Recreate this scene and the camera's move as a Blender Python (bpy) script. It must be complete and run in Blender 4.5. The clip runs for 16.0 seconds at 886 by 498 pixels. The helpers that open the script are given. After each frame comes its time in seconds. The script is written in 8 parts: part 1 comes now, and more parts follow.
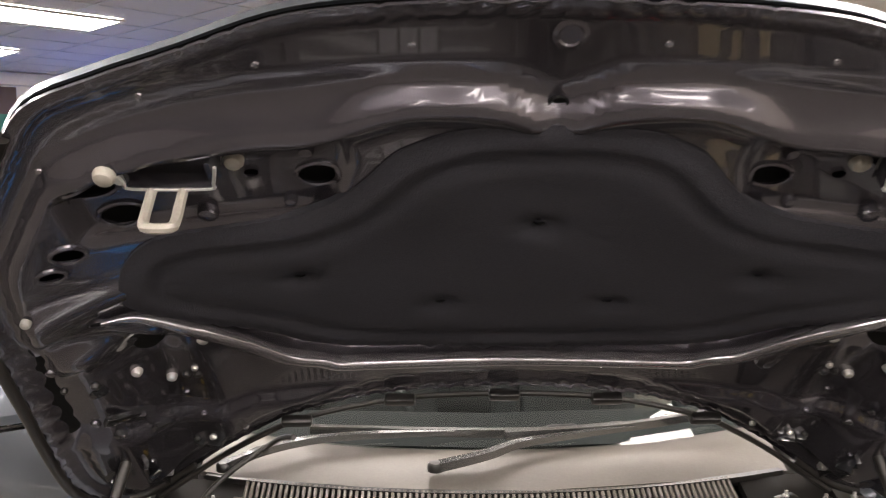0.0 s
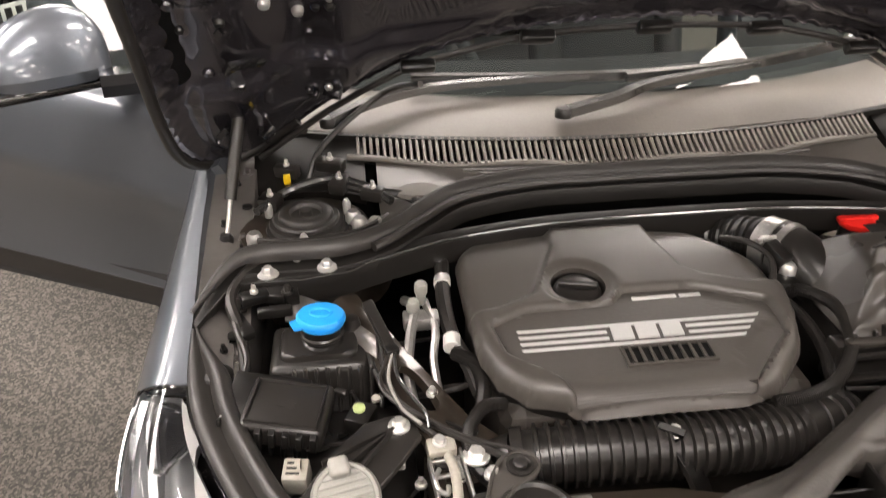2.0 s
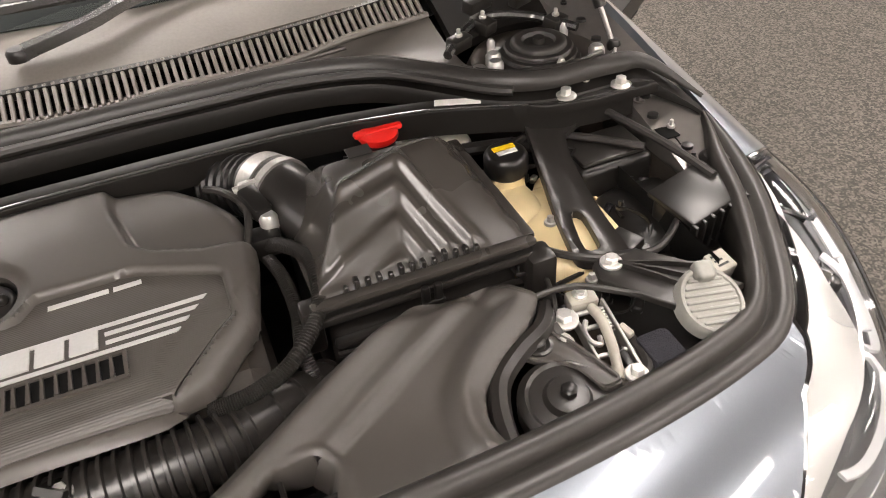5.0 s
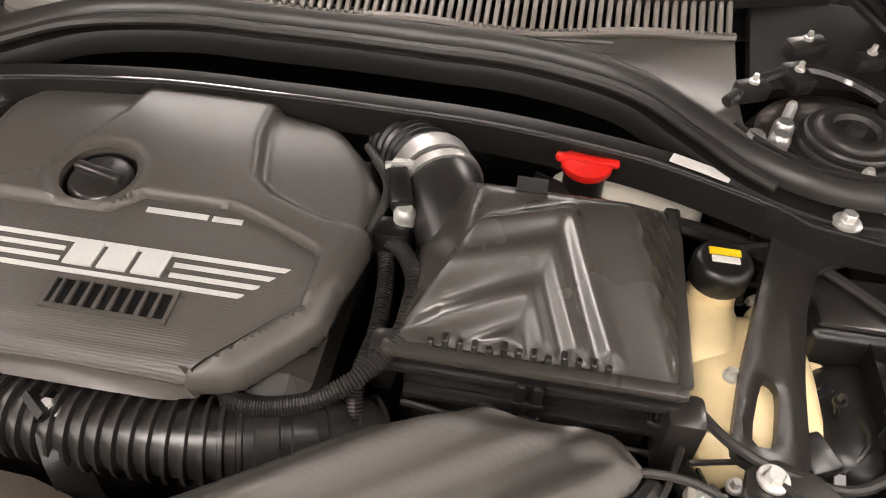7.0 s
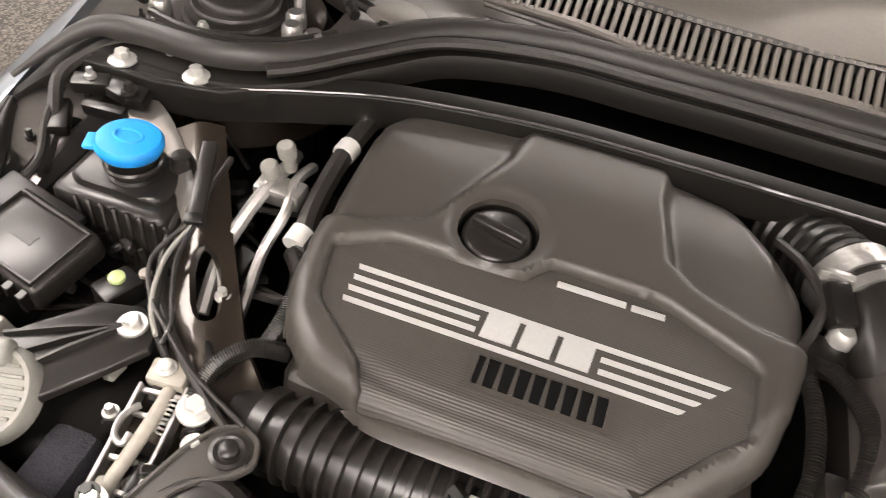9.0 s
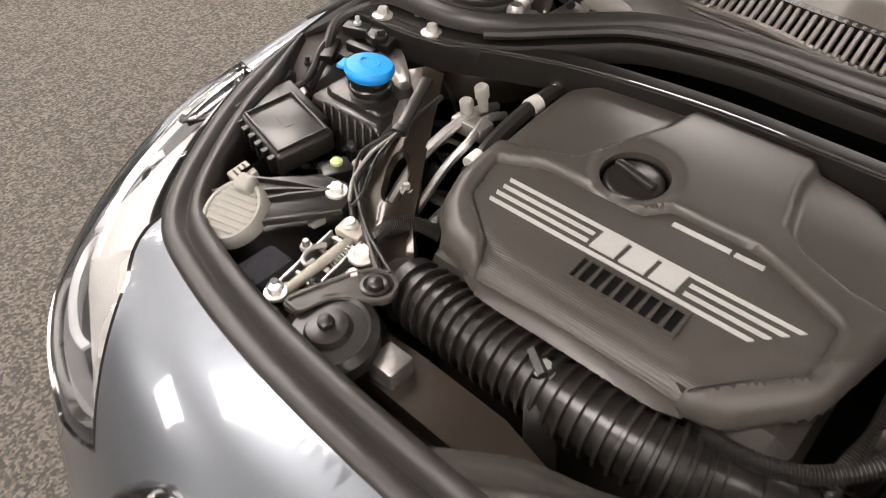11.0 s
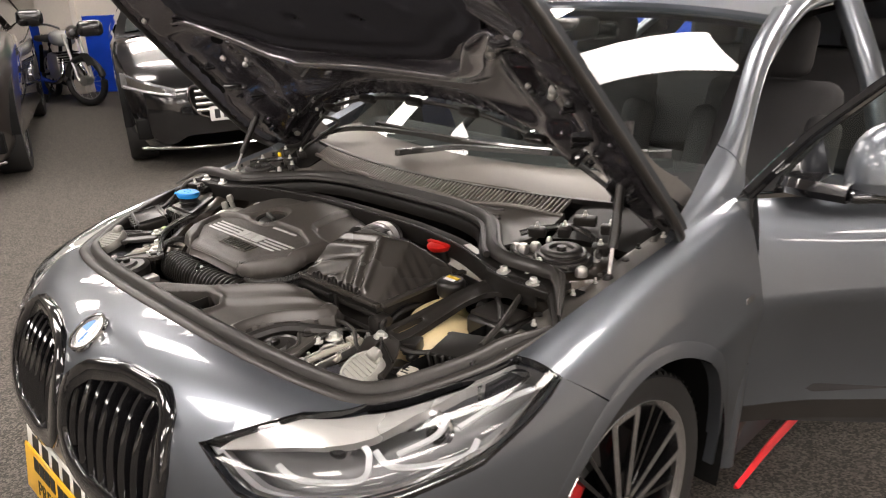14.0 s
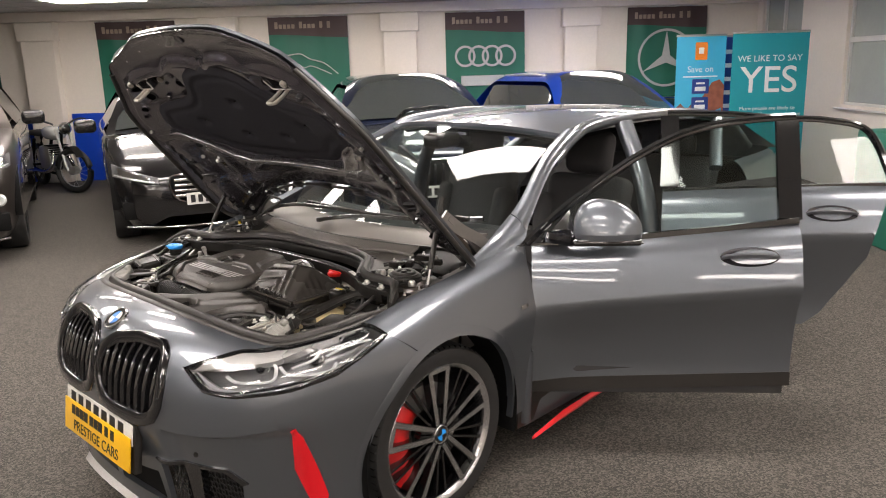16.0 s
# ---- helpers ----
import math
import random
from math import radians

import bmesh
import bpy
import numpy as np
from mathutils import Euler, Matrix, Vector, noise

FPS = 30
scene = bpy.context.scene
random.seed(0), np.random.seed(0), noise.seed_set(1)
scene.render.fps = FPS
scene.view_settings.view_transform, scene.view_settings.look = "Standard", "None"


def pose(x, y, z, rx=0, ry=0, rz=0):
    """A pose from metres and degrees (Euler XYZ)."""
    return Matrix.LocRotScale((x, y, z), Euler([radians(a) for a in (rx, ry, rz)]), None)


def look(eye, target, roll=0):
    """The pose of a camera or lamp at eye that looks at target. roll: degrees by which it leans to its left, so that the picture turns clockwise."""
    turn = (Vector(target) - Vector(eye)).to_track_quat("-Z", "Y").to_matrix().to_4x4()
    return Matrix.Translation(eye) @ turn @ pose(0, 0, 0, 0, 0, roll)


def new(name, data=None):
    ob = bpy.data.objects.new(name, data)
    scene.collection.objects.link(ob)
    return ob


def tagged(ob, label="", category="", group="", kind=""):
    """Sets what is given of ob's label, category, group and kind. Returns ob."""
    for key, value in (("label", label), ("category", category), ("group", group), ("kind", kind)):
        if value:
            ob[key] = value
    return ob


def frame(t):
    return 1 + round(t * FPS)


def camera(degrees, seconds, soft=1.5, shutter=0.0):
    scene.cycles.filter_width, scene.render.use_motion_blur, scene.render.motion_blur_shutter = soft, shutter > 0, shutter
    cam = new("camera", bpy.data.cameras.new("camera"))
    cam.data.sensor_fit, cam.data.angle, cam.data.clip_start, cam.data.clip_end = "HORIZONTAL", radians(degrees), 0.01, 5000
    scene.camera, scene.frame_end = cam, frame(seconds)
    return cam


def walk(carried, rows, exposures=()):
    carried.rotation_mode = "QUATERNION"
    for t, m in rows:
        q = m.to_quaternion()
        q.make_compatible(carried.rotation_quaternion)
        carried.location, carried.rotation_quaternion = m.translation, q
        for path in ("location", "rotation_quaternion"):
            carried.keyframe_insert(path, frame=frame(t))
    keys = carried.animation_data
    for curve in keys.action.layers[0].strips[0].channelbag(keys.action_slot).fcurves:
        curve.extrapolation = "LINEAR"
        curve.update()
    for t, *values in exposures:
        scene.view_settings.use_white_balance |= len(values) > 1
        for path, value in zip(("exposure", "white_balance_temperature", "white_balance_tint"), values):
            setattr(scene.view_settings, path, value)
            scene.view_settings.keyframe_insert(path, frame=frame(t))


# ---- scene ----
cam = camera(60.1, 16.0, soft=1.0, shutter=0.3)
PATH = [
    (0, (-0.16, -0.382, 1.557), (-0.102, 1.603, 1.322), 0.2),
    (0.5, (-0.24, -0.277, 1.539), (-0.23, 1.697, 1.22), 0.4),
    (1, (-0.375, -0.248, 1.505), (-0.34, 1.69, 1.01), 0.3),
    (1.5, (-0.491, -0.197, 1.47), (-0.327, 1.637, 0.688), 0.0),
    (2, (-0.508, -0.207, 1.448), (-0.308, 1.499, 0.424), -0.4),
    (2.5, (-0.477, -0.242, 1.446), (-0.288, 1.383, 0.295), -2.0),
    (3, (-0.387, -0.264, 1.434), (-0.201, 1.321, 0.228), -3.9),
    (3.5, (-0.266, -0.269, 1.439), (-0.032, 1.295, 0.214), -5.2),
    (4, (-0.128, -0.263, 1.44), (0.206, 1.269, 0.199), -5.9),
    (4.5, (-0.02, -0.175, 1.421), (0.473, 1.297, 0.16), -5.4),
    (4.7, (0.018, -0.135, 1.409), (0.556, 1.313, 0.138), -5.1),
    (7, (0.234, 0.126, 1.365), (0.063, 1.529, -0.05), 3.4),
    (7.5, (0.087, 0.158, 1.365), (-0.117, 1.536, -0.07), 5.2),
    (8, (-0.02, 0.162, 1.36), (-0.213, 1.531, -0.085), 7.7),
    (8.5, (-0.08, 0.171, 1.357), (-0.319, 1.51, -0.109), 8.1),
    (9, (-0.142, 0.17, 1.355), (-0.437, 1.503, -0.107), 8.9),
    (9.2, (-0.154, 0.175, 1.356), (-0.503, 1.489, -0.11), 8.1),
    (11.5, (0.25, -0.06, 1.369), (-0.762, 1.019, 0.023), 0.2),
    (12, (0.48, -0.15, 1.376), (-0.572, 0.955, 0.083), -0.5),
    (12.5, (0.703, -0.161, 1.376), (-0.425, 0.991, 0.192), -1.5),
    (13, (0.981, -0.151, 1.358), (-0.207, 1.094, 0.339), -1.3),
    (13.5, (1.249, -0.198, 1.373), (-0.057, 1.07, 0.544), -2.5),
    (14, (1.528, -0.329, 1.442), (0.168, 0.964, 0.749), -2.7),
    (14.5, (1.845, -0.449, 1.475), (0.458, 0.864, 0.881), -2.5),
    (15, (2.115, -0.665, 1.526), (0.724, 0.676, 1.008), -2.0),
    (15.5, (2.353, -0.799, 1.561), (0.982, 0.572, 1.069), -1.6),
    (16, (2.523, -0.897, 1.578), (1.175, 0.505, 1.112), -1.6),
]
walk(cam, [(t, look(eye, target, roll)) for t, eye, target, roll in PATH], [(0.0, 0.82), (1.0, 0.85), (2.0, 0.75), (3.5, 0.68), (7.0, 1.02), (8.0, 1.05), (9.0, 0.96), (12.0, 0.62), (14.0, 0.42), (16.0, 0.32)])

# ---- world ----
# The showroom is lit by its ceiling panels; a dim warm world stands for the rest of the building.
world = bpy.data.worlds.new("world")
scene.world = world
world.use_nodes = True
world.node_tree.nodes["Background"].inputs[0].default_value = (1.0, 0.93, 0.84, 1)
world.node_tree.nodes["Background"].inputs[1].default_value = 0.05

# ---- materials ----


def material(name, color, rough=0.5, metal=0.0, coat=0.0, scale=60.0, vary=0.15, bump=0.0, big=4.0, stain=0.12, spec=0.5):
    """A procedural surface: a base colour with fine grain and broad stains, a little relief, and rough patches."""
    m = bpy.data.materials.new(name)
    m.use_nodes = True
    nt = m.node_tree
    b = nt.nodes["Principled BSDF"]
    co = nt.nodes.new("ShaderNodeTexCoord")
    fine = nt.nodes.new("ShaderNodeTexNoise")
    fine.inputs["Scale"].default_value, fine.inputs["Detail"].default_value = scale, 4
    broad = nt.nodes.new("ShaderNodeTexNoise")
    broad.inputs["Scale"].default_value, broad.inputs["Detail"].default_value = big, 3
    for n in (fine, broad):
        nt.links.new(co.outputs["Object"], n.inputs["Vector"])
    shade = nt.nodes.new("ShaderNodeMath")
    shade.operation = "MULTIPLY_ADD"
    shade.inputs[1].default_value, shade.inputs[2].default_value = 2 * vary, 1 - vary
    nt.links.new(fine.outputs["Fac"], shade.inputs[0])
    shade2 = nt.nodes.new("ShaderNodeMath")
    shade2.operation = "MULTIPLY_ADD"
    shade2.inputs[1].default_value, shade2.inputs[2].default_value = 2 * stain, 1 - stain
    nt.links.new(broad.outputs["Fac"], shade2.inputs[0])
    both = nt.nodes.new("ShaderNodeMath")
    both.operation = "MULTIPLY"
    nt.links.new(shade.outputs[0], both.inputs[0])
    nt.links.new(shade2.outputs[0], both.inputs[1])
    tint = nt.nodes.new("ShaderNodeVectorMath")
    tint.operation = "SCALE"
    tint.inputs[0].default_value = color
    nt.links.new(both.outputs[0], tint.inputs["Scale"])
    nt.links.new(tint.outputs[0], b.inputs["Base Color"])
    wear = nt.nodes.new("ShaderNodeMath")
    wear.operation = "MULTIPLY_ADD"
    wear.inputs[1].default_value, wear.inputs[2].default_value = 0.25 * rough, rough * 0.875
    nt.links.new(broad.outputs["Fac"], wear.inputs[0])
    nt.links.new(wear.outputs[0], b.inputs["Roughness"])
    b.inputs["Metallic"].default_value = metal
    b.inputs["Specular IOR Level"].default_value = spec
    b.inputs["Coat Weight"].default_value = coat
    b.inputs["Coat Roughness"].default_value = 0.03
    if bump:
        bp = nt.nodes.new("ShaderNodeBump")
        bp.inputs["Strength"].default_value, bp.inputs["Distance"].default_value = bump, 0.002
        nt.links.new(fine.outputs["Fac"], bp.inputs["Height"])
        nt.links.new(bp.outputs[0], b.inputs["Normal"])
    return m


def glass(name, color, rough=0.0):
    m = bpy.data.materials.new(name)
    m.use_nodes = True
    b = m.node_tree.nodes["Principled BSDF"]
    b.inputs["Base Color"].default_value = (*color, 1)
    b.inputs["Roughness"].default_value = rough
    b.inputs["Transmission Weight"].default_value = 1.0
    b.inputs["IOR"].default_value = 1.45
    return m


def thin_glass(name, color, gloss=0.5):
    """A thin pane: straight-through tint with a Fresnel-driven mirror layer."""
    m = bpy.data.materials.new(name)
    m.use_nodes = True
    nt = m.node_tree
    nt.nodes.remove(nt.nodes["Principled BSDF"])
    out = nt.nodes["Material Output"]
    clear, mirror, mix, fres = (nt.nodes.new("ShaderNode" + n) for n in ("BsdfTransparent", "BsdfGlossy", "MixShader", "Fresnel"))
    clear.inputs[0].default_value = (*color, 1)
    mirror.inputs["Roughness"].default_value = 0.01
    fres.inputs["IOR"].default_value = 1.3 + gloss
    nt.links.new(fres.outputs[0], mix.inputs[0])
    nt.links.new(clear.outputs[0], mix.inputs[1])
    nt.links.new(mirror.outputs[0], mix.inputs[2])
    nt.links.new(mix.outputs[0], out.inputs[0])
    return m


def glow(name, color, power):
    m = bpy.data.materials.new(name)
    m.use_nodes = True
    b = m.node_tree.nodes["Principled BSDF"]
    b.inputs["Base Color"].default_value = (0.8, 0.8, 0.8, 1)
    b.inputs["Emission Color"].default_value = (*color, 1)
    b.inputs["Emission Strength"].default_value = power
    return m


PAINT = material("grey_metallic_paint", (0.154, 0.169, 0.191), 0.35, 0.80, 1.0, 900, 0.10, 0, 1.5, 0.03)
BAYPAINT = material("bay_paint", (0.180, 0.168, 0.156), 0.36, 0.45, 0.4, 80, 0.1, 0.02)
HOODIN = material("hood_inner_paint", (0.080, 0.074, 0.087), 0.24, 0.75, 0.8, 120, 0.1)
FELT = material("hood_felt", (0.030, 0.0295, 0.0355), 0.95, 0, 0, 500, 0.5, 0.9, 5, 0.2, 0.2)
PLASTIC = material("black_plastic", (0.009, 0.0083, 0.0075), 0.32, 0, 0, 700, 0.25, 0.05, 8, 0.25)
COVER = material("engine_cover_plastic", (0.060, 0.054, 0.048), 0.36, 0, 0, 1500, 0.25, 0.08, 7, 0.15)
SATIN = material("satin_black_plastic", (0.018, 0.0163, 0.0147), 0.30, 0, 0, 400, 0.2, 0.02, 9, 0.25)
GLOSSBLACK = material("gloss_black", (0.008, 0.008, 0.009), 0.08, 0, 1.0, 50, 0.1)
RUBBER = material("seal_rubber", (0.021, 0.019, 0.017), 0.40, 0, 0, 300, 0.3, 0.04, 6, 0.3)
# Near-black for dark parts; in voids and recesses it paints in the shade.
DARK = material("dark_parts_void_shade", (0.004, 0.004, 0.004), 0.7, 0, 0, 60, 0.4, 0.2, spec=0.15)
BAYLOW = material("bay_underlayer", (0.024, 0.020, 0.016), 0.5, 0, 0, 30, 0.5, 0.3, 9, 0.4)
CHROME = material("chrome", (0.75, 0.75, 0.75), 0.12, 1.0, 0, 80, 0.05)
SILVER = material("silver_print", (0.62, 0.62, 0.61), 0.35, 0.3, 0, 300, 0.08)
ALU = material("cast_aluminium", (0.50, 0.49, 0.47), 0.38, 0.9, 0, 200, 0.2, 0.3)
ZINC = material("zinc_bolt", (0.72, 0.71, 0.68), 0.32, 0.7, 0, 300, 0.12)
WHITEP = material("white_plastic", (0.66, 0.65, 0.62), 0.45, 0, 0, 200, 0.1, 0.1)
GREYP = material("grey_plastic", (0.25, 0.245, 0.225), 0.5, 0, 0, 200, 0.12, 0.1)
BLUECAP = material("blue_plastic", (0.015, 0.30, 0.82), 0.42, 0, 0, 300, 0.08)
REDCAP = material("red_plastic", (0.62, 0.012, 0.008), 0.4, 0, 0, 200, 0.1)
REDTRIM = material("red_trim_paint", (0.74, 0.004, 0.014), 0.3, 0, 0.5, 200, 0.05)
YELLOW = material("yellow_plastic", (0.80, 0.55, 0.01), 0.5, 0, 0, 200, 0.06)
TANK = material("coolant_tank_plastic", (0.74, 0.60, 0.34), 0.38, 0, 0, 40, 0.08, 0.05, 12, 0.25)
BROWNSTEEL = material("dark_bracket_steel", (0.040, 0.031, 0.023), 0.33, 0.45, 0.5, 200, 0.15, 0.02)
TYRE = material("tyre_rubber", (0.018, 0.018, 0.018), 0.6, 0, 0, 200, 0.25, 0.2)
RIMBLACK = material("rim_black", (0.006, 0.006, 0.0065), 0.25, 0.2, 0.8, 60, 0.1)
RIMCUT = material("rim_machined", (0.55, 0.55, 0.56), 0.25, 0.95, 0.3, 400, 0.12)
CALIPER = material("caliper_red", (0.55, 0.01, 0.012), 0.35, 0, 0.5, 100, 0.1)
LEATHER = material("seat_cloth", (0.034, 0.033, 0.034), 0.75, 0, 0, 300, 0.3, 0.3)
WINDOW = thin_glass("window_glass", (0.72, 0.80, 0.77), 0.25)
SCREEN = thin_glass("windscreen_glass", (0.66, 0.74, 0.72), 0.30)
LENS = thin_glass("headlight_lens", (0.93, 0.94, 0.95), 0.35)
LAMPIN = material("headlight_inner", (0.20, 0.20, 0.205), 0.38, 0.5, 0.3, 100, 0.1)
LAMPRIM = material("lamp_rim_grey", (0.34, 0.34, 0.35), 0.35, 0.3, 0.4, 120, 0.08)
GUIDE = material("light_guide", (0.72, 0.73, 0.74), 0.3, 0.2, 0.5, 60, 0.05)
WALL = material("wall_paint", (0.80, 0.74, 0.665), 0.6, 0, 0, 30, 0.05, 0.1, 1.2, 0.05)
CEIL = material("ceiling_tile", (0.74, 0.715, 0.67), 0.8, 0, 0, 90, 0.1, 0.3, 1.0, 0.06)
SKIRT = material("blue_wall_paint", (0.005, 0.06, 0.55), 0.45, 0, 0, 40, 0.06, 0.05)
LIGHT = glow("light_panel", (1.0, 0.905, 0.845), 16.0)


def carpet_material():
    m = material("carpet", (0.100, 0.094, 0.087), 0.95, 0, 0, 420, 0.75, 1.0, 1.1, 0.12, 0.15)
    nt = m.node_tree
    b = nt.nodes["Principled BSDF"]
    co, vor, ramp, mix = (nt.nodes.new("ShaderNode" + n) for n in ("TexCoord", "TexVoronoi", "ValToRGB", "MixRGB"))
    vor.inputs["Scale"].default_value = 160
    nt.links.new(co.outputs["Object"], vor.inputs["Vector"])
    nt.links.new(vor.outputs["Color"], ramp.inputs[0])
    ramp.color_ramp.elements[0].position, ramp.color_ramp.elements[1].position = 0.35, 0.8
    ramp.color_ramp.elements[0].color, ramp.color_ramp.elements[1].color = (0.58, 0.58, 0.58, 1), (1.48, 1.43, 1.34, 1)
    mix.blend_type, mix.inputs[0].default_value = "MULTIPLY", 1.0
    nt.links.new(b.inputs["Base Color"].links[0].from_socket, mix.inputs[1])
    nt.links.new(ramp.outputs[0], mix.inputs[2])
    nt.links.new(mix.outputs[0], b.inputs["Base Color"])
    return m


CARPET = carpet_material()
SCUTTLE = material("dusty_scuttle_plastic", (0.120, 0.109, 0.096), 0.5, 0, 0, 200, 0.15, 0.1, 6, 0.25)
SLATGREY = material("scuttle_slat_plastic", (0.125, 0.114, 0.10), 0.4, 0, 0, 200, 0.15, 0.1)
CREAM = material("aged_latch_plastic", (0.33, 0.31, 0.265), 0.42, 0, 0, 150, 0.2, 0.1)
BROW = material("lamp_brow_silver", (0.62, 0.61, 0.59), 0.28, 0.6, 0.5, 200, 0.04)


def ribbed_material():
    """Engine cover plastic with fine moulded lines."""
    m = material("ribbed_cover_plastic", (0.056, 0.0505, 0.045), 0.42, 0, 0, 1500, 0.2, 0.0, 7, 0.15)
    nt = m.node_tree
    co, wave, bp = (nt.nodes.new("ShaderNode" + n) for n in ("TexCoord", "TexWave", "Bump"))
    wave.bands_direction = "Y"
    wave.inputs["Scale"].default_value = 116
    bp.inputs["Strength"].default_value, bp.inputs["Distance"].default_value = 0.28, 0.001
    nt.links.new(co.outputs["Object"], wave.inputs["Vector"])
    nt.links.new(wave.outputs["Fac"], bp.inputs["Height"])
    nt.links.new(bp.outputs[0], nt.nodes["Principled BSDF"].inputs["Normal"])
    return m


RIBBED = ribbed_material()
# Bonnet inner paint made lighter, painting the bead's highlight into its colour.
HOODLIT = material("hood_inner_paint_lit", (0.26, 0.245, 0.26), 0.20, 0.82, 1.0, 120, 0.08)
EMBLUE = material("emblem_blue", (0.012, 0.16, 0.55), 0.3, 0, 0.8, 100, 0.05)
WIPER = material("wiper_black", (0.022, 0.021, 0.020), 0.24, 0, 0.6, 200, 0.15)
BRACE = material("brace_black_paint", (0.010, 0.009, 0.008), 0.45, 0, 0, 300, 0.2, 0.02, spec=0.3)
DUCTP = material("duct_plastic", (0.052, 0.047, 0.042), 0.40, 0, 0, 900, 0.2, 0.05, 7, 0.15)

# ---- building helpers ----


def part(name, bm, mat, parent=None, label="", smooth=True, sharp=40):
    """One mesh object from a bmesh, under a thing or a part."""
    me = bpy.data.meshes.new(name)
    bmesh.ops.recalc_face_normals(bm, faces=bm.faces[:])
    for f in bm.faces:
        f.smooth = smooth
    if smooth:
        for e in bm.edges:
            if len(e.link_faces) == 2 and e.calc_face_angle(0) > radians(sharp):
                e.smooth = False
    bm.to_mesh(me)
    bm.free()
    me.materials.append(mat)
    ob = new(name, me)
    if parent:
        ob.parent = parent
    if label:
        ob["label"] = label
    return ob


def thing(name, label, category, m=None, group="", kind=""):
    ob = new(name)
    ob.empty_display_size = 0.2
    if m:
        ob.matrix_basis = m
    return tagged(ob, label, category, group, kind)


def rbox(x0, x1, y0, y1, z0, z1, r=0.01, seg=2, bm=None, m=None):
    """A box with rounded edges."""
    bm = bm or bmesh.new()
    vs = [bm.verts.new((x, y, z)) for x in (x0, x1) for y in (y0, y1) for z in (z0, z1)]
    fs = [bm.faces.new([vs[i] for i in q]) for q in ((0, 1, 3, 2), (4, 6, 7, 5), (0, 4, 5, 1), (2, 3, 7, 6), (0, 2, 6, 4), (1, 5, 7, 3))]
    geom = vs
    if r > 0:
        es = list({e for f in fs for e in f.edges})
        got = bmesh.ops.bevel(bm, geom=es, offset=r, segments=seg, affect="EDGES", profile=0.5)
        geom = list({v for f in got["faces"] for v in f.verts} | {v for v in vs if v.is_valid})
    if m:
        bmesh.ops.transform(bm, matrix=m, verts=geom)
    return bm


def spline(pts, n=8, closed=False):
    """Catmull-Rom through the points, n steps a span."""
    p = np.array(pts, float)
    k = len(p)
    out = []
    for i in range(k if closed else k - 1):
        a, b, c, d = (p[(i + j) % k] if closed else p[min(max(i + j, 0), k - 1)] for j in (-1, 0, 1, 2))
        for t in np.arange(n) / n:
            out.append(0.5 * (2 * b + (c - a) * t + (2 * a - 5 * b + 4 * c - d) * t * t + (3 * b - a - 3 * c + d) * t ** 3))
    if not closed:
        out.append(p[-1])
    return np.array(out)


def sweep(path, section, closed=False, up=(0, 0, 1), bm=None, cap=True, ring=True, scale=None):
    """A section of (side, up) pairs carried along a path."""
    bm = bm or bmesh.new()
    p = np.array(path, float)
    n = len(p)
    rows = []
    for i in range(n):
        t = p[(i + 1) % n] - p[i - 1] if closed else p[min(i + 1, n - 1)] - p[max(i - 1, 0)]
        t = t / (np.linalg.norm(t) + 1e-9)
        side = np.cross(t, up)
        ln = np.linalg.norm(side)
        side = side / ln if ln > 1e-4 else np.array((1.0, 0, 0))
        v = np.cross(side, t)
        k = scale[i] if scale is not None else 1.0
        rows.append([bm.verts.new(p[i] + k * (a * side + b * v)) for a, b in section])
    m = len(section)
    for i in range(n if closed else n - 1):
        a, b = rows[i], rows[(i + 1) % n]
        for j in range(m if ring else m - 1):
            bm.faces.new((a[j], a[(j + 1) % m], b[(j + 1) % m], b[j]))
    if cap and ring and not closed:
        bm.faces.new(rows[0])
        bm.faces.new(rows[-1][::-1])
    return bm


def circle(r, n=10, flat=1.0):
    return [(r * math.cos(2 * math.pi * i / n), flat * r * math.sin(2 * math.pi * i / n)) for i in range(n)]


def tube(pts, r, n=10, steps=6, bm=None, closed=False, scale=None):
    path = spline(pts, steps, closed) if steps > 1 else pts
    return sweep(path, circle(r, n), closed, bm=bm, scale=scale)


def lathe(profile, n=24, bm=None, m=None):
    """Turned about z from (radius, height) pairs."""
    bm = bm or bmesh.new()
    rows, made = [], []
    for r, z in profile:
        if r < 1e-6:
            row = [bm.verts.new((0, 0, z))]
        else:
            row = [bm.verts.new((r * math.cos(2 * math.pi * i / n), r * math.sin(2 * math.pi * i / n), z)) for i in range(n)]
        rows.append(row)
        made += row
    for a, b in zip(rows, rows[1:]):
        for i in range(n):
            q = [a[i % len(a)], a[(i + 1) % len(a)], b[(i + 1) % len(b)], b[i % len(b)]]
            q = list(dict.fromkeys(q))
            if len(q) > 2:
                bm.faces.new(q)
    if m:
        bmesh.ops.transform(bm, matrix=m, verts=made)
    return bm


def patch(fn, nu, nv, bm=None):
    """A grid of fn(u, v), both from 0 to 1."""
    bm = bm or bmesh.new()
    g = [[bm.verts.new(fn(i / nu, j / nv)) for j in range(nv + 1)] for i in range(nu + 1)]
    for i in range(nu):
        for j in range(nv):
            bm.faces.new((g[i][j], g[i + 1][j], g[i + 1][j + 1], g[i][j + 1]))
    return bm


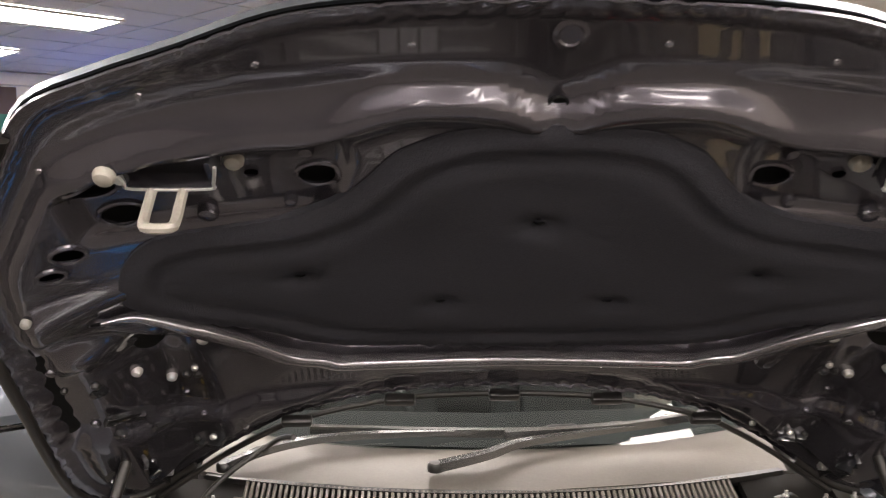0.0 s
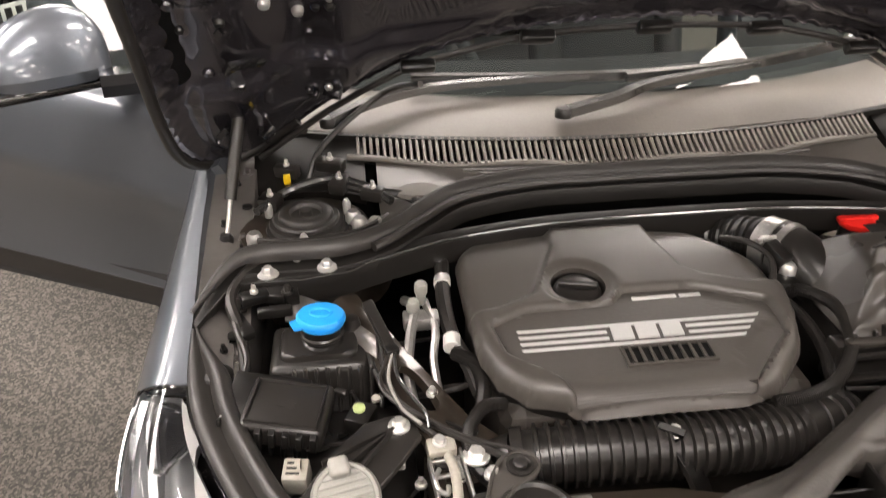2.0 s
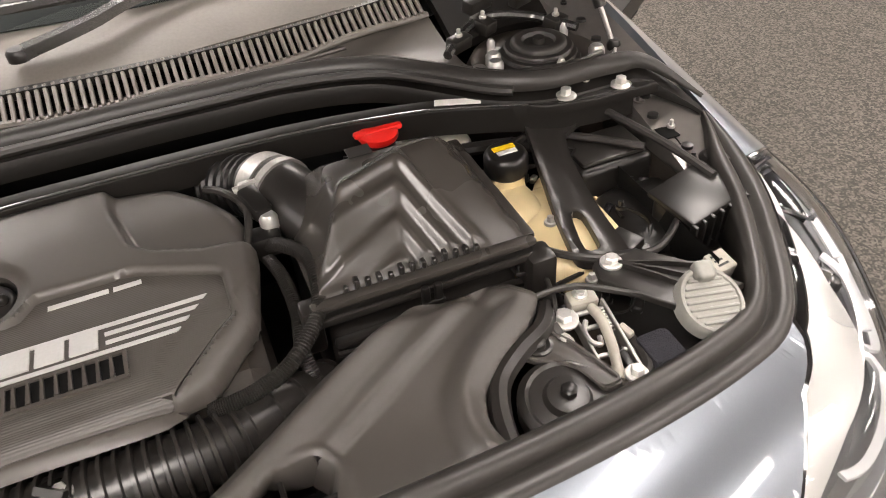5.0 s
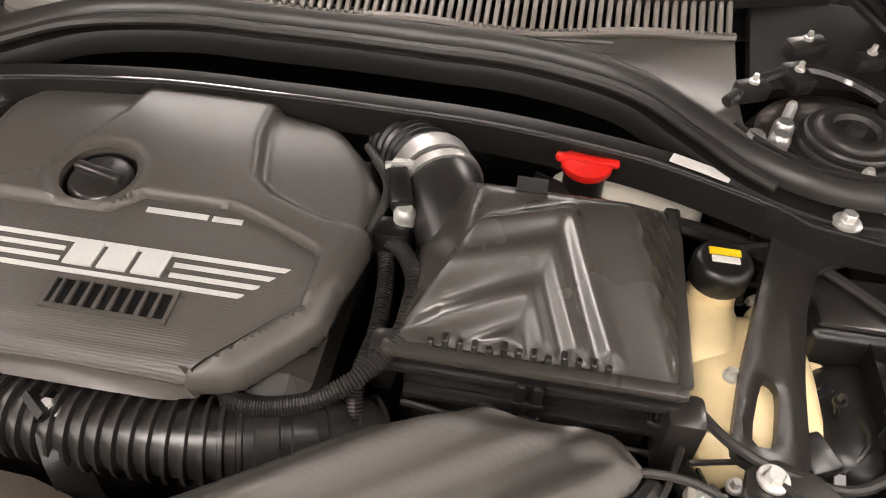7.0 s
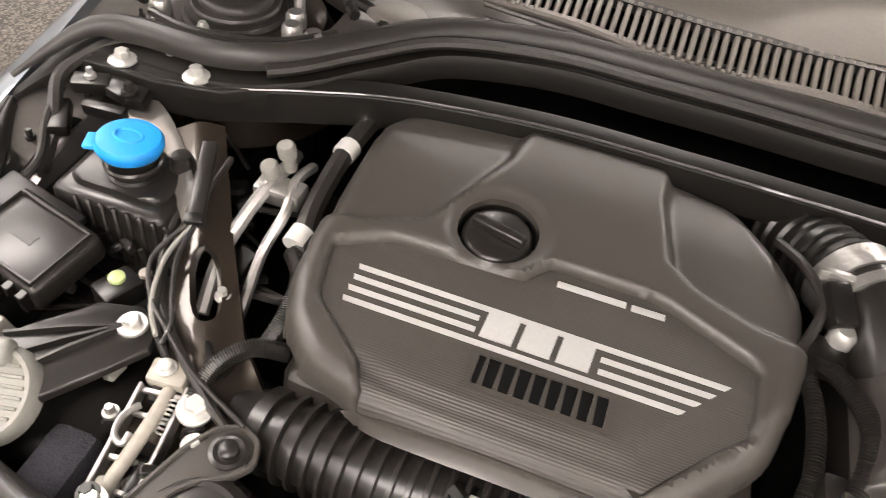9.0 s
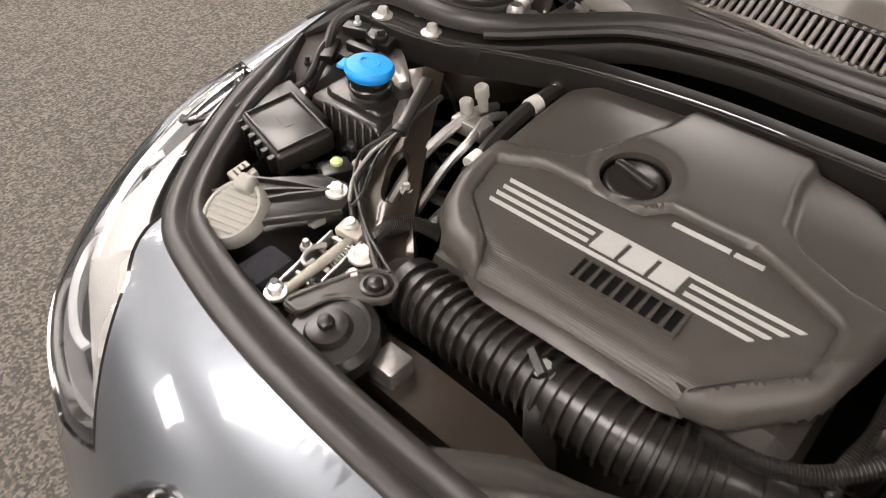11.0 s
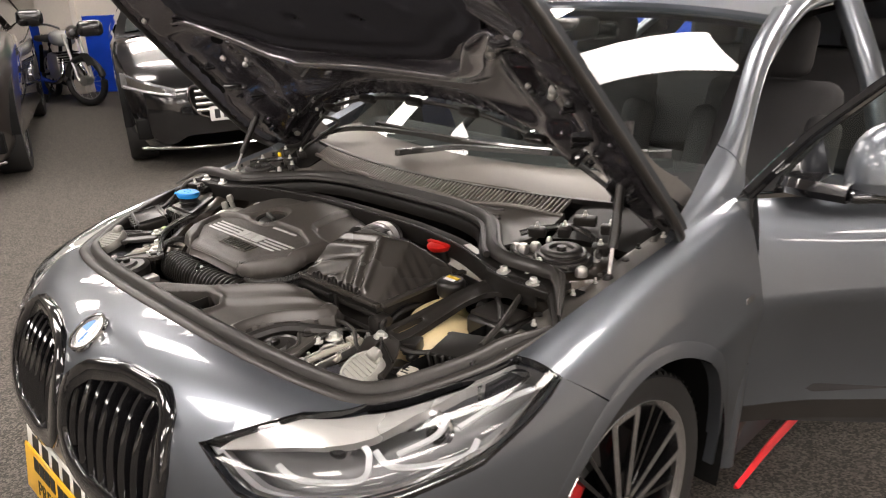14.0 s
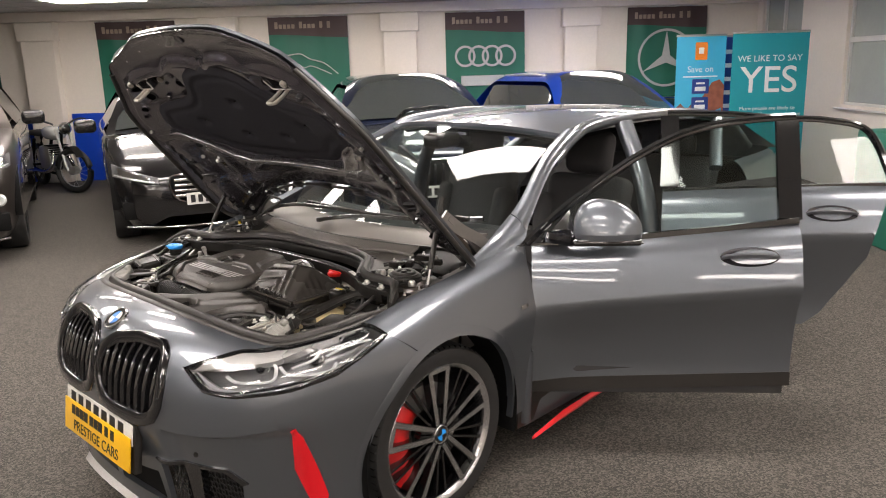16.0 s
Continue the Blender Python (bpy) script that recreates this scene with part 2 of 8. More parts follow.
def plate(outline, z0, z1, r=0.0, seg=2, bm=None, m=None):
    """A flat outline of (x, y) given depth from z0 to z1, with the top edge rounded."""
    bm = bm or bmesh.new()
    low = [bm.verts.new((x, y, z0)) for x, y in outline]
    top = [bm.verts.new((x, y, z1)) for x, y in outline]
    n = len(outline)
    bm.faces.new(low[::-1])
    f = bm.faces.new(top)
    for i in range(n):
        bm.faces.new((low[i], low[(i + 1) % n], top[(i + 1) % n], top[i]))
    geom = low + top
    if r > 0:
        got = bmesh.ops.bevel(bm, geom=list(f.edges), offset=r, segments=seg, affect="EDGES", profile=0.5)
        geom = list({v for q in got["faces"] for v in q.verts} | {v for v in geom if v.is_valid} | {v for q in bm.faces for v in q.verts if q.is_valid} if m else [])
    if m:
        bmesh.ops.transform(bm, matrix=m, verts=[v for v in geom if v.is_valid])
    return bm


def move(bm, m):
    bmesh.ops.transform(bm, matrix=m, verts=bm.verts[:])
    return bm


def mirror_x(bm):
    for v in bm.verts:
        v.co.x = -v.co.x
    bmesh.ops.reverse_faces(bm, faces=bm.faces[:])
    return bm


def solid(bm, thick):
    """Gives a sheet depth, against its normals."""
    bmesh.ops.recalc_face_normals(bm, faces=bm.faces[:])
    bmesh.ops.solidify(bm, geom=bm.faces[:], thickness=thick)
    return bm


def bolt(x, y, z, r=0.012, mat=None, parent=None, m=None, name="bolt"):
    """A flanged hexagon bolt."""
    bm = lathe([(r, 0), (r, 0.003), (r * 0.95, 0.004), (0, 0.004)], 16)
    lathe([(r * 0.6, 0.004), (r * 0.6, 0.010), (r * 0.5, 0.012), (0, 0.012)], 6, bm)
    move(bm, (m or Matrix.Identity(4)) if m else Matrix.Translation((x, y, z)))
    return part(name, bm, mat or ZINC, parent, sharp=25)


def words(text, size, mat, m, parent=None, name="lettering", depth=0.0006, align="CENTER", bold=0.0):
    """Lettering in the built-in font as a mesh."""
    cu = bpy.data.curves.new(name, "FONT")
    cu.body, cu.size, cu.align_x, cu.align_y, cu.extrude, cu.offset = text, size, align, "CENTER", depth, bold
    ob = bpy.data.objects.new(name, cu)
    me = bpy.data.meshes.new_from_object(ob)
    bpy.data.objects.remove(ob)
    me.transform(m)
    me.materials.clear()
    me.materials.append(mat)
    ob = new(name, me)
    if parent:
        ob.parent = parent
    return ob

# ---- the showroom ----
# Room axes: r along the banner wall, a towards it; the car stands turned by 44 degrees in the room.
ROOM = pose(2.523, -0.897, 0, 0, 0, math.degrees(0.7654))
CEILING, WALL_A, WALL_R, BACK_A, LEFT_R = 2.5, 11.8, 4.75, -6.0, -11.0


def room_part(name, bm, mat, label, category, kind="structure", smooth=False):
    move(bm, ROOM)
    return tagged(part(name, bm, mat, smooth=smooth), label, category, kind=kind)


def room_shell():
    room_part("floor", rbox(LEFT_R - 0.3, WALL_R + 0.3, BACK_A - 0.3, WALL_A + 0.3, -0.1, 0, 0), CARPET, "dark grey flecked needle-felt carpet floor", "floor")
    room_part("ceiling", rbox(LEFT_R - 0.3, WALL_R + 0.3, BACK_A - 0.3, WALL_A + 0.3, CEILING, CEILING + 0.1, 0), CEIL, "off-white suspended ceiling of square tiles", "ceiling")
    room_part("wall_north", rbox(LEFT_R, WALL_R, WALL_A, WALL_A + 0.25, 0, CEILING, 0), WALL, "cream painted wall behind the banners", "wall")
    room_part("wall_south", rbox(LEFT_R, WALL_R, BACK_A - 0.25, BACK_A, 0, CEILING, 0), WALL, "cream painted plain wall", "wall")
    room_part("wall_west", rbox(LEFT_R - 0.25, LEFT_R, BACK_A, WALL_A, 0, CEILING, 0), WALL, "cream painted plain side wall", "wall")
    # The east wall has two glazed openings.
    bm = bmesh.new()
    spans = [(BACK_A, 6.4), (9.2, 10.35), (11.6, WALL_A)]
    for a0, a1 in spans:
        rbox(WALL_R, WALL_R + 0.25, a0, a1, 0, CEILING, 0, bm=bm)
    for a0, a1, z0 in ((6.4, 9.2, 1.0), (10.35, 11.6, 1.75)):
        rbox(WALL_R, WALL_R + 0.25, a0, a1, 0, z0, 0, bm=bm)
    room_part("wall_east", bm, WALL, "cream painted wall with two glazed openings", "wall")
    # Ceiling grid of tile edges.
    bm = bmesh.new()
    for r in np.arange(LEFT_R, WALL_R, 0.6):
        rbox(r - 0.012, r + 0.012, BACK_A, WALL_A, CEILING - 0.006, CEILING - 0.001, 0, bm=bm)
    for a in np.arange(BACK_A, WALL_A, 0.6):
        rbox(LEFT_R, WALL_R, a - 0.012, a + 0.012, CEILING - 0.0065, CEILING - 0.0015, 0, bm=bm)
    room_part("ceiling_grid", bm, WHITEP, "white metal grid of the suspended ceiling", "ceiling grid")
    # A shallow beam where the wall meets the ceiling.
    room_part("trim", rbox(LEFT_R, WALL_R, WALL_A - 0.14, WALL_A - 0.002, CEILING - 0.15, CEILING - 0.008, 0.01), WALL, "painted beam along the top of the wall", "trim")


room_shell()


def column(r):
    bm = rbox(r - 0.24, r + 0.24, WALL_A - 0.16, WALL_A - 0.003, 0, CEILING - 0.16, 0.01)
    rbox(r - 0.28, r + 0.28, WALL_A - 0.20, WALL_A - 0.004, CEILING - 0.42, CEILING - 0.155, 0.012, bm=bm)
    room_part("pillar", bm, WALL, "cream painted wall pillar with a plain capital", "pillar")


for k in range(5):
    column(-8.53 + 2.66 * k)

# Blue painted lower panels between the pillars.
for r0, r1 in ((-8.2, -6.17), (-5.56, -3.50), (-2.92, -.86), (-.28, 1.83), (2.42, 4.74)):
    room_part("blue_panel", rbox(r0, r1, WALL_A - 0.03, WALL_A - 0.002, 0, 1.02, 0.004), SKIRT, "bright blue painted lower wall panel", "wall panel")


def light_panel(r, a):
    ob = thing("ceiling_light", "lit white recessed ceiling light panel", "ceiling light", ROOM @ pose(r, a, CEILING), "ceiling lights")
    bm = bmesh.new()
    for x0, x1, y0, y1 in ((0, 1.2, 0, 0.03), (0, 1.2, 0.57, 0.6), (0, 0.03, 0.031, 0.569), (1.17, 1.2, 0.031, 0.569)):
        rbox(x0, x1, y0, y1, -0.022, -0.008, 0, bm=bm)
    part("frame", bm, WHITEP, ob, smooth=False)
    part("diffuser", rbox(0.031, 1.169, 0.031, 0.569, -0.019, -0.008, 0), LIGHT, ob, smooth=False)


for i in range(-2, 3):
    for a in (9.7, 7.57, 5.3, 3.78, 1.85, -.4, -2.6, -4.8):
        r = 1.75 + 2.2 * (i - 1)
        if LEFT_R < r and r + 1.2 < WALL_R:
            light_panel(r, a)

# ---- the grey hatchback: body skin ----
CAR = thing("hatchback_car", "dark grey metallic five-door hatchback with bonnet and doors open", "car")
# Stations of the half skin, front to back: mid line (x, y), top edge (x, y, z), mid height.
KNOTS = np.array([
    (0, .020, 0, .235, .800, .50), (.30, .035, .30, .250, .790, .50), (.52, .090, .52, .292, .768, .51), (.698, .190, .628, .342, .760, .53),
    (.802, .345, .700, .450, .776, .55), (.856, .52, .745, .57, .796, .58), (.868, .72, .754, .72, .827, .61), (.870, .95, .766, .95, .866, .615),
    (.866, 1.25, .772, 1.25, .905, .655), (.868, 1.6, .765, 1.6, .925, .695), (.870, 2.1, .762, 2.1, .965, .735), (.873, 2.7, .760, 2.7, 1.0, .780),
    (.872, 3.2, .755, 3.2, 1.02, .80), (.855, 3.7, .730, 3.7, 1.03, .78), (.78, 4.06, .66, 4.0, 1.03, .66), (.5, 4.25, .42, 4.16, 1.03, .62), (0, 4.30, 0, 4.2, 1.03, .62)])


def station(k):
    k = min(max(k, 0.0), len(KNOTS) - 1.0)
    i = min(int(k), len(KNOTS) - 2)
    t = k - i
    q = KNOTS
    b, c = q[i], q[i + 1]
    a = q[i - 1] if i > 0 else q[1] * np.array((-1, 1, -1, 1, 1, 1))
    d = q[i + 2] if i + 2 < len(q) else q[-2] * np.array((-1, 1, -1, 1, 1, 1))
    return 0.5 * (2 * b + (c - a) * t + (2 * a - 5 * b + 4 * c - d) * t * t + (3 * b - a - 3 * c + d) * t ** 3)


def ease(t):
    t = min(max(t, 0.0), 1.0)
    return t * t * (3 - 2 * t)


def skin(k, v):
    """The half body skin: v 0 at the lower edge, 0.5 at the mid line, 1 at the top edge."""
    mx, my, ex, ey, ez, zm = station(k)
    if v <= 0.5:
        t = 2 * v
        low = 0.16
        z = low + (zm - low) * t
        tuck = 0.05 * (1 - t) ** 2 + 0.020 * math.sin(math.pi * t)
        tuck += 0.030 * ease((.545 - z) / .022) * ease((k - 1.30) / .15) * ease((3.75 - k) / .35)
        door_part = ease((k - 8.1) / .7) * ease((13.2 - k) / .8)
        q = min((1 - t) / .36, 1)
        tuck += door_part * (.036 * (1 - (1 - q) ** 2) - .020 * ease((.50 - t) / .28))
        n = np.array((ex - mx, ey - my)) / (math.hypot(ex - mx, ey - my) + 1e-6)
        return np.array((mx + n[0] * tuck, my + n[1] * tuck, low + (zm - low) * t))
    f = (v - 0.5) * math.pi
    n = 2 + .45 * max(0, 1 - k / 3.2) + .75 * ease((k - 2.0) / 1.2) * ease((5.6 - k) / 1.2)
    t, c = 2 * v - 1, ease((k - 5.2) / 2.4)
    w = (1 - max(math.cos(f), 0) ** (2 / n)) * (1 - c) + (.68 * t + .32 * t ** 5) * c
    h = math.sin(f) ** (2 / n) * (1 - c) + .5 * (t + math.sin(f)) * c
    return np.array((mx + (ex - mx) * w, my + (ey - my) * w, zm + (ez - zm) * h))


KS, VS = np.linspace(0, 16, 641), np.linspace(0, 1, 81)
TABLE = np.array([[skin(k, v) for v in VS] for k in KS])


def on_skin(x=None, y=None, z=None):
    """The (k, v) whose skin point is nearest in the coordinates that are given."""
    d = 0
    for n, c in enumerate((x, y, z)):
        if c is not None:
            d = d + (TABLE[..., n] - c) ** 2
    if x is not None and y is None:
        d = d + (KS[:, None] > 8) * 9
    i, j = np.unravel_index(np.argmin(d), d.shape)
    k, v = KS[i], VS[j]
    dk, dv = KS[1] / 2, VS[1] / 2
    for _ in range(5):
        tries = [(min(max(k + a * dk, 0), 16), min(max(v + b * dv, 0), 1)) for a in (-1, 0, 1) for b in (-1, 0, 1)]
        off = [sum((p - c) ** 2 for p, c in zip(skin(*q), (x, y, z)) if c is not None) for q in tries]
        k, v = tries[int(np.argmin(off))]
        dk, dv = dk * .6, dv * .6
    return k, v


def inside(p, poly):
    x, y = p[:, 0][:, None], p[:, 1][:, None]
    a, b = poly, np.roll(poly, -1, axis=0)
    cross = ((a[:, 1] > y) != (b[:, 1] > y)) & (x < (b[:, 0] - a[:, 0]) * (y - a[:, 1]) / (b[:, 1] - a[:, 1] + 1e-12) + a[:, 0])
    return cross.sum(1) % 2 == 1


def dense(poly, step):
    out = []
    for a, b in zip(poly, np.roll(poly, -1, axis=0)):
        n = max(1, int(math.ceil(np.hypot(*((b - a) / step)))))
        out += [a + (b - a) * i / n for i in range(n)]
    return np.array(out)


def skin_panel(outline, holes=(), step=(0.08, 0.02), depth=0.004, offset=0.0, sides=(1, -1), lip=True, fn=None):
    """A body panel cut from the skin along an outline in (k, v), as a thin sheet with turned-in edges, with true normals."""
    from mathutils.geometry import delaunay_2d_cdt
    fn = fn or skin
    step = np.array(step)
    loops = [dense(np.array(p, float), step) for p in (outline, *holes)]
    lo, hi = loops[0].min(0), loops[0].max(0)
    gx, gy = np.meshgrid(np.arange(lo[0], hi[0], step[0]), np.arange(lo[1], hi[1], step[1]))
    g = np.c_[gx.ravel(), gy.ravel()] + step / 2
    keep = inside(g, loops[0])
    for h in loops[1:]:
        keep &= ~inside(g, h)
    g = g[keep]
    edge_pts = np.concatenate(loops)
    near = (np.abs((g[:, None] - edge_pts[None]) / step).max(2) < 0.45).any(1) if len(g) else []
    g = g[~near] if len(g) else g
    pts, edges, at = [], [], 0
    for p in loops:
        pts += [Vector(q) for q in p]
        edges += [(at + i, at + (i + 1) % len(p)) for i in range(len(p))]
        at += len(p)
    pts += [Vector(q) for q in g]
    vs, es, fs = delaunay_2d_cdt(pts, edges, [], 0, 1e-6)[:3]
    vs = np.array([tuple(v) for v in vs])
    mid = np.array([vs[list(f)].mean(0) for f in fs])
    ok = inside(mid, loops[0])
    for h in loops[1:]:
        ok &= ~inside(mid, h)
    bm = bmesh.new()
    e = 1e-3
    for s in sides:
        made = []
        for k, v in vs:
            p = fn(k, v)
            if fn is skin:
                du, dv = skin(min(k + e, 16), v) - skin(max(k - e, 0), v), skin(k, min(v + e, 1)) - skin(k, max(v - e, 0))
            else:
                du, dv = fn(k + e, v) - fn(k - e, v), fn(k, v + e) - fn(k, v - e)
            n = np.cross(du, dv)
            n /= np.linalg.norm(n) + 1e-12
            p = p + n * offset
            made.append((bm.verts.new((s * p[0], p[1], p[2])), n))
        for f in np.array(fs, dtype=object)[ok]:
            q = [made[i][0] for i in f]
            bm.faces.new(q if s > 0 else q[::-1])
        if lip:
            mine = {m[0] for m in made}
            rim = [ed for ed in bm.edges if len(ed.link_faces) == 1 and all(w in mine for w in ed.verts) and not all(abs(w.co.x) < 1e-4 for w in ed.verts)]
            turned = {}
            where = {m[0]: m[1] for m in made}
            for ed in rim:
                for w in ed.verts:
                    if w not in turned:
                        n = where[w]
                        turned[w] = bm.verts.new(w.co - Vector((s * n[0], n[1], n[2])) * depth)
            for ed in rim:
                a, b = ed.verts
                bm.faces.new((a, b, turned[b], turned[a]))
    bmesh.ops.remove_doubles(bm, verts=[v for v in bm.verts if abs(v.co.x) < 1e-5], dist=1e-5)
    bmesh.ops.delete(bm, geom=[v for v in bm.verts if not v.link_faces], context="VERTS")
    return bm


def rounded(poly, r=0.3, n=4):
    """Cuts the corners of an outline into short arcs."""
    p = np.array(poly, float)
    out = []
    for i in range(len(p)):
        a, b, c = p[i - 1], p[i], p[(i + 1) % len(p)]
        for t in np.linspace(0, 1, n):
            u, w = b + (a - b) * r, b + (c - b) * r
            out.append((1 - t) ** 2 * u + 2 * t * (1 - t) * b + t * t * w)
    return np.array(out)


HUB_Y, HUB_Z, ARCH = 0.86, 0.32, 0.368
REAR_Y = 3.53


def arch_points(y, a0, a1, n=14, r=ARCH):
    return [on_skin(None, y + r * math.cos(a), HUB_Z + r * math.sin(a)) for a in np.radians(np.linspace(a0, a1, n))]


# Outline of the headlight, in order from the inner tip along the bottom to the rear corner and back along the bonnet edge.
LAMP = [on_skin(.437, .122, .709), on_skin(.535, .128, .657), on_skin(.641, .171, .655), on_skin(.756, .287, .672), on_skin(.814, .414, .698), on_skin(.829, .524, .737), on_skin(.820, .613, .766)]
LAMP_TOP = [(5.05, 1.0), (4.4, 1.0), (3.7, 1.0), (2.95, 1.0), on_skin(.56, .255, .748), on_skin(.495, .18, .730)]
lamp_outline = np.array(LAMP + LAMP_TOP)

KIDNEY = [(.020, .660), (.036, .705), (.085, .738), (.19, .755), (.312, .750), (.348, .726), (.378, .650), (.376, .590), (.350, .545), (.30, .527), (.12, .525), (.05, .548), (.020, .605)]
kidney_outline = np.array([on_skin(x, None, z) for x, z in KIDNEY])
INTAKE = np.array([on_skin(x, None, z) for x, z in ((.33, .385), (.56, .388), (.60, .35), (.585, .225), (.335, .215))])
LOWER = np.array([on_skin(x, None, z) for x, z in ((.02, .300), (.30, .335), (.315, .225), (.02, .215))])

# Front bumper and nose.
edge = [(k, 1.0) for k in np.linspace(0, 2.95, 14)]
half = edge + [tuple(p) for p in LAMP_TOP[-2:]] + LAMP + arch_points(HUB_Y, 110.4, 196, 12) + [(k, 0.0) for k in np.linspace(5.0, 0, 10)]
bumper = part("front_bumper", skin_panel(half, (kidney_outline, INTAKE, LOWER), step=(0.06, 0.02), depth=0.02), PAINT, CAR, "grey metallic front bumper and nose panel")

# Wings, from the bonnet edge to the door gap.
for s in (1, -1):
    back = on_skin(None, 1.325, .6)[0]
    out = [LAMP[-1]] + [(k, 1.0) for k in np.linspace(5.08, back, 14)] + [(back, v) for v in np.linspace(0.97, 0.10, 10)] + arch_points(HUB_Y, -10, 109.6, 18)
    fender = part("fender", skin_panel(out, sides=(s,), step=(0.05, 0.03), depth=0.025), PAINT, CAR, "grey metallic front wing")
    bm = bmesh.new()
    rbox(-0.002, 0.002, -0.02, 0.02, -0.008, 0.008, 0.001, bm=bm)
    x, y, z = skin(*on_skin(.853, 1.262, .70))
    part("badge", move(bm, pose(s * (x + .002), y, z)), CHROME, fender, "small chrome wing badge", False)

# Sills and rear body.
def rear_body():
    for s in (1, -1):
        k0, k1 = on_skin(None, 1.28, .3)[0], on_skin(None, REAR_Y - ARCH, .3)[0]
        out = [(k0, 0.02), (k1, 0.02), (k1, 0.14), (k0, 0.14)]
        si = part("side_sill", skin_panel(out, sides=(s,), depth=0.08, offset=-0.01), SATIN, CAR, "black side sill")
        bm = patch(lambda u, v: (s * (.835 + .012 * math.sin(math.pi * v)), 1.34 + u * .62, .125 + v * (.012 + .026 * min(1, u * 3)) + u * .03), 12, 4)
        part("accent", solid(bm, 0.006), REDTRIM, si, "red accent strip on the sill")
        # Rear quarter.
        k2 = on_skin(None, 3.29, .8)[0]
        out = [(k2, 0.99)] + [(k, 0.99) for k in np.linspace(k2 + .3, 16, 12)] + [(16, v) for v in (.7, .4, .02)] + [(k, .02) for k in np.linspace(15.5, on_skin(None, REAR_Y + .36, .3)[0], 8)]
        out += arch_points(REAR_Y, -14, 128, 16)
        part("rear_quarter", skin_panel(out, sides=(s,), step=(0.1, 0.05)), PAINT, CAR)


rear_body()


# Roof, screen and pillars.
def roof_pt(u, v):
    """u across from -1 to 1, v from the screen header to the tailgate."""
    y0 = 1.80 + 0.13 * u * u
    y = y0 + (3.85 - y0) * v
    w = 0.545 + 0.03 * math.sin(math.pi * min(v * 1.2, 1)) - 0.03 * v
    z = 1.315 + 0.045 * math.sin(math.pi * min(v * 1.05, 1)) - 0.06 * v * v - 0.045 * abs(u) ** 2.5
    return (w * u, y, z)


part("roof", solid(patch(lambda u, v: roof_pt(2 * u - 1, v), 24, 20), 0.03), PAINT, CAR, "grey metallic roof")


def screen_pt(u, v):
    u = 2 * u - 1
    bx, by, bz = 0.665 * u, 1.19 + 0.15 * u * u, 0.930 + 0.022 * u * u
    tx, ty, tz = roof_pt(u, 0)
    bulge = 0.035 * math.sin(math.pi * v)
    return (bx + (tx - bx) * v, by + (ty + .004 - by) * v - bulge * .5, bz + (tz - .012 - bz) * v + bulge)


glass_ob = part("windscreen", patch(screen_pt, 24, 16), SCREEN, CAR, "raked windscreen glass")
glass_ob.visible_shadow = False


def rail(pts, w, h, name, mat, parent, label=""):
    sec = [(w * math.copysign(abs(math.cos(a)) ** .8, math.cos(a)), h * math.copysign(abs(math.sin(a)) ** .8, math.sin(a))) for a in np.linspace(0, 2 * math.pi, 16, endpoint=False)]
    return part(name, sweep(spline(pts, 8), sec), mat, parent, label)


# Windscreen pillar between its glass edge and its door edge, with a raised crease; its foot joins the wing.
PILLAR_IN = np.array(spline([(.755, 1.06, .890), (.728, 1.20, .935), (.700, 1.31, .972), (.663, 1.485, 1.048), (.590, 1.735, 1.198), (.548, 1.955, 1.290)], 10))
PILLAR_OUT = np.array(spline([(.770, 1.06, .884), (.774, 1.22, .902), (.768, 1.37, .915), (.728, 1.47, .980), (.645, 1.735, 1.150), (.584, 2.05, 1.275)], 10))


def pillar_pt(u, v):
    i = np.arange(len(PILLAR_IN))
    a, b = (np.array([np.interp(v * i[-1], i, q[:, c]) for c in range(3)]) for q in (PILLAR_IN, PILLAR_OUT))
    rise = .013 * ease(u / .40) * ease((1 - u) / .45) * ease(v / .4)
    return a + (b - a) * u + np.array((.62, -.25, .74)) * rise


for s in (1, -1):
    for name, v0, v1, label in (("pillar_foot", 0, .515, ""), ("windscreen_pillar", .52, 1, "grey metallic windscreen pillar")):
        bm = solid(patch(lambda u, v: tuple(pillar_pt(u, v0 + (v1 - v0) * v)), 12, 24), .022)
        part(name, bm if s > 0 else mirror_x(bm), PAINT, CAR, label)
    rail([(s * .590, 1.80, 1.160), (s * .580, 1.97, 1.252), (s * .577, 2.15, 1.297), (s * .578, 2.6, 1.310), (s * .56, 3.2, 1.285), (s * .53, 3.7, 1.20), (s * .56, 3.95, 1.03)], 0.032, 0.024, "roof_rail", PAINT, CAR, "grey metallic roof rail")
    rail([(s * .775, 2.33, .22), (s * .80, 2.33, .6), (s * .74, 2.34, .98), (s * .60, 2.37, 1.29)], 0.05, 0.03, "door_pillar", PAINT, CAR)
    rail([(s * .74, 3.10, 1.0), (s * .62, 3.35, 1.18), (s * .555, 3.5, 1.255)], 0.035, 0.02, "rear_pillar", PAINT, CAR)
    bm = rbox(.70, .80, 1.33, 3.15, .16, .27, .02)
    part("door_sill", bm if s > 0 else mirror_x(bm), PAINT, CAR)
    rail([(s * .78, 1.33, .2), (s * .79, 1.33, .6), (s * .75, 1.34, .9)], 0.03, 0.05, "hinge_pillar", PAINT, CAR)
    pane = part("quarter_glass", patch(lambda u, v: (s * (.75 - .18 * v), 3.12 + .55 * u * (1 - .4 * v) + .25 * v, 1.01 + .23 * v - .02 * u * v), 4, 4), WINDOW, CAR)
    pane.visible_shadow = False
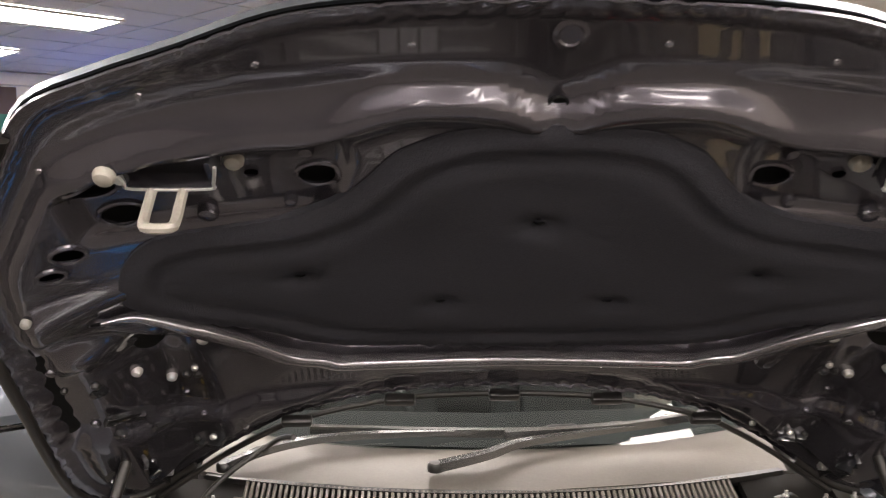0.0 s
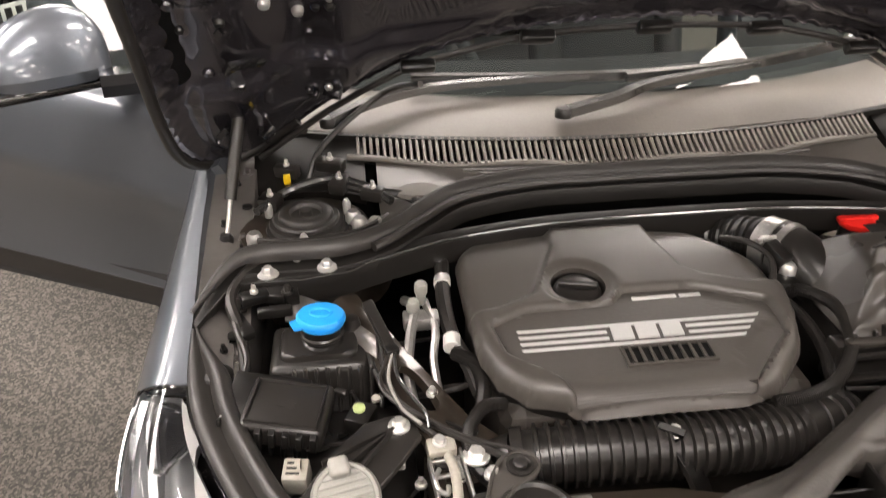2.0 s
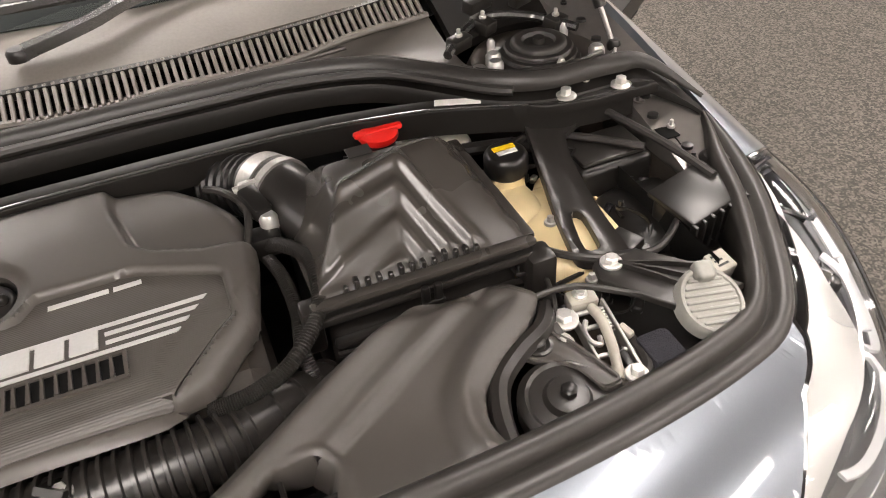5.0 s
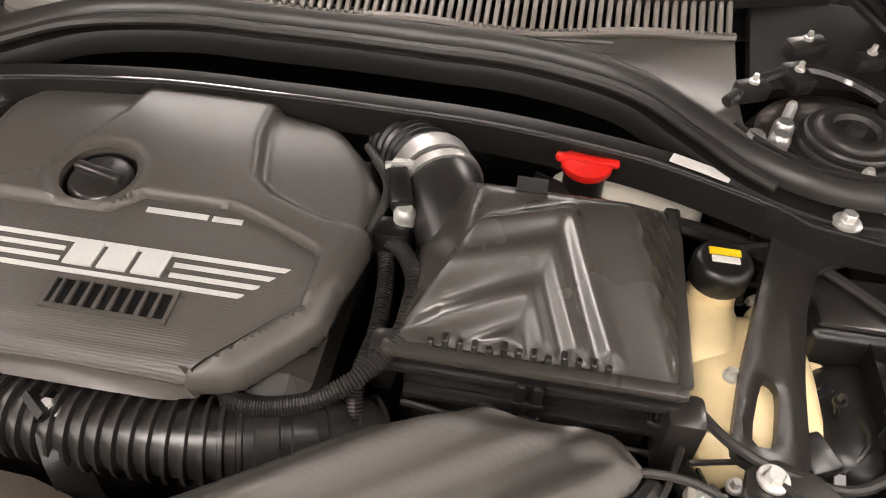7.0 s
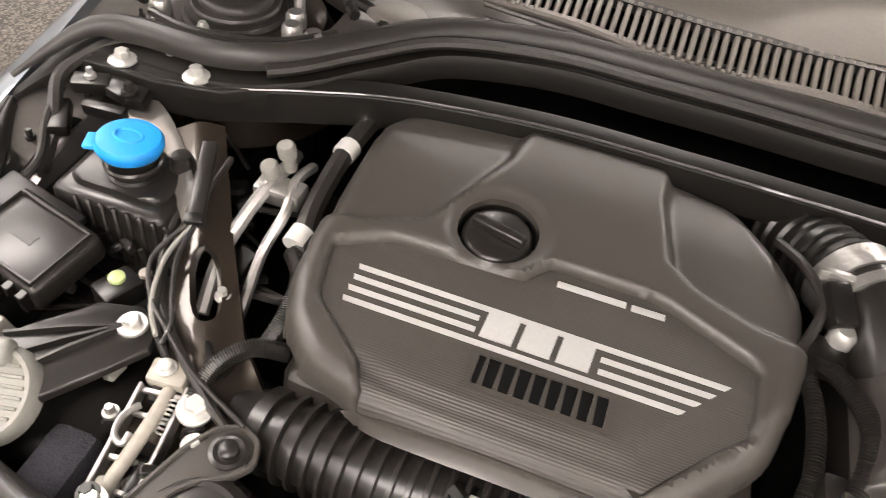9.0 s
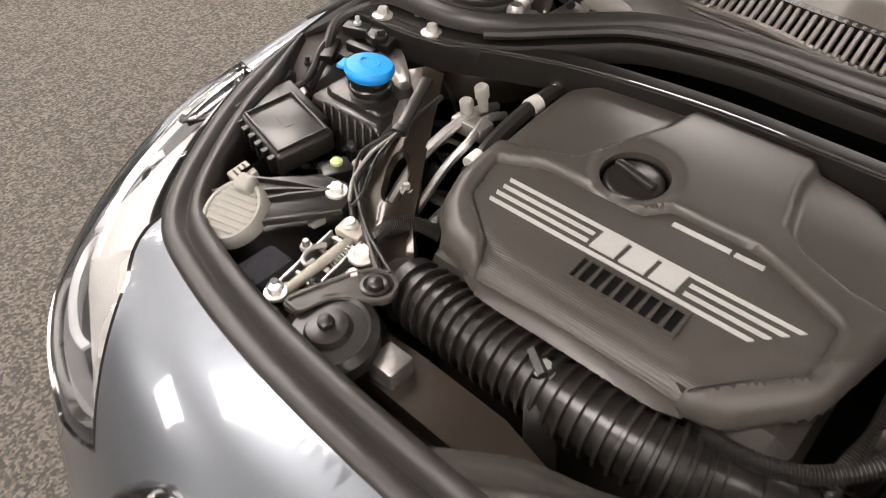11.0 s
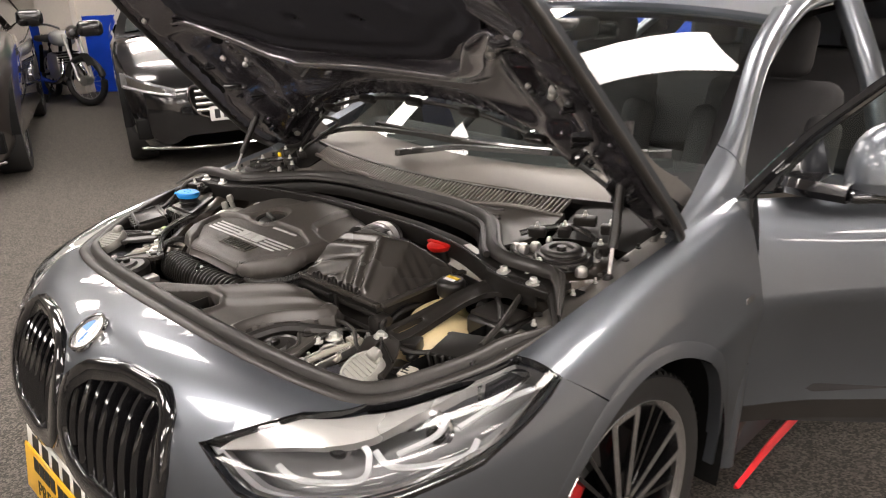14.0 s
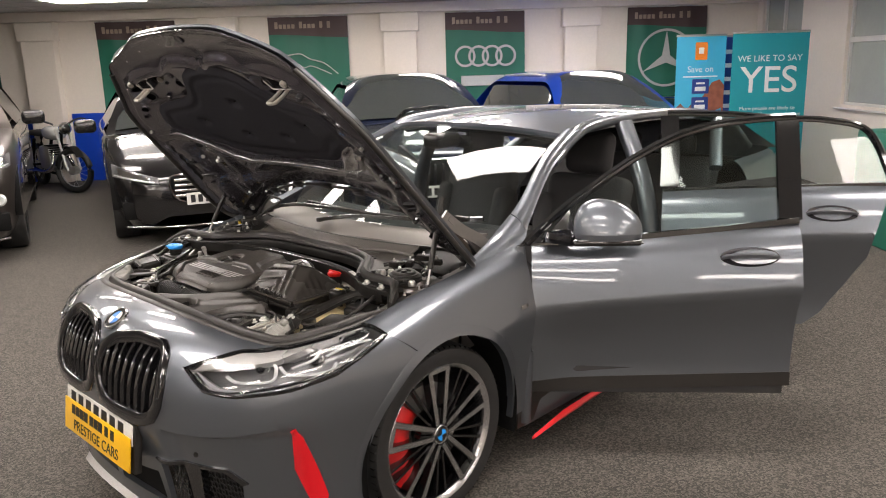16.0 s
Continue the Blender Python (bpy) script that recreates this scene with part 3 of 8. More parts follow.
part("tailgate", patch(lambda u, v: ((2 * u - 1) * (.52 + .14 * v), 3.85 + .33 * v, 1.255 - .25 * v - .05 * (2 * u - 1) ** 2 * (1 - v)), 12, 6), PAINT, CAR)

# Wheels.
def wheel(s, y, turn=0.0):
    w = new("wheel")
    w.parent = CAR
    w.matrix_basis = pose(s * 0.70, y, HUB_Z, 0, 0, (0 if s > 0 else 180) + turn)
    R = 0.322
    prof = [(.258, -.10), (.285, -.112), (.308, -.108), (.318, -.095), (R, -.06), (R + .001, 0), (R, .06), (.318, .095), (.308, .108), (.285, .112), (.258, .105), (.25, .09), (.25, -.09), (.258, -.10)]
    rot = pose(0, 0, 0, 0, 90, 0)
    part("tyre", lathe(prof, 64, m=rot), TYRE, w, "low-profile black tyre")
    # Near-black bars painting in the shade of the shoulder grooves.
    bm = bmesh.new()
    for i in range(72):
        a = 2 * math.pi * i / 72
        for sx in (-1, 1):
            rbox(.052, .104, -.002, .002, R - .014, R - .003, 0, bm=bm, m=Matrix.Rotation(a, 4, "X") @ Matrix.Diagonal((sx, 1, 1, 1)))
    tagged(part("tread_groove_shade", bm, DARK, w, smooth=False), kind="stuff")
    part("rim", lathe([(.25, -.09), (.238, -.088), (.232, .05), (.236, .085), (.248, .098), (.258, .104), (.26, .098), (.252, .09), (.252, -.09)], 64, m=rot), RIMBLACK, w)
    part("rim_edge", lathe([(.239, .092), (.247, .1005), (.256, .1065), (.2575, .104), (.249, .096)], 64, m=rot), RIMCUT, w)
    part("hub_cap", lathe([(0, .104), (.026, .103), (.030, .098), (.030, .08), (.0, .08)], 24, m=rot), GLOSSBLACK, w)
    part("hub_ring", lathe([(.030, .1005), (.033, .1015), (.036, .099), (.036, .09), (.03, .09)], 24, m=rot), RIMCUT, w)
    bm = bmesh.new()
    for i in (0, 1):
        vs = [bm.verts.new((.1046, .021 * math.cos(a), .021 * math.sin(a))) for a in np.linspace(i * math.pi, i * math.pi + math.pi / 2, 8)] + [bm.verts.new((.1046, 0, 0))]
        bm.faces.new(vs)
    part("hub_mark", bm, BLUECAP, w, smooth=False)

    def bar(p0, p1, w0, w1, x0, x1, t, mat, name, i):
        """A tapered spoke from one polar place to another."""
        (r0, a0), (r1, a1) = p0, p1
        A = np.array((r0 * math.sin(a0), r0 * math.cos(a0)))
        B = np.array((r1 * math.sin(a1), r1 * math.cos(a1)))
        d = (B - A) / np.linalg.norm(B - A)
        n = np.array((-d[1], d[0]))
        bm = bmesh.new()
        ring = []
        for P, ww, x in ((A, w0, x0), (B, w1, x1)):
            ring.append([bm.verts.new((x + dx, *(P + n * ww * sgn))) for sgn, dx in ((-1, 0), (1, 0), (.8, -t), (-.8, -t))])
        for j in range(4):
            bm.faces.new((ring[0][j], ring[0][(j + 1) % 4], ring[1][(j + 1) % 4], ring[1][j]))
        bm.faces.new(ring[0])
        bm.faces.new(ring[1][::-1])
        move(bm, Matrix.Rotation(i * 2 * math.pi / 5, 4, "X"))
        return part(name, bm, mat, w, smooth=False)

    for i in range(5):
        for sg in (-1, 1):
            bar((.03, sg * .5), (.10, sg * .10), .010, .009, .100, .094, .03, RIMBLACK, "spoke", i)
            bar((.035, sg * .42), (.242, sg * .18), .010, .0115, .100, .099, .035, RIMBLACK, "spoke", i)
            bar((.040, sg * .40), (.243, sg * .18), .0075, .0098, .1012, .1002, .002, RIMCUT, "spoke_face", i)
            bar((.06, math.pi / 5 + sg * .16), (.24, math.pi / 5 + sg * .10), .004, .005, .094, .092, .03, RIMBLACK, "spoke", i)
        bar((.243, -.20), (.243, .20), .006, .007, .1002, .1002, .03, RIMCUT, "spoke_face", i)
    part("brake_disc", lathe([(.07, .02), (.165, .02), (.165, .0), (.07, .0)], 48, m=rot), ALU, w)
    bm = patch(lambda u, v: (.055 + .02 * math.sin(math.pi * v), (.115 + .11 * v) * math.cos(math.radians(-46 + 92 * u)) * -1, (.115 + .11 * v) * math.sin(math.radians(-46 + 92 * u))), 12, 6)
    solid(bm, 0.05)
    part("caliper", bm, CALIPER, w, "red painted brake caliper")
    return w


for s in (1, -1):
    for y in (HUB_Y, REAR_Y):
        wheel(s, y)
        bm = patch(lambda u, v: (s * (.60 + .24 * v), y + (ARCH + .01) * math.cos(math.pi * (1.2 * u - .1)), HUB_Z + (ARCH + .01) * math.sin(math.pi * (1.2 * u - .1))), 24, 2)
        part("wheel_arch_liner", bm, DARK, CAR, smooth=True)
        lip = []
        for a in np.radians(np.linspace(3, 186 if y == HUB_Y else 178, 40)):
            p, q = (skin(*on_skin(None, y + r_ * math.cos(a), HUB_Z + r_ * math.sin(a))) for r_ in (ARCH, ARCH + .034))
            lip.append([(s * (q[0] + .0005), q[1], q[2]), (s * (q[0] + .0025), q[1] + (p[1] - q[1]) * .12, q[2] + (p[2] - q[2]) * .12), (s * (p[0] + .0015), p[1], p[2]), (s * (p[0] - .03), p[1], p[2])])
        bm = bmesh.new()
        rows = [[bm.verts.new(c) for c in row] for row in lip]
        for r0, r1 in zip(rows, rows[1:]):
            for j in range(3):
                bm.faces.new((r0[j], r0[j + 1], r1[j + 1], r1[j]))
        part("arch_lip", bm, PAINT, CAR)
        # Plain near-black sheet closing the well, in place of its shade.
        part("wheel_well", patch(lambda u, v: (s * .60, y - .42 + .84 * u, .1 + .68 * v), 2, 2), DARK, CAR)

# ---- bonnet, standing open ----
HOOD_O = np.array((0, 1.24, 0.905))
HOOD_E, HOOD_D = np.array((0, -0.725, 0.689)), np.array((0, -0.689, -0.725))
HOOD_RIM = [(0, 1.162), (.13, 1.158), (.24, 1.152), (.317, 1.140), (.42, 1.105), (.51, 1.080), (.588, 1.052), (.648, .975), (.703, .895), (.748, .815), (.768, .69), (.785, .50), (.803, .31), (.805, .19), (.785, .12), (.74, .08), (.69, .07), (.63, .10), (.56, .145), (.47, .195), (.38, .235), (.20, .272), (0, .282)]
hood_rim = spline(HOOD_RIM, 4)


def hood_out(x, s):
    """Depth of the outer skin below the bonnet's plane, towards the engine."""
    f = max(0, (s - 0.98) / 0.18)
    return -0.045 + (0.125 + 0.05 * max(0, 0.8 - s)) * (abs(x) / 0.77) ** 2.6 + 0.016 * f * f


def hood_world(x, s, d):
    return HOOD_O + HOOD_E * s + HOOD_D * d + np.array((x, 0, 0))


def bump1(t):
    t = min(max(t, 0.0), 1.0)
    return t * t * (3 - 2 * t)


RIDGE = np.array([(0, .445), (.12, .443), (.25, .447), (.305, .454), (.34, .474), (.39, .500), (.45, .565), (.51, .625), (.57, .665), (.615, .680)])
FOLD_TOP = spline([(0, 1.032), (.02, 1.036), (.05, 1.050), (.09, 1.060), (.25, 1.056), (.345, 1.050), (.438, 1.038), (.535, 1.013), (.62, .97)], 8)
FOLD_LOW = spline([(0, .996), (.03, 1.002), (.07, 1.018), (.157, 1.026), (.215, 1.012), (.265, .990), (.30, .983), (.382, .983), (.499, .972), (.62, .93)], 8)


def hood_in(x, s):
    """Depth of the pressed inner panel."""
    x = abs(x)
    gap = np.hypot(hood_rim[:, 0] - x, hood_rim[:, 1] - s).min()
    top, low = (np.interp(x, t[:, 0], t[:, 1]) for t in (FOLD_TOP, FOLD_LOW))
    h = 0.010 + 0.028 * min(bump1((gap - 0.040) / 0.03), bump1((top - s) / (top - low)))
    h += .005 * math.exp(-((gap - .017) / .005) ** 2)
    h += (.004 * math.exp(-((s - top) / .006) ** 2) + .012 * math.exp(-((s - low + .004) / .020) ** 2)) * bump1((.60 - x) / .05) * bump1((x + .02) / .06)
    # The recess round each striker.
    h -= 0.020 * bump1((s - 0.835) / 0.02) * bump1((low - .006 - s) / 0.014) * bump1((x - 0.235 - 0.3 * max(0, .93 - s)) / 0.03) * bump1((0.60 - x) / 0.03)
    r = np.interp(x, RIDGE[:, 0], RIDGE[:, 1])
    h -= 0.020 * bump1((r - 0.03 - s) / 0.03) * bump1((s - 0.26 - 0.1 * x) / 0.05) * bump1((gap - .03) / .04)
    h += 0.010 * math.sin(40 * x) * bump1((x - .42) / .1) * bump1((r - .05 - s) / .05) * bump1((gap - .04) / .03)
    h += 0.007 * math.sin(55 * s + 20 * x) * bump1((x - .50) / .06) * bump1((.78 - s) / .05) * bump1((s - .52) / .05) * bump1((gap - .05) / .03)
    return hood_out(x, s) + h


HOOD = new("bonnet")
HOOD.parent = CAR
tagged(HOOD, "open grey bonnet showing its black inner panel")
part("outer_skin", skin_panel(hood_rim, step=(.03, .03), depth=0.01, fn=lambda x, s: hood_world(x, s, hood_out(x, s))), PAINT, HOOD)
HOLES = [(.555, .924, .026, .015), (.536, .869, .025, .017), (.607, .831, .018, .012), (.638, .797, .014, .008), (.290, .902, .024, .017), (.371, .915, .009, .007), (.622, .672, .012, .007)]
holes = [[(x + a * math.cos(t), s + b * math.sin(t)) for t in np.linspace(0, 2 * math.pi, 12, endpoint=False)] for x, s, a, b in HOLES]
part("inner_panel", skin_panel(hood_rim, holes, step=(.0085, .0085), depth=-0.004, fn=lambda x, s: hood_world(x, s, hood_in(x, s))), HOODIN, HOOD, "glossy black pressed inner panel", sharp=85)
# Near-black sheet under the panel, for the shade seen through its holes.
part("cavity_shade", skin_panel(hood_rim, step=(.05, .05), fn=lambda x, s: hood_world(x, s, hood_out(x, s) + .006), lip=False), DARK, HOOD)
LINER = [(0, 1.0), (.06, .998), (.12, .987), (.168, .966), (.195, .948), (.228, .909), (.265, .873), (.295, .856), (.341, .842), (.42, .838), (.505, .832), (.556, .785), (.576, .720), (.566, .69), (.525, .650), (.42, .590), (.34, .530), (.25, .500), (.164, .490), (0, .485)]
DIMPLES = [(0, .819), (.333, .717), (.130, .629)]


def liner(x, s):
    gap = np.hypot(liner_rim[:, 0] - abs(x), liner_rim[:, 1] - s).min()
    h = 0.041 + 0.010 * bump1(gap / 0.03) - 0.006 * math.exp(-((gap - .050) / .012) ** 2) + .002 * math.sin(19 * x + 5) * math.sin(23 * s)
    for dx, ds in DIMPLES:
        q = math.hypot((abs(x) - dx) / 1.6, s - ds)
        h -= 0.014 * math.exp(-(q / 0.017) ** 2)
    return hood_world(x, s, hood_out(x, s) + h)


liner_rim = spline(LINER, 4)


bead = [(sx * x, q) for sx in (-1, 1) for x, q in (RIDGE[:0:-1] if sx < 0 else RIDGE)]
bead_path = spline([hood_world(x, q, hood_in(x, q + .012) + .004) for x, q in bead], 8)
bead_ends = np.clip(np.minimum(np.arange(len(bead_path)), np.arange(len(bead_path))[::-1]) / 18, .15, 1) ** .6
part("bead", sweep(bead_path, [(.030 * math.cos(a), .015 * math.sin(a)) for a in np.linspace(0, 2 * math.pi, 20, endpoint=False)], scale=bead_ends), HOODLIT, HOOD, "glossy pressed bead across the inner panel, its highlight painted in")
# Near-black dish: the hole's shade put in as colour, nothing cut through.
part("centre_hole_shade", lathe([(.013, 0), (.011, .0025), (.009, .0015), (.009, -.001), (0, -.001)], 18, m=Matrix.Translation(hood_world(0, 1.016, hood_in(0, 1.016) + .001)) @ pose(0, 0, 0, 180 - 46.5)), DARK, HOOD)
part("bump_stop", lathe([(.020, 0), (.020, .003), (.014, .005), (.012, .003), (0, .003)], 20, m=Matrix.Translation(hood_world(.0, 1.112, hood_in(0, 1.112))) @ pose(0, 0, 0, 180 - 46.5)), HOODIN, HOOD)
# Spot welds in the same lightened paint.
for x, q in ((-.34, 1.075), (-.17, 1.095), (.11, 1.098), (.30, 1.082), (-.47, 1.045), (.47, 1.04), (-.60, .96)):
    part("spot_weld", lathe([(.005, 0), (.004, .0015), (0, .002)], 10, m=Matrix.Translation(hood_world(x, q, hood_in(x, q))) @ pose(0, 0, 0, 180 - 46.5)), HOODLIT, HOOD)
part("liner", skin_panel(liner_rim, step=(.012, .012), depth=0.012, fn=liner), FELT, HOOD, "black felt sound-deadening liner")
for s in (1, -1):
    for dx, ds in DIMPLES:
        if dx or s > 0:
            p = hood_world(s * dx, ds, hood_out(dx, ds) + .0385)
            part("liner_clip", lathe([(0, .004), (.006, .003), (.009, 0)], 10, m=Matrix.Translation(p) @ pose(0, 0, 0, 43.5 + 180)), PLASTIC, HOOD)
    # Striker loop on its plate.
    bd = hood_out(.44, .95) + .02
    p = [hood_world(s * x, q, bd + d) for x, q, d in ((.444, .926, .02), (.444, .926, .05), (.442, .932, .085), (.446, .936, .096), (.470, .936, .096), (.478, .932, .085), (.481, .926, .05), (.481, .926, .02))]
    part("striker_loop", tube(p, .0065, 8, 5), CREAM, HOOD, "pale painted striker loop")
    bm = bmesh.new()
    for x0, x1, q0, q1, dd in ((.408, .508, .928, .934, .032), (.406, .412, .928, .967, .026), (.504, .510, .928, .967, .026)):
        vs = [bm.verts.new(hood_world(s * x, q, bd + d)) for x, q, d in ((x0, q0, dd), (x1, q0, dd), (x1, q1, dd), (x0, q1, dd), (x0, q0, 0), (x1, q0, 0), (x1, q1, 0), (x0, q1, 0))]
        for f in ((0, 1, 2, 3), (4, 7, 6, 5), (0, 4, 5, 1), (1, 5, 6, 2), (2, 6, 7, 3), (3, 7, 4, 0)):
            bm.faces.new([vs[i] for i in f])
    part("striker_plate", bm, HOODIN, HOOD, smooth=False)
    for x, q, r, mat in ((.520, .968, .013, CREAM), (.518, .937, .012, ZINC), (.388, .937, .013, CREAM), (.436, .850, .014, HOODIN), (.300, .945, .010, HOODIN), (.330, .855, .009, HOODIN), (.50, .575, .010, ZINC), (.455, .565, .008, ZINC), (.62, .50, .009, ZINC), (.58, .45, .009, ZINC)):
        p = hood_world(s * x, q, hood_in(x, q))
        part("bolt", lathe([(r, -.002), (r, .004), (r * .8, .009), (r * .4, .011), (0, .011)], 12, m=Matrix.Translation(p) @ pose(0, 0, 0, 180 - 46.5)), mat, HOOD)
    # Pocket behind the striker: a black plate paints its shade. Rolled rims round the openings.
    pk = [hood_world(s * x, q, bd + .006) for x, q in ((.402, .928), (.512, .928), (.520, .970), (.394, .970))]
    bm = bmesh.new()
    bm.faces.new([bm.verts.new(p) for p in pk])
    part("pocket_shade", solid(bm, .004), GLOSSBLACK, HOOD, smooth=False)
    # Thin zinc tube painting the highlight along the pocket's fold.
    part("pocket_edge_highlight", tube([hood_world(s * x, q, bd + .032) for x, q in ((.398, .968), (.405, .940), (.414, .930), (.502, .930), (.510, .940), (.517, .968))], .0022, 6, 4), ZINC, HOOD)
    for x, q, ra, rb in HOLES[:5]:
        ringp = []
        for t in np.linspace(0, 2 * math.pi, 20, endpoint=False):
            hx, hs = x + (ra + .003) * math.cos(t), q + (rb + .003) * math.sin(t)
            ringp.append(hood_world(s * hx, hs, hood_in(hx, hs) + .001))
        part("rolled_rim", tube(ringp, .0035, 6, 1, closed=True), HOODIN, HOOD)
    # Black rubber along the side edge.
    side_edge = [hood_world(s * x, q, hood_out(x, q) + .012) for x, q in hood_rim if x > .60 and q < 1.03]
    part("edge_seal", sweep(side_edge, circle(.0095, 10)), RUBBER, HOOD, "black rubber edge seal")
    # Rubber stop near the side edge.
    p = hood_world(s * .695, .72, hood_in(.695, .72))
    part("rubber_stop", lathe([(.007, 0), (.007, .008), (.004, .011), (0, .011)], 10, m=Matrix.Translation(p) @ pose(0, 0, 0, 180 - 46.5)), GREYP, HOOD)
    # Hinge and gas strut.
    hp = [(.705, 1.30, .86), (.700, 1.20, .94), (.690, 1.10, 1.00), (.675, 1.03, 1.06)]
    part("hinge", sweep(spline([(s * x, y, z) for x, y, z in hp], 5), [(-.006, -.022), (.006, -.022), (.006, .022), (-.006, .022)]), BAYPAINT, CAR, "painted bonnet hinge arm")
    hp = [(.70, 1.15, .86), (.695, 1.12, .93), (.68, 1.06, 1.0)]
    part("hinge", sweep(spline([(s * x, y, z) for x, y, z in hp], 5), [(-.005, -.014), (.005, -.014), (.005, .014), (-.005, .014)]), BROWNSTEEL, CAR)
    a, b = np.array((s * .728, .885, .835)), np.array((s * .672, 1.030, 1.125))
    st = part("gas_strut", tube([a, a + (b - a) * .24], .0040, 8, 1), ALU, CAR, "gas strut holding the bonnet")
    part("cylinder", tube([a + (b - a) * .20, b], .0100, 10, 1), SATIN, st)
    part("ball_end", lathe([(0, -.012), (.011, -.008), (.012, .004), (.008, .012), (0, .013)], 12, m=Matrix.Translation(a)), PLASTIC, st)
    # Hinge clutter: fixings, brackets and drain plugs in the rear corner.
    rg = random.Random(31)
    for i in range(16):
        x, q = rg.uniform(.50, .74), rg.uniform(.16, .56)
        p = hood_world(s * x, q, hood_in(x, q) - .002)
        r = rg.uniform(.004, .010)
        part("fixing", lathe([(r, -.002), (r, .003), (r * .7, .007), (0, .008)], 10, m=Matrix.Translation(p) @ pose(0, 0, 0, 180 - 46.5)), rg.choice((ZINC, PLASTIC, HOODIN, GLOSSBLACK)), HOOD)
    for i in range(9):
        x, q = rg.uniform(.52, .72), rg.uniform(.18, .50)
        p = hood_world(s * x, q, hood_in(x, q) + .006)
        a_, b_ = rg.uniform(.008, .03), rg.uniform(.006, .014)
        part("bracket", rbox(-a_, a_, -b_, b_, -.006, .006, .003, m=Matrix.Translation(p) @ pose(0, 0, 0, -43.5, 0, rg.uniform(0, 180))), GLOSSBLACK, HOOD)
    part("hinge_link", sweep(spline([(s * .668, 1.16, .88), (s * .672, 1.10, .93), (s * .67, 1.03, .955), (s * .662, .98, 1.0)], 6), [(-.004, -.012), (.004, -.012), (.004, .012), (-.004, .012)]), GLOSSBLACK, CAR)
    part("hinge_link", sweep(spline([(s * .69, 1.20, .90), (s * .69, 1.12, .985), (s * .685, 1.05, 1.05)], 6), [(-.004, -.010), (.004, -.010), (.004, .010), (-.004, .010)]), BAYPAINT, CAR)
    for y, z in ((1.16, .885), (1.10, .935), (1.05, .975), (1.12, .98)):
        part("hinge_pin", lathe([(0, -.010), (.009, -.009), (.010, 0), (.009, .009), (0, .010)], 12, m=pose(s * .664, y, z, 0, 90)), ZINC, CAR)
# Seal along the rear edge of the bonnet, with its clips, and a washer hose.
rear = [hood_world(x, q - .004, hood_out(x, q) + .03) for x, q in [(sx * x, q) for sx in (-1, 1) for x, q in (HOOD_RIM[16:] if sx < 0 else HOOD_RIM[16:-1][::-1])]]
part("rear_seal", tube(rear, .006, 8, 4), RUBBER, HOOD, "thin rubber seal on the bonnet's rear edge")
for x, q in ((-.40, .23), (0, .282), (.40, .23), (-.2, .272), (.2, .272)):
    p = hood_world(x, q, hood_out(x, q) + .035)
    part("nozzle", rbox(-.03, .03, -.012, .012, -.010, .010, .006, m=Matrix.Translation(p) @ pose(0, 0, 0, -44)), PLASTIC, HOOD)
part("hose", tube([hood_world(-.40, .25, .06), (-.45, 1.12, .99), (-.53, 1.10, .94), (-.58, 1.07, .90), (-.60, 1.04, .86)], .0055, 8, 8), RUBBER, CAR, "black washer hose")

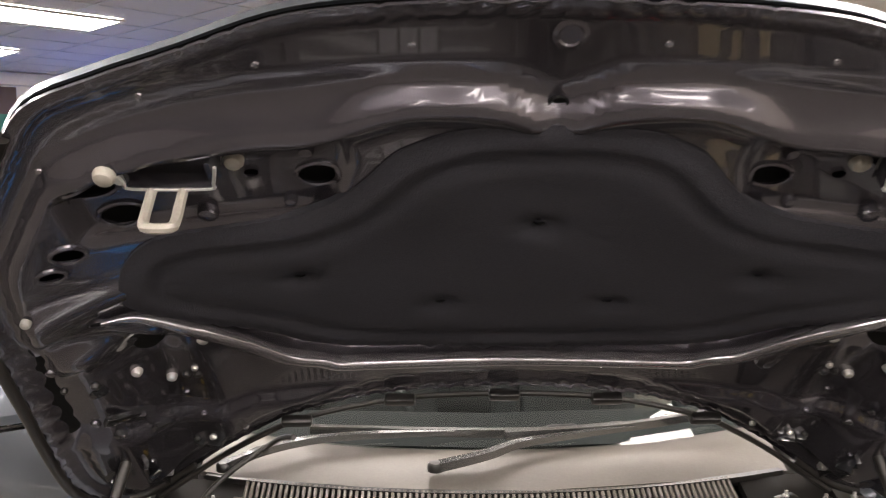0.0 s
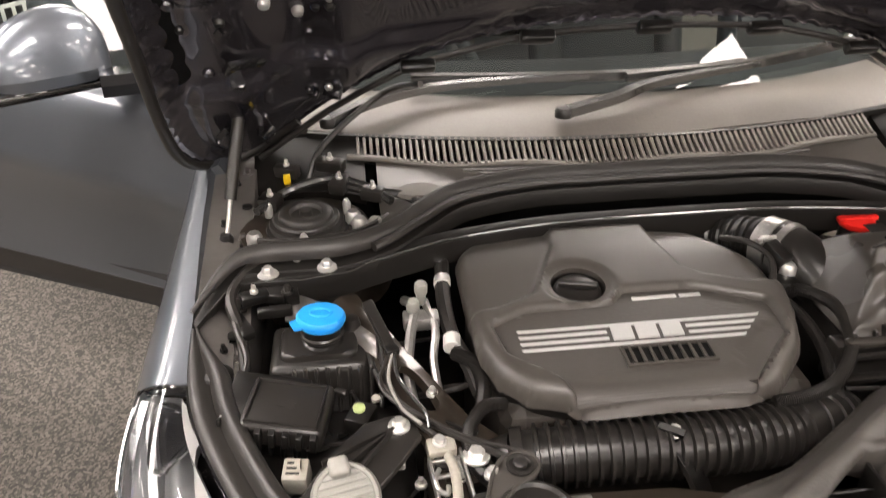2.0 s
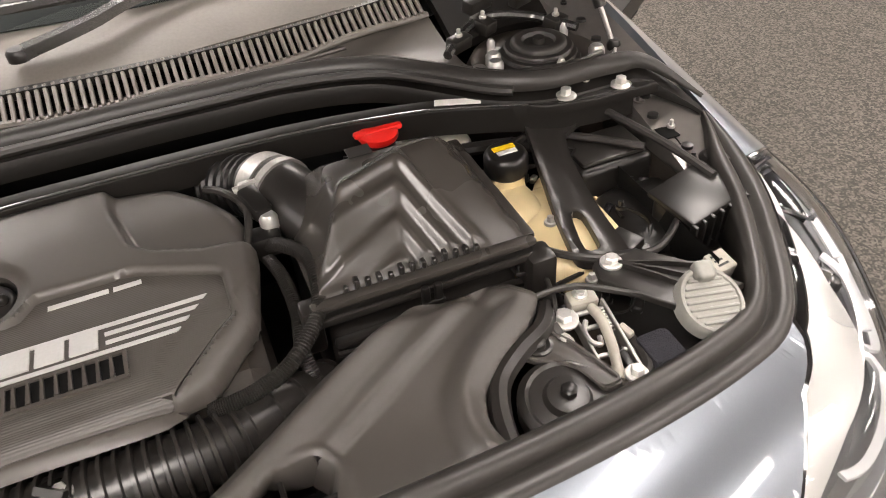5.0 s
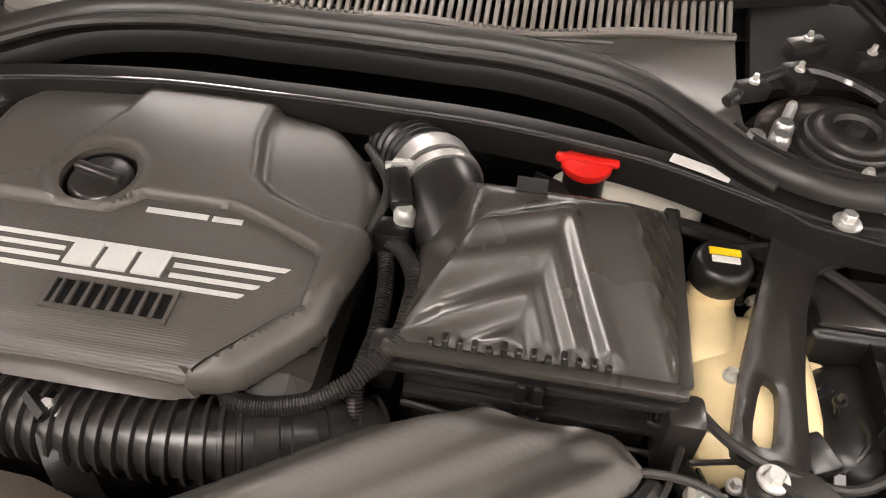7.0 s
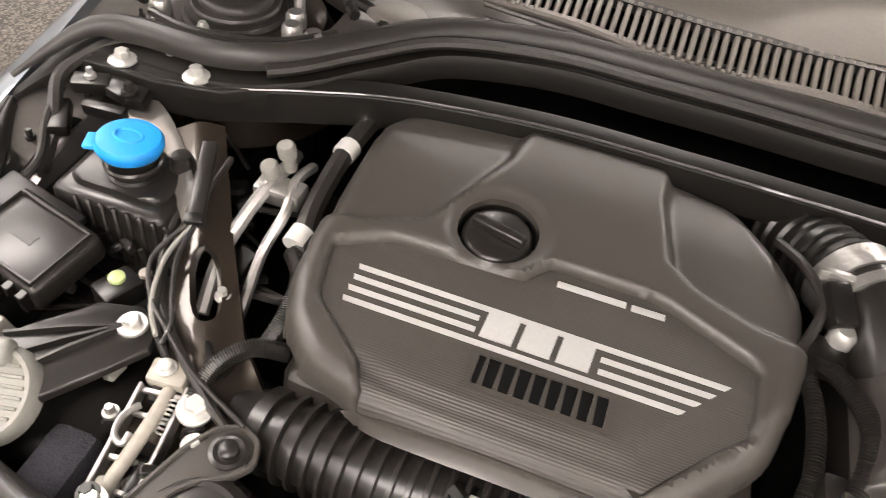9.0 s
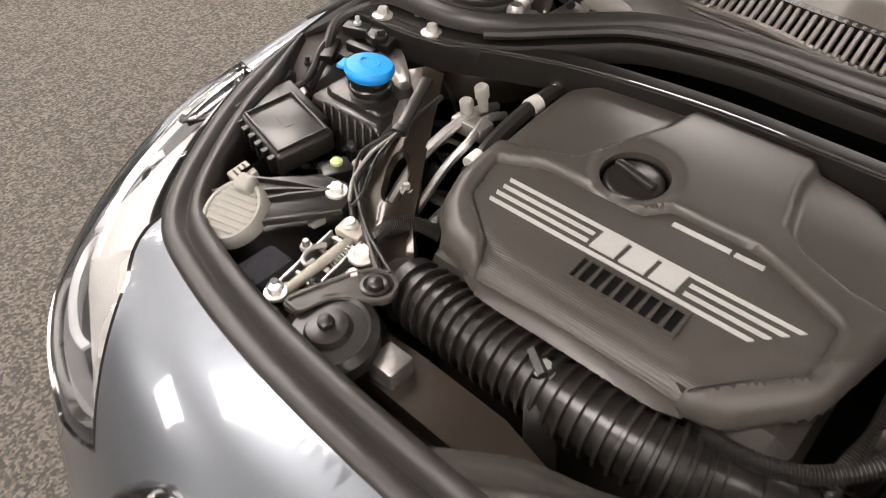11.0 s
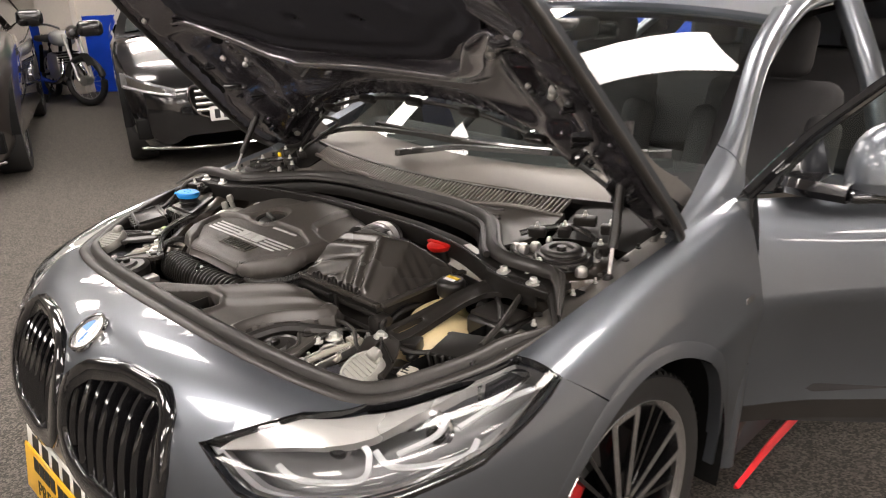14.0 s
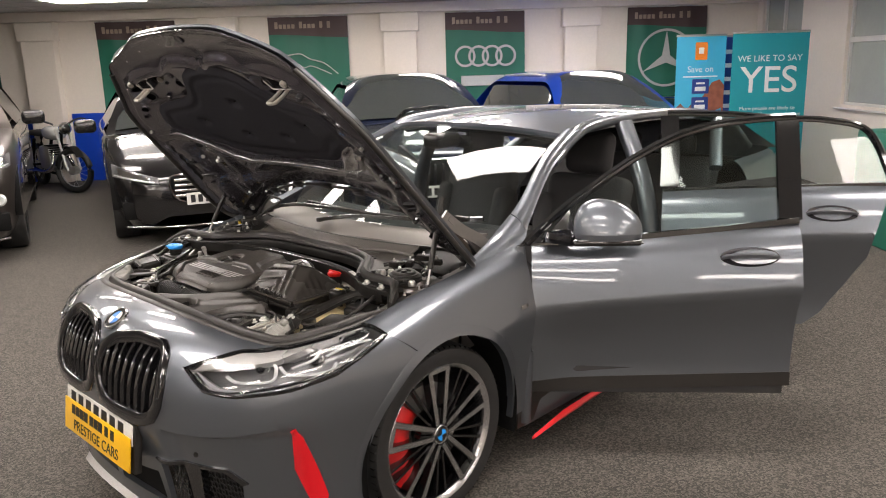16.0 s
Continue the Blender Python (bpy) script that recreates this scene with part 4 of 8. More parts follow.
# ---- headlights ----
for s in (1, -1):
    lamp = part("headlight", skin_panel(lamp_outline, sides=(s,), step=(.05, .02), depth=.03, offset=-.001, lip=False), LENS, CAR, "LED headlight under a clear lens")
    lamp.visible_shadow = False
    c = lamp_outline.mean(0)
    inner = c + (lamp_outline - c) * np.array((.97, .93))
    part("housing", skin_panel(inner, sides=(s,), step=(.1, .04), depth=-.045, offset=-.055), LAMPIN, lamp)
    ring = np.array([skin(k, v) for k, v in dense(lamp_outline, np.array((.15, .04)))])
    ring[:, 0] *= s
    part("gasket", sweep(ring, [(-.0022, -.012), (.0022, -.012), (.0022, .0005), (-.0022, .0005)], closed=True), GLOSSBLACK, lamp)
    brow_low = [on_skin(*p) for p in ((.746, .556, .792), (.723, .499, .782), (.704, .366, .763), (.686, .294, .747), (.593, .209, .731), (.470, .134, .706))]
    brow_top = [(5.0, .985), (4.4, .985), (3.7, .985), (2.98, .985)] + [tuple(np.array(p) - (0, .008)) for p in LAMP_TOP[-2:]]
    part("brow", skin_panel(np.array(brow_top + brow_low[::-1]), sides=(s,), step=(.05, .02), depth=.02, offset=-.010), BROW, lamp, "silver brow along the lamp's upper edge")
    lower = np.array(LAMP)
    taper = np.array([.10, .14, .14, .12, .12, .12, .06])[:, None]
    part("lower_bezel", skin_panel(np.concatenate([lower * .97 + c * .03, (lower + (c - lower) * taper)[::-1]]), sides=(s,), step=(.05, .02), depth=.02, offset=-.014), LAMPRIM, lamp)

    def guide(pts, r, mat, name, back):
        q = []
        for p in spline(pts, 5):
            k, v = on_skin(*p)
            a = skin(k, v)
            nrm = np.cross(skin(k + .01, v) - a, skin(k, min(v + .01, 1)) - skin(k, v - .01))
            nrm /= np.linalg.norm(nrm)
            b = a - nrm * back
            q.append((s * b[0], b[1], b[2]))
        part(name, sweep(q, [(-r, -r * .4), (r, -r * .4), (r, r * .4), (-r, r * .4)]), mat, lamp)

    for pts in ([(.576, .174, .707), (.625, .182, .695), (.711, .244, .700), (.704, .272, .732), (.683, .279, .746)],
                [(.703, .285, .740), (.737, .291, .716), (.775, .341, .706), (.805, .400, .708), (.806, .425, .729)],
                [(.734, .307, .732), (.759, .372, .749), (.741, .412, .770)], [(.776, .407, .753), (.792, .490, .771), (.811, .560, .770)]):
        guide(pts, .0052, GUIDE, "light_guide", .020)
    guide([(.478, .131, .701), (.55, .139, .664), (.64, .18, .664), (.753, .289, .684), (.81, .417, .709), (.822, .529, .747), (.816, .596, .767)], .0055, CHROME, "trim_strip", .010)
    for pts in ([(.767, .463, .774), (.730, .508, .782), (.755, .555, .792)], [(.755, .555, .792), (.790, .565, .785), (.787, .483, .771), (.767, .463, .774)]):
        guide(pts, .0035, CHROME, "prism_frame", .014)
    prism = np.array([on_skin(*p) for p in ((.768, .468, .775), (.733, .510, .783), (.755, .552, .791), (.786, .560, .785))])
    part("prism", skin_panel(prism, sides=(s,), step=(.05, .02), depth=.01, offset=-.016), GLOSSBLACK, lamp)
    for x, y, z in ((.662, .228, .725), (.762, .353, .735)):
        k, v = on_skin(x, y, z)
        p = skin(k, v)
        pr = part("projector", lathe([(0, .016), (.010, .014), (.018, .006), (.021, -.006), (.027, -.008), (.027, -.02), (.0, -.02)], 24, m=Matrix.Translation((s * (p[0] - .03), p[1] + .042, p[2] - .012)) @ pose(0, 0, 0, 80, 0, s * 32)), CHROME, lamp)
        part("projector_lens", lathe([(0, .020), (.010, .0175), (.0165, .009)], 24, m=Matrix.Translation((s * (p[0] - .03), p[1] + .042, p[2] - .012)) @ pose(0, 0, 0, 80, 0, s * 32)), GLOSSBLACK, pr)

# ---- kidney grille, emblem, plates ----
for s in (1, -1):
    kid = new("kidney_grille")
    kid.parent = CAR
    ring = np.array([skin(k, v) + np.array((0, -.004, 0)) for k, v in dense(kidney_outline, np.array((.12, .03)))])
    ring[:, 0] *= s
    ring = (np.roll(ring, 1, axis=0) + 6 * ring + np.roll(ring, -1, axis=0)) / 8
    part("grille_frame", sweep(ring, [(-.021, -.014), (-.0205, .003), (-.018, .0065), (0, .0075), (.018, .0065), (.0205, .003), (.021, -.014), (0, -.035)], closed=True, up=(0, -1, .2)), GLOSSBLACK, kid, "gloss black kidney frame", sharp=75)
    kx, kz = np.array(KIDNEY).T
    for i in range(8):
        x = .052 + .286 * i / 7
        zs = []
        for a, b in zip(range(len(kx)), np.roll(range(len(kx)), -1)):
            if (kx[a] - x) * (kx[b] - x) <= 0 and kx[a] != kx[b]:
                zs.append(kz[a] + (kz[b] - kz[a]) * (x - kx[a]) / (kx[b] - kx[a]))
        lo, hi = min(zs), max(zs)
        bm = bmesh.new()
        rows = []
        for z in np.linspace(lo, hi, 9):
            y = skin(*on_skin(x, None, z))[1]
            rows.append([bm.verts.new((s * (x + dx), y + dy, z)) for dx, dy in ((-.007, .012), (-.005, .003), (0, -.001), (.005, .003), (.007, .012), (.004, .055), (-.004, .055))])
        for r0, r1 in zip(rows, rows[1:]):
            for j in range(7):
                bm.faces.new((r0[j], r0[(j + 1) % 7], r1[(j + 1) % 7], r1[j]))
        part("slat", bm, GLOSSBLACK, kid)
    # Near-black box painting in the shade behind the slats.
    part("shutter", rbox(*sorted((s * .02, s * .375)), .18, .19, .47, .74, 0), DARK, kid, smooth=False)

k0, v0 = on_skin(0, None, .772)
p0 = skin(0, v0)
d0 = skin(0, v0 + .02) - skin(0, v0 - .02)
EM = Matrix.Translation(Vector(p0) + Vector((0, -.002, .002))) @ pose(0, 0, 0, math.degrees(math.atan2(d0[2], d0[1]))) @ Matrix.Scale(1.1, 4)
em = part("emblem", lathe([(0, .004), (.036, .004), (.0365, .006), (.041, .005), (.042, 0), (.042, -.004), (0, -.004)], 40, m=EM), CHROME, CAR, "round emblem with blue and white quarters")
part("emblem_ring", lathe([(.0255, .0046), (.0355, .0046), (.0355, .004), (.0255, .004)], 40, m=EM), GLOSSBLACK, em)
for i in range(4):
    bm = bmesh.new()
    a = np.linspace(i * math.pi / 2, (i + 1) * math.pi / 2, 9)
    vs = [bm.verts.new((0, 0, .0050))] + [bm.verts.new((.0245 * math.cos(t), .0245 * math.sin(t), .0050)) for t in a]
    bm.faces.new(vs)
    part("quarter", move(bm, EM), EMBLUE if i % 2 else WHITEP, em, smooth=False)

PY = material("yellow_plate", (0.85, 0.47, 0.01), 0.35, 0, 0.3, 40, 0.05)
INK = material("black_ink", (0.012, 0.012, 0.012), 0.5)
PM = pose(0, .000, .398, 82)
pl = part("dealer_plate", rbox(-.26, .26, -.058, .058, -.003, .003, .003, m=PM), PY, CAR, "yellow dealer plate with black lettering")
words("PRESTIGE CARS", .052, INK, PM @ pose(0, -.026, .0036), pl)
for x0, x1 in ((-.195, -.165), (-.160, -.130), (-.125, -.095), (-.090, -.062), (-.045, -.015), (-.010, .020), (.025, .055), (.075, .100), (.120, .145)):
    part("text_bar", rbox(x0, x1, .012, .046, .0032, .0042, 0, m=PM), INK, pl, smooth=False)
wp = part("number_plate", rbox(-.26, .26, .03, .10, -.009, -.0045, .003, m=PM), WHITEP, CAR, "white number plate behind the yellow one")
for i in range(7):
    part("text_bar", rbox(-.22 + .063 * i, -.18 + .063 * i, .04, .09, -.0045, -.0035, 0, m=PM), INK, wp, smooth=False)
part("plate_holder", rbox(-.27, .27, -.062, .104, -.035, -.0095, .004, m=PM), SATIN, CAR)

# Lower intakes with honeycomb, splitter and red accents.
for s in (1, -1):
    cell = bmesh.new()
    for i in range(13):
        for j in range(9):
            x, z = .335 + .023 * i + (.0115 if j % 2 else 0), .225 + .02 * j
            if x < .60:
                y = skin(*on_skin(x, None, z))[1] + .03
                tube([(s * (x + .0125 * math.cos(a)), y, z + .0125 * math.sin(a)) for a in np.linspace(0, 2 * math.pi, 7)[:-1]], .0022, 4, 1, cell, True)
    tagged(part("intake_mesh", cell, PLASTIC, CAR), kind="stuff")
    # Near-black sheet behind the honeycomb, painting in the intake's shade.
    part("intake_shade_back", patch(lambda u, v: (s * (.32 + .29 * u), .15 + .12 * u * u, .21 + .19 * v), 6, 2), DARK, CAR)
    out = [on_skin(None, y, z) for y, z in ((.268, .545), (.282, .553), (.302, .520), (.348, .40), (.378, .30), (.372, .27), (.340, .27), (.300, .40))]
    part("red_accent", skin_panel(out, sides=(s,), step=(.05, .02), depth=.008, offset=.004), REDTRIM, CAR, "red accent strip on the bumper")
    out = [on_skin(x, None, z) for x, z in ((.32, .397), (.57, .399), (.618, .352), (.600, .345), (.555, .386), (.335, .384))]
    part("intake_trim", skin_panel(out, sides=(s,), step=(.05, .02), depth=.012, offset=.006), GLOSSBLACK, CAR)
    out = [on_skin(x, None, z) for x, z in ((.405, .385), (.470, .385), (.452, .24), (.41, .24))]
    part("intake_pod", skin_panel(out, sides=(s,), step=(.04, .02), depth=.05, offset=.004), GLOSSBLACK, CAR, "gloss black intake blade")
    part("sensor", lathe([(0, .003), (.008, .002), (.009, 0)], 12, m=Matrix.Translation((s * .52, .09, .46)) @ pose(0, 0, 0, 90, 0, s * 25)), PLASTIC, CAR)
part("splitter", patch(lambda u, v: (lambda p: (p[0] * (1 if u > .5 else -1), p[1] - .018 + .03 * v, .145 + .022 * v))(skin(abs(u - .5) * 9.6, .02)), 40, 3), ALU, CAR, "silver-edged front splitter")
# Plain near-black sheet: the lower opening's shade, no grille modelled.
part("lower_opening_shade", patch(lambda u, v: (-.32 + .64 * u, .09, .2 + .12 * v), 2, 2), DARK, CAR)

# ---- doors, swung open ----
def door(s, y0, y1, hinge, swing, front):
    d = new("front_door" if front else "rear_door")
    d.parent = CAR
    tagged(d, "grey metallic door standing wide open")
    H = Matrix.Translation((s * hinge[0], hinge[1], 0)) @ Matrix.Rotation(radians(-swing * s), 4, "Z") @ Matrix.Translation((-s * hinge[0], -hinge[1], 0))
    d.matrix_basis = H
    ka, kb = on_skin(None, y0, .7)[0], on_skin(None, y1, .7)[0]
    if front:
        out = [(k, 1.0) for k in np.linspace(ka, kb, 12)] + [(kb, v) for v in (.8, .5, .18)] + [(k, .16) for k in np.linspace(kb, ka, 10)] + [(ka, v) for v in (.5, .8)]
    else:
        cut = [on_skin(None, y, z) for y, z in ((3.22, .70), (3.14, .56), (3.05, .42))]
        out = [(k, 1.0) for k in np.linspace(ka, kb, 12)] + [(kb, v) for v in (.8, .62)][:1] + cut + [(on_skin(None, 2.98, .25)[0], .16)] + [(ka, .16), (ka, .5), (ka, .8)]
    part("outer_skin", skin_panel(out, sides=(s,), step=(.06, .03), depth=.05), PAINT, d)
    ye = y1 if front else y1 - .02
    if front:
        low = [(k, .160) for k in np.linspace(ka, kb, 10)] + [(k, .205) for k in np.linspace(kb, ka, 10)]
        part("lower_trim", skin_panel(np.array(low), sides=(s,), step=(.08, .02), depth=.02, offset=.003), SATIN, d, "black plastic strip along the door's lower edge")
    # Inner trim.
    part("inner_trim", solid(patch(lambda u, v: (s * (.795 - .035 * v + .02 * math.sin(math.pi * v)), y0 + .02 + (min(ye, 2.95) - y0 - .04) * u, .31 + (.58 + .09 * u + (0 if front else .08)) * v), 6, 6), .03), LEATHER, d)
    # Window frame and pane: belt, slanted front, top, rear post.
    if front:
        top = [(.771, y0 - .02, .908), (.726, 1.445, 1.022), (.692, 1.568, 1.107), (.652, 1.728, 1.21), (.622, 1.90, 1.292), (.606, 2.05, 1.33), (.600, 2.20, 1.346), (.597, y1 + .02, 1.352)]
        belt0, belt1, zb = (.770, 1.45, .912), (.765, y1, .994), .03
    else:
        top = [(.61, y0 + .01, 1.322), (.605, 2.6, 1.318), (.61, 2.85, 1.295), (.618, 3.05, 1.285), (.645, 3.22, 1.235), (.755, y1 + .02, 1.05)]
        belt0, belt1, zb = (.765, y0, .985), (.76, y1, 1.02), .02
    path = [(s * x, y, z) for x, y, z in top]
    part("window_frame", sweep(spline(path, 6), [(-.013, -.012), (.013, -.012), (.015, .010), (.0, .016), (-.013, .011)]), GLOSSBLACK, d)
    part("window_bright", sweep(spline([(s * (x + .012), y, z - .004) for x, y, z in top], 6), [(-.006, -.004), (.006, -.004), (.006, .004), (-.006, .004)]), GLOSSBLACK, d)
    post = [(s * .768, y1 - .03, .99), (s * .685, y1 - .02, 1.17), (s * .602, y1 - .01, 1.342)] if front else [(s * .768, y0 + .03, .99), (s * .69, y0 + .03, 1.16), (s * .615, y0 + .02, 1.31)]
    part("pillar_trim", sweep(spline(post, 6), [(-.042, -.010), (.042, -.010), (.042, .010), (-.042, .010)], up=(1, 0, 0)), GLOSSBLACK, d)
    part("belt_trim", sweep(spline([(s * (a + .004), y, z) for a, y, z in ((belt0[0], y0, belt0[2] - .012), tuple((np.array(belt0) + belt1) / 2 - np.array((0, 0, .008))), (belt1[0], belt1[1], belt1[2] - .006))], 6), [(-.012, -.010), (.012, -.010), (.010, .010), (-.010, .010)]), GLOSSBLACK, d)
    tp = np.array(spline(top, 6))
    if front:
        def pane(u, v):
            y = 1.40 + (y1 - .06 - 1.40) * u
            j = np.interp(y, tp[:, 1], np.arange(len(tp)))
            q = np.array([np.interp(j, np.arange(len(tp)), tp[:, c]) for c in range(3)])
            b = np.array((.768, y, .905 + .085 * (y - y0) / (y1 - y0)))
            return tuple((b + (q - b) * v) * np.array((s, 1, 1)) - np.array((s * .006, 0, 0)))
    else:
        def pane(u, v):
            y = y0 + .06 + (y1 - .05 - y0) * u
            j = np.interp(y, tp[:, 1], np.arange(len(tp)))
            q = np.array([np.interp(j, np.arange(len(tp)), tp[:, c]) for c in range(3)])
            b = np.array((.765, y, .985 + .035 * u))
            return tuple((b + (q - b) * v) * np.array((s, 1, 1)) - np.array((s * .006, 0, 0)))
    g = part("window_pane", patch(pane, 12, 6), WINDOW, d)
    g.visible_shadow = False
    # Handle: a cupped recess, darker paint putting in its shade, with a bow over it.
    hy, hz = (y1 - .185, .865) if front else (y1 - .22, .895)
    k, v = on_skin(None, hy, hz)
    p = skin(k, v)
    lean = math.degrees(math.atan2(skin(k, v + .03)[0] - skin(k, v - .03)[0], skin(k, v + .03)[2] - skin(k, v - .03)[2]))
    HM = Matrix.Translation((s * (p[0] + .001), hy, hz)) @ pose(0, 0, 0, 0, s * lean, 0)
    part("handle_cup_shade", lathe([(0, -.006), (.6, -.004), (.95, .001), (1.0, .002), (1.02, 0)], 28, m=HM @ pose(0, 0, 0, 0, 90 * s, 0) @ Matrix.Diagonal((.036, .105, 1, 1))), HOODIN, d)
    bow = [HM @ Vector((s * x, y, z)) for x, y, z in ((.0, -.098, .0), (.018, -.07, .003), (.026, 0, .005), (.018, .07, .003), (.0, .098, .0))]
    part("door_handle", sweep(spline(bow, 6), [(-.005, -.012), (.005, -.010), (.006, .010), (-.004, .013)], up=(s, 0, 0)), PAINT, d, "body-coloured pull handle")
    if front:
        base = [(.775, 1.425, .932), (.835, 1.430, .948), (.905, 1.50, .950)]
        part("mirror_foot", sweep(spline([(s * x, y, z) for x, y, z in base], 5), [(-.05, -.014), (.04, -.018), (.05, .0), (.040, .020), (-.03, .024), (-.05, .008)]), GLOSSBLACK, d)
        # Housing folded back along the door.
        def shell(u, v):
            a, b = 2 * math.pi * u, math.pi * (v - .5)
            c = math.copysign(abs(math.cos(b)) ** .7, math.cos(b))
            x, y, z = .066 * c * math.copysign(abs(math.cos(a)) ** .8, math.cos(a)), .122 * math.copysign(abs(math.sin(b)) ** .8, math.sin(b)), .118 * c * math.copysign(abs(math.sin(a)) ** .85, math.sin(a))
            z *= 1 - .22 * (y / .122) - .15 * (y / .122) ** 2
            z = max(z, -.022)
            return (s * (.895 + x * (1 - .25 * max(z, 0) / .1)), 1.605 + y, .978 + z)
        # One mirror stands out from its door, the other lies folded along it.
        turn = Matrix.Identity(4) if s > 0 else Matrix.Translation((-.93, 1.60, 0)) @ Matrix.Rotation(radians(58), 4, "Z") @ Matrix.Translation((.895, -1.60, 0))
        part("mirror_cap", move(patch(shell, 28, 16), turn), PAINT, d, "grey door mirror housing")
        part("mirror_base", rbox(.845, .955, 1.475, 1.722, .934, .962, .013) if s > 0 else move(mirror_x(rbox(.845, .955, 1.475, 1.722, .934, .962, .013)), turn), GLOSSBLACK, d)
        part("indicator", rbox(.85, .9585, 1.482, 1.724, .946, .951, .002) if s > 0 else move(mirror_x(rbox(.85, .9585, 1.482, 1.724, .946, .951, .002)), turn), SATIN, d)
        part("sail_panel", patch(lambda u, v: (s * (.768 - .03 * v), 1.36 + .15 * u * (1 - v) + .12 * v, .90 + .13 * v), 3, 3), GLOSSBLACK, d)
    return d


for s in (1, -1):
    door(s, 1.335, 2.315, (.84, 1.34), 51 if s > 0 else 63, True)
    door(s, 2.335, 3.28, (.85, 2.36), 62 if s > 0 else 64, False)


# ---- cabin ----
def seat(x, y):
    st = new("front_seat")
    st.parent = CAR
    st.matrix_basis = Matrix.Translation((x, y, 0))
    part("cushion", rbox(-.25, .25, -.25, .27, .30, .46, .06, 3), LEATHER, st)
    part("backrest", rbox(-.24, .24, -.06, .07, 0, .62, .055, 3, m=pose(0, .30, .42, -18)), LEATHER, st)
    for sx in (-1, 1):
        part("bolster", rbox(sx * .21 - .05, sx * .21 + .05, -.10, .06, .05, .50, .045, 3, m=pose(0, .30, .42, -18)), LEATHER, st)
    part("headrest", rbox(-.13, .13, -.05, .06, .62, .84, .05, 3, m=pose(0, .30, .42, -14)), LEATHER, st)
    part("seat_base", rbox(-.22, .22, -.2, .25, .20, .31, .02), DARK, st)


seat(.36, 1.98)
seat(-.36, 1.98)
part("rear_bench", rbox(-.62, .62, 2.78, 3.2, .32, .52, .06, 3), LEATHER, CAR)
part("rear_backrest", rbox(-.62, .62, -.06, .08, 0, .55, .06, 3, m=pose(0, 3.22, .5, -20)), LEATHER, CAR)
for x in (-.36, 0, .36):
    part("rear_headrest", rbox(x - .12, x + .12, 3.36, 3.44, 1.02, 1.15, .04, 3), LEATHER, CAR)
part("cabin_floor", rbox(-.72, .72, 1.3, 3.6, .17, .22, 0), DARK, CAR, smooth=False)
part("boot_wall", rbox(-.7, .7, 3.62, 3.66, .2, 1.0, 0), DARK, CAR, smooth=False)
part("headlining", patch(lambda u, v: tuple(np.array(roof_pt(2 * u - 1, v)) - np.array((0, 0, .045))), 8, 8), DARK, CAR)
part("dashboard", solid(patch(lambda u, v: ((2 * u - 1) * .68, 1.30 + .32 * v + .05 * abs(2 * u - 1), .90 + .035 * math.sin(math.pi * v) - .12 * v ** 4), 12, 8), .12), LEATHER, CAR, "dark soft-touch dashboard")
part("dash_front", rbox(-.68, .68, 1.40, 1.60, .35, .84, .04), LEATHER, CAR)
sw = part("steering_wheel", tube([(-.36 + .18 * math.cos(a), 1.72 + .07 * math.sin(a), .78 + .165 * math.sin(a)) for a in np.linspace(0, 2 * math.pi, 16, endpoint=False)], .015, 10, 3, closed=True), LEATHER, CAR)
part("wheel_boss", rbox(-.44, -.28, 1.69, 1.74, .72, .84, .03, 3), LEATHER, sw)
part("rear_view_mirror", rbox(-.12, .12, 1.80, 1.83, 1.195, 1.255, .02, 3), GLOSSBLACK, CAR)
part("mirror_mount", rbox(-.06, .06, 1.66, 1.82, 1.20, 1.27, .025, 3), PLASTIC, CAR)

# ---- engine bay ----
def ribbon(path, inward, section, mat, name, parent, label="", taper=0):
    """A rubber section carried along an edge: section of (inward, up)."""
    bm = bmesh.new()
    last = len(path) - 1
    rows = []
    for i, (p, n) in enumerate(zip(path, inward)):
        f = ease(min(i, last - i) / taper + .25) if taper else 1.0
        rows.append([bm.verts.new((p[0] + n[0] * d * f, p[1] + n[1] * d * f, p[2] + (h * f if h > 0 else h))) for d, h in section])
    for a, b in zip(rows, rows[1:]):
        for j in range(len(section) - 1):
            bm.faces.new((a[j], a[j + 1], b[j + 1], b[j]))
    return part(name, bm, mat, parent, label, sharp=60)


def edge_path(k0, k1, n, s=1):
    pts, ins = [], []
    for k in np.linspace(k0, k1, n):
        m = station(abs(k))
        sx = 1 if k >= 0 else -1
        a, b = station(max(abs(k) - .05, 0)), station(abs(k) + .05)
        t = np.array((b[2] - a[2], b[3] - a[3]))
        t /= np.linalg.norm(t)
        nrm = np.array((-t[1], t[0]))
        if nrm @ np.array((0 - m[2], .75 - m[3])) < 0:
            nrm = -nrm
        pts.append((sx * m[2], m[3], m[4] - .002))
        ins.append((sx * nrm[0], nrm[1]))
    return pts, ins


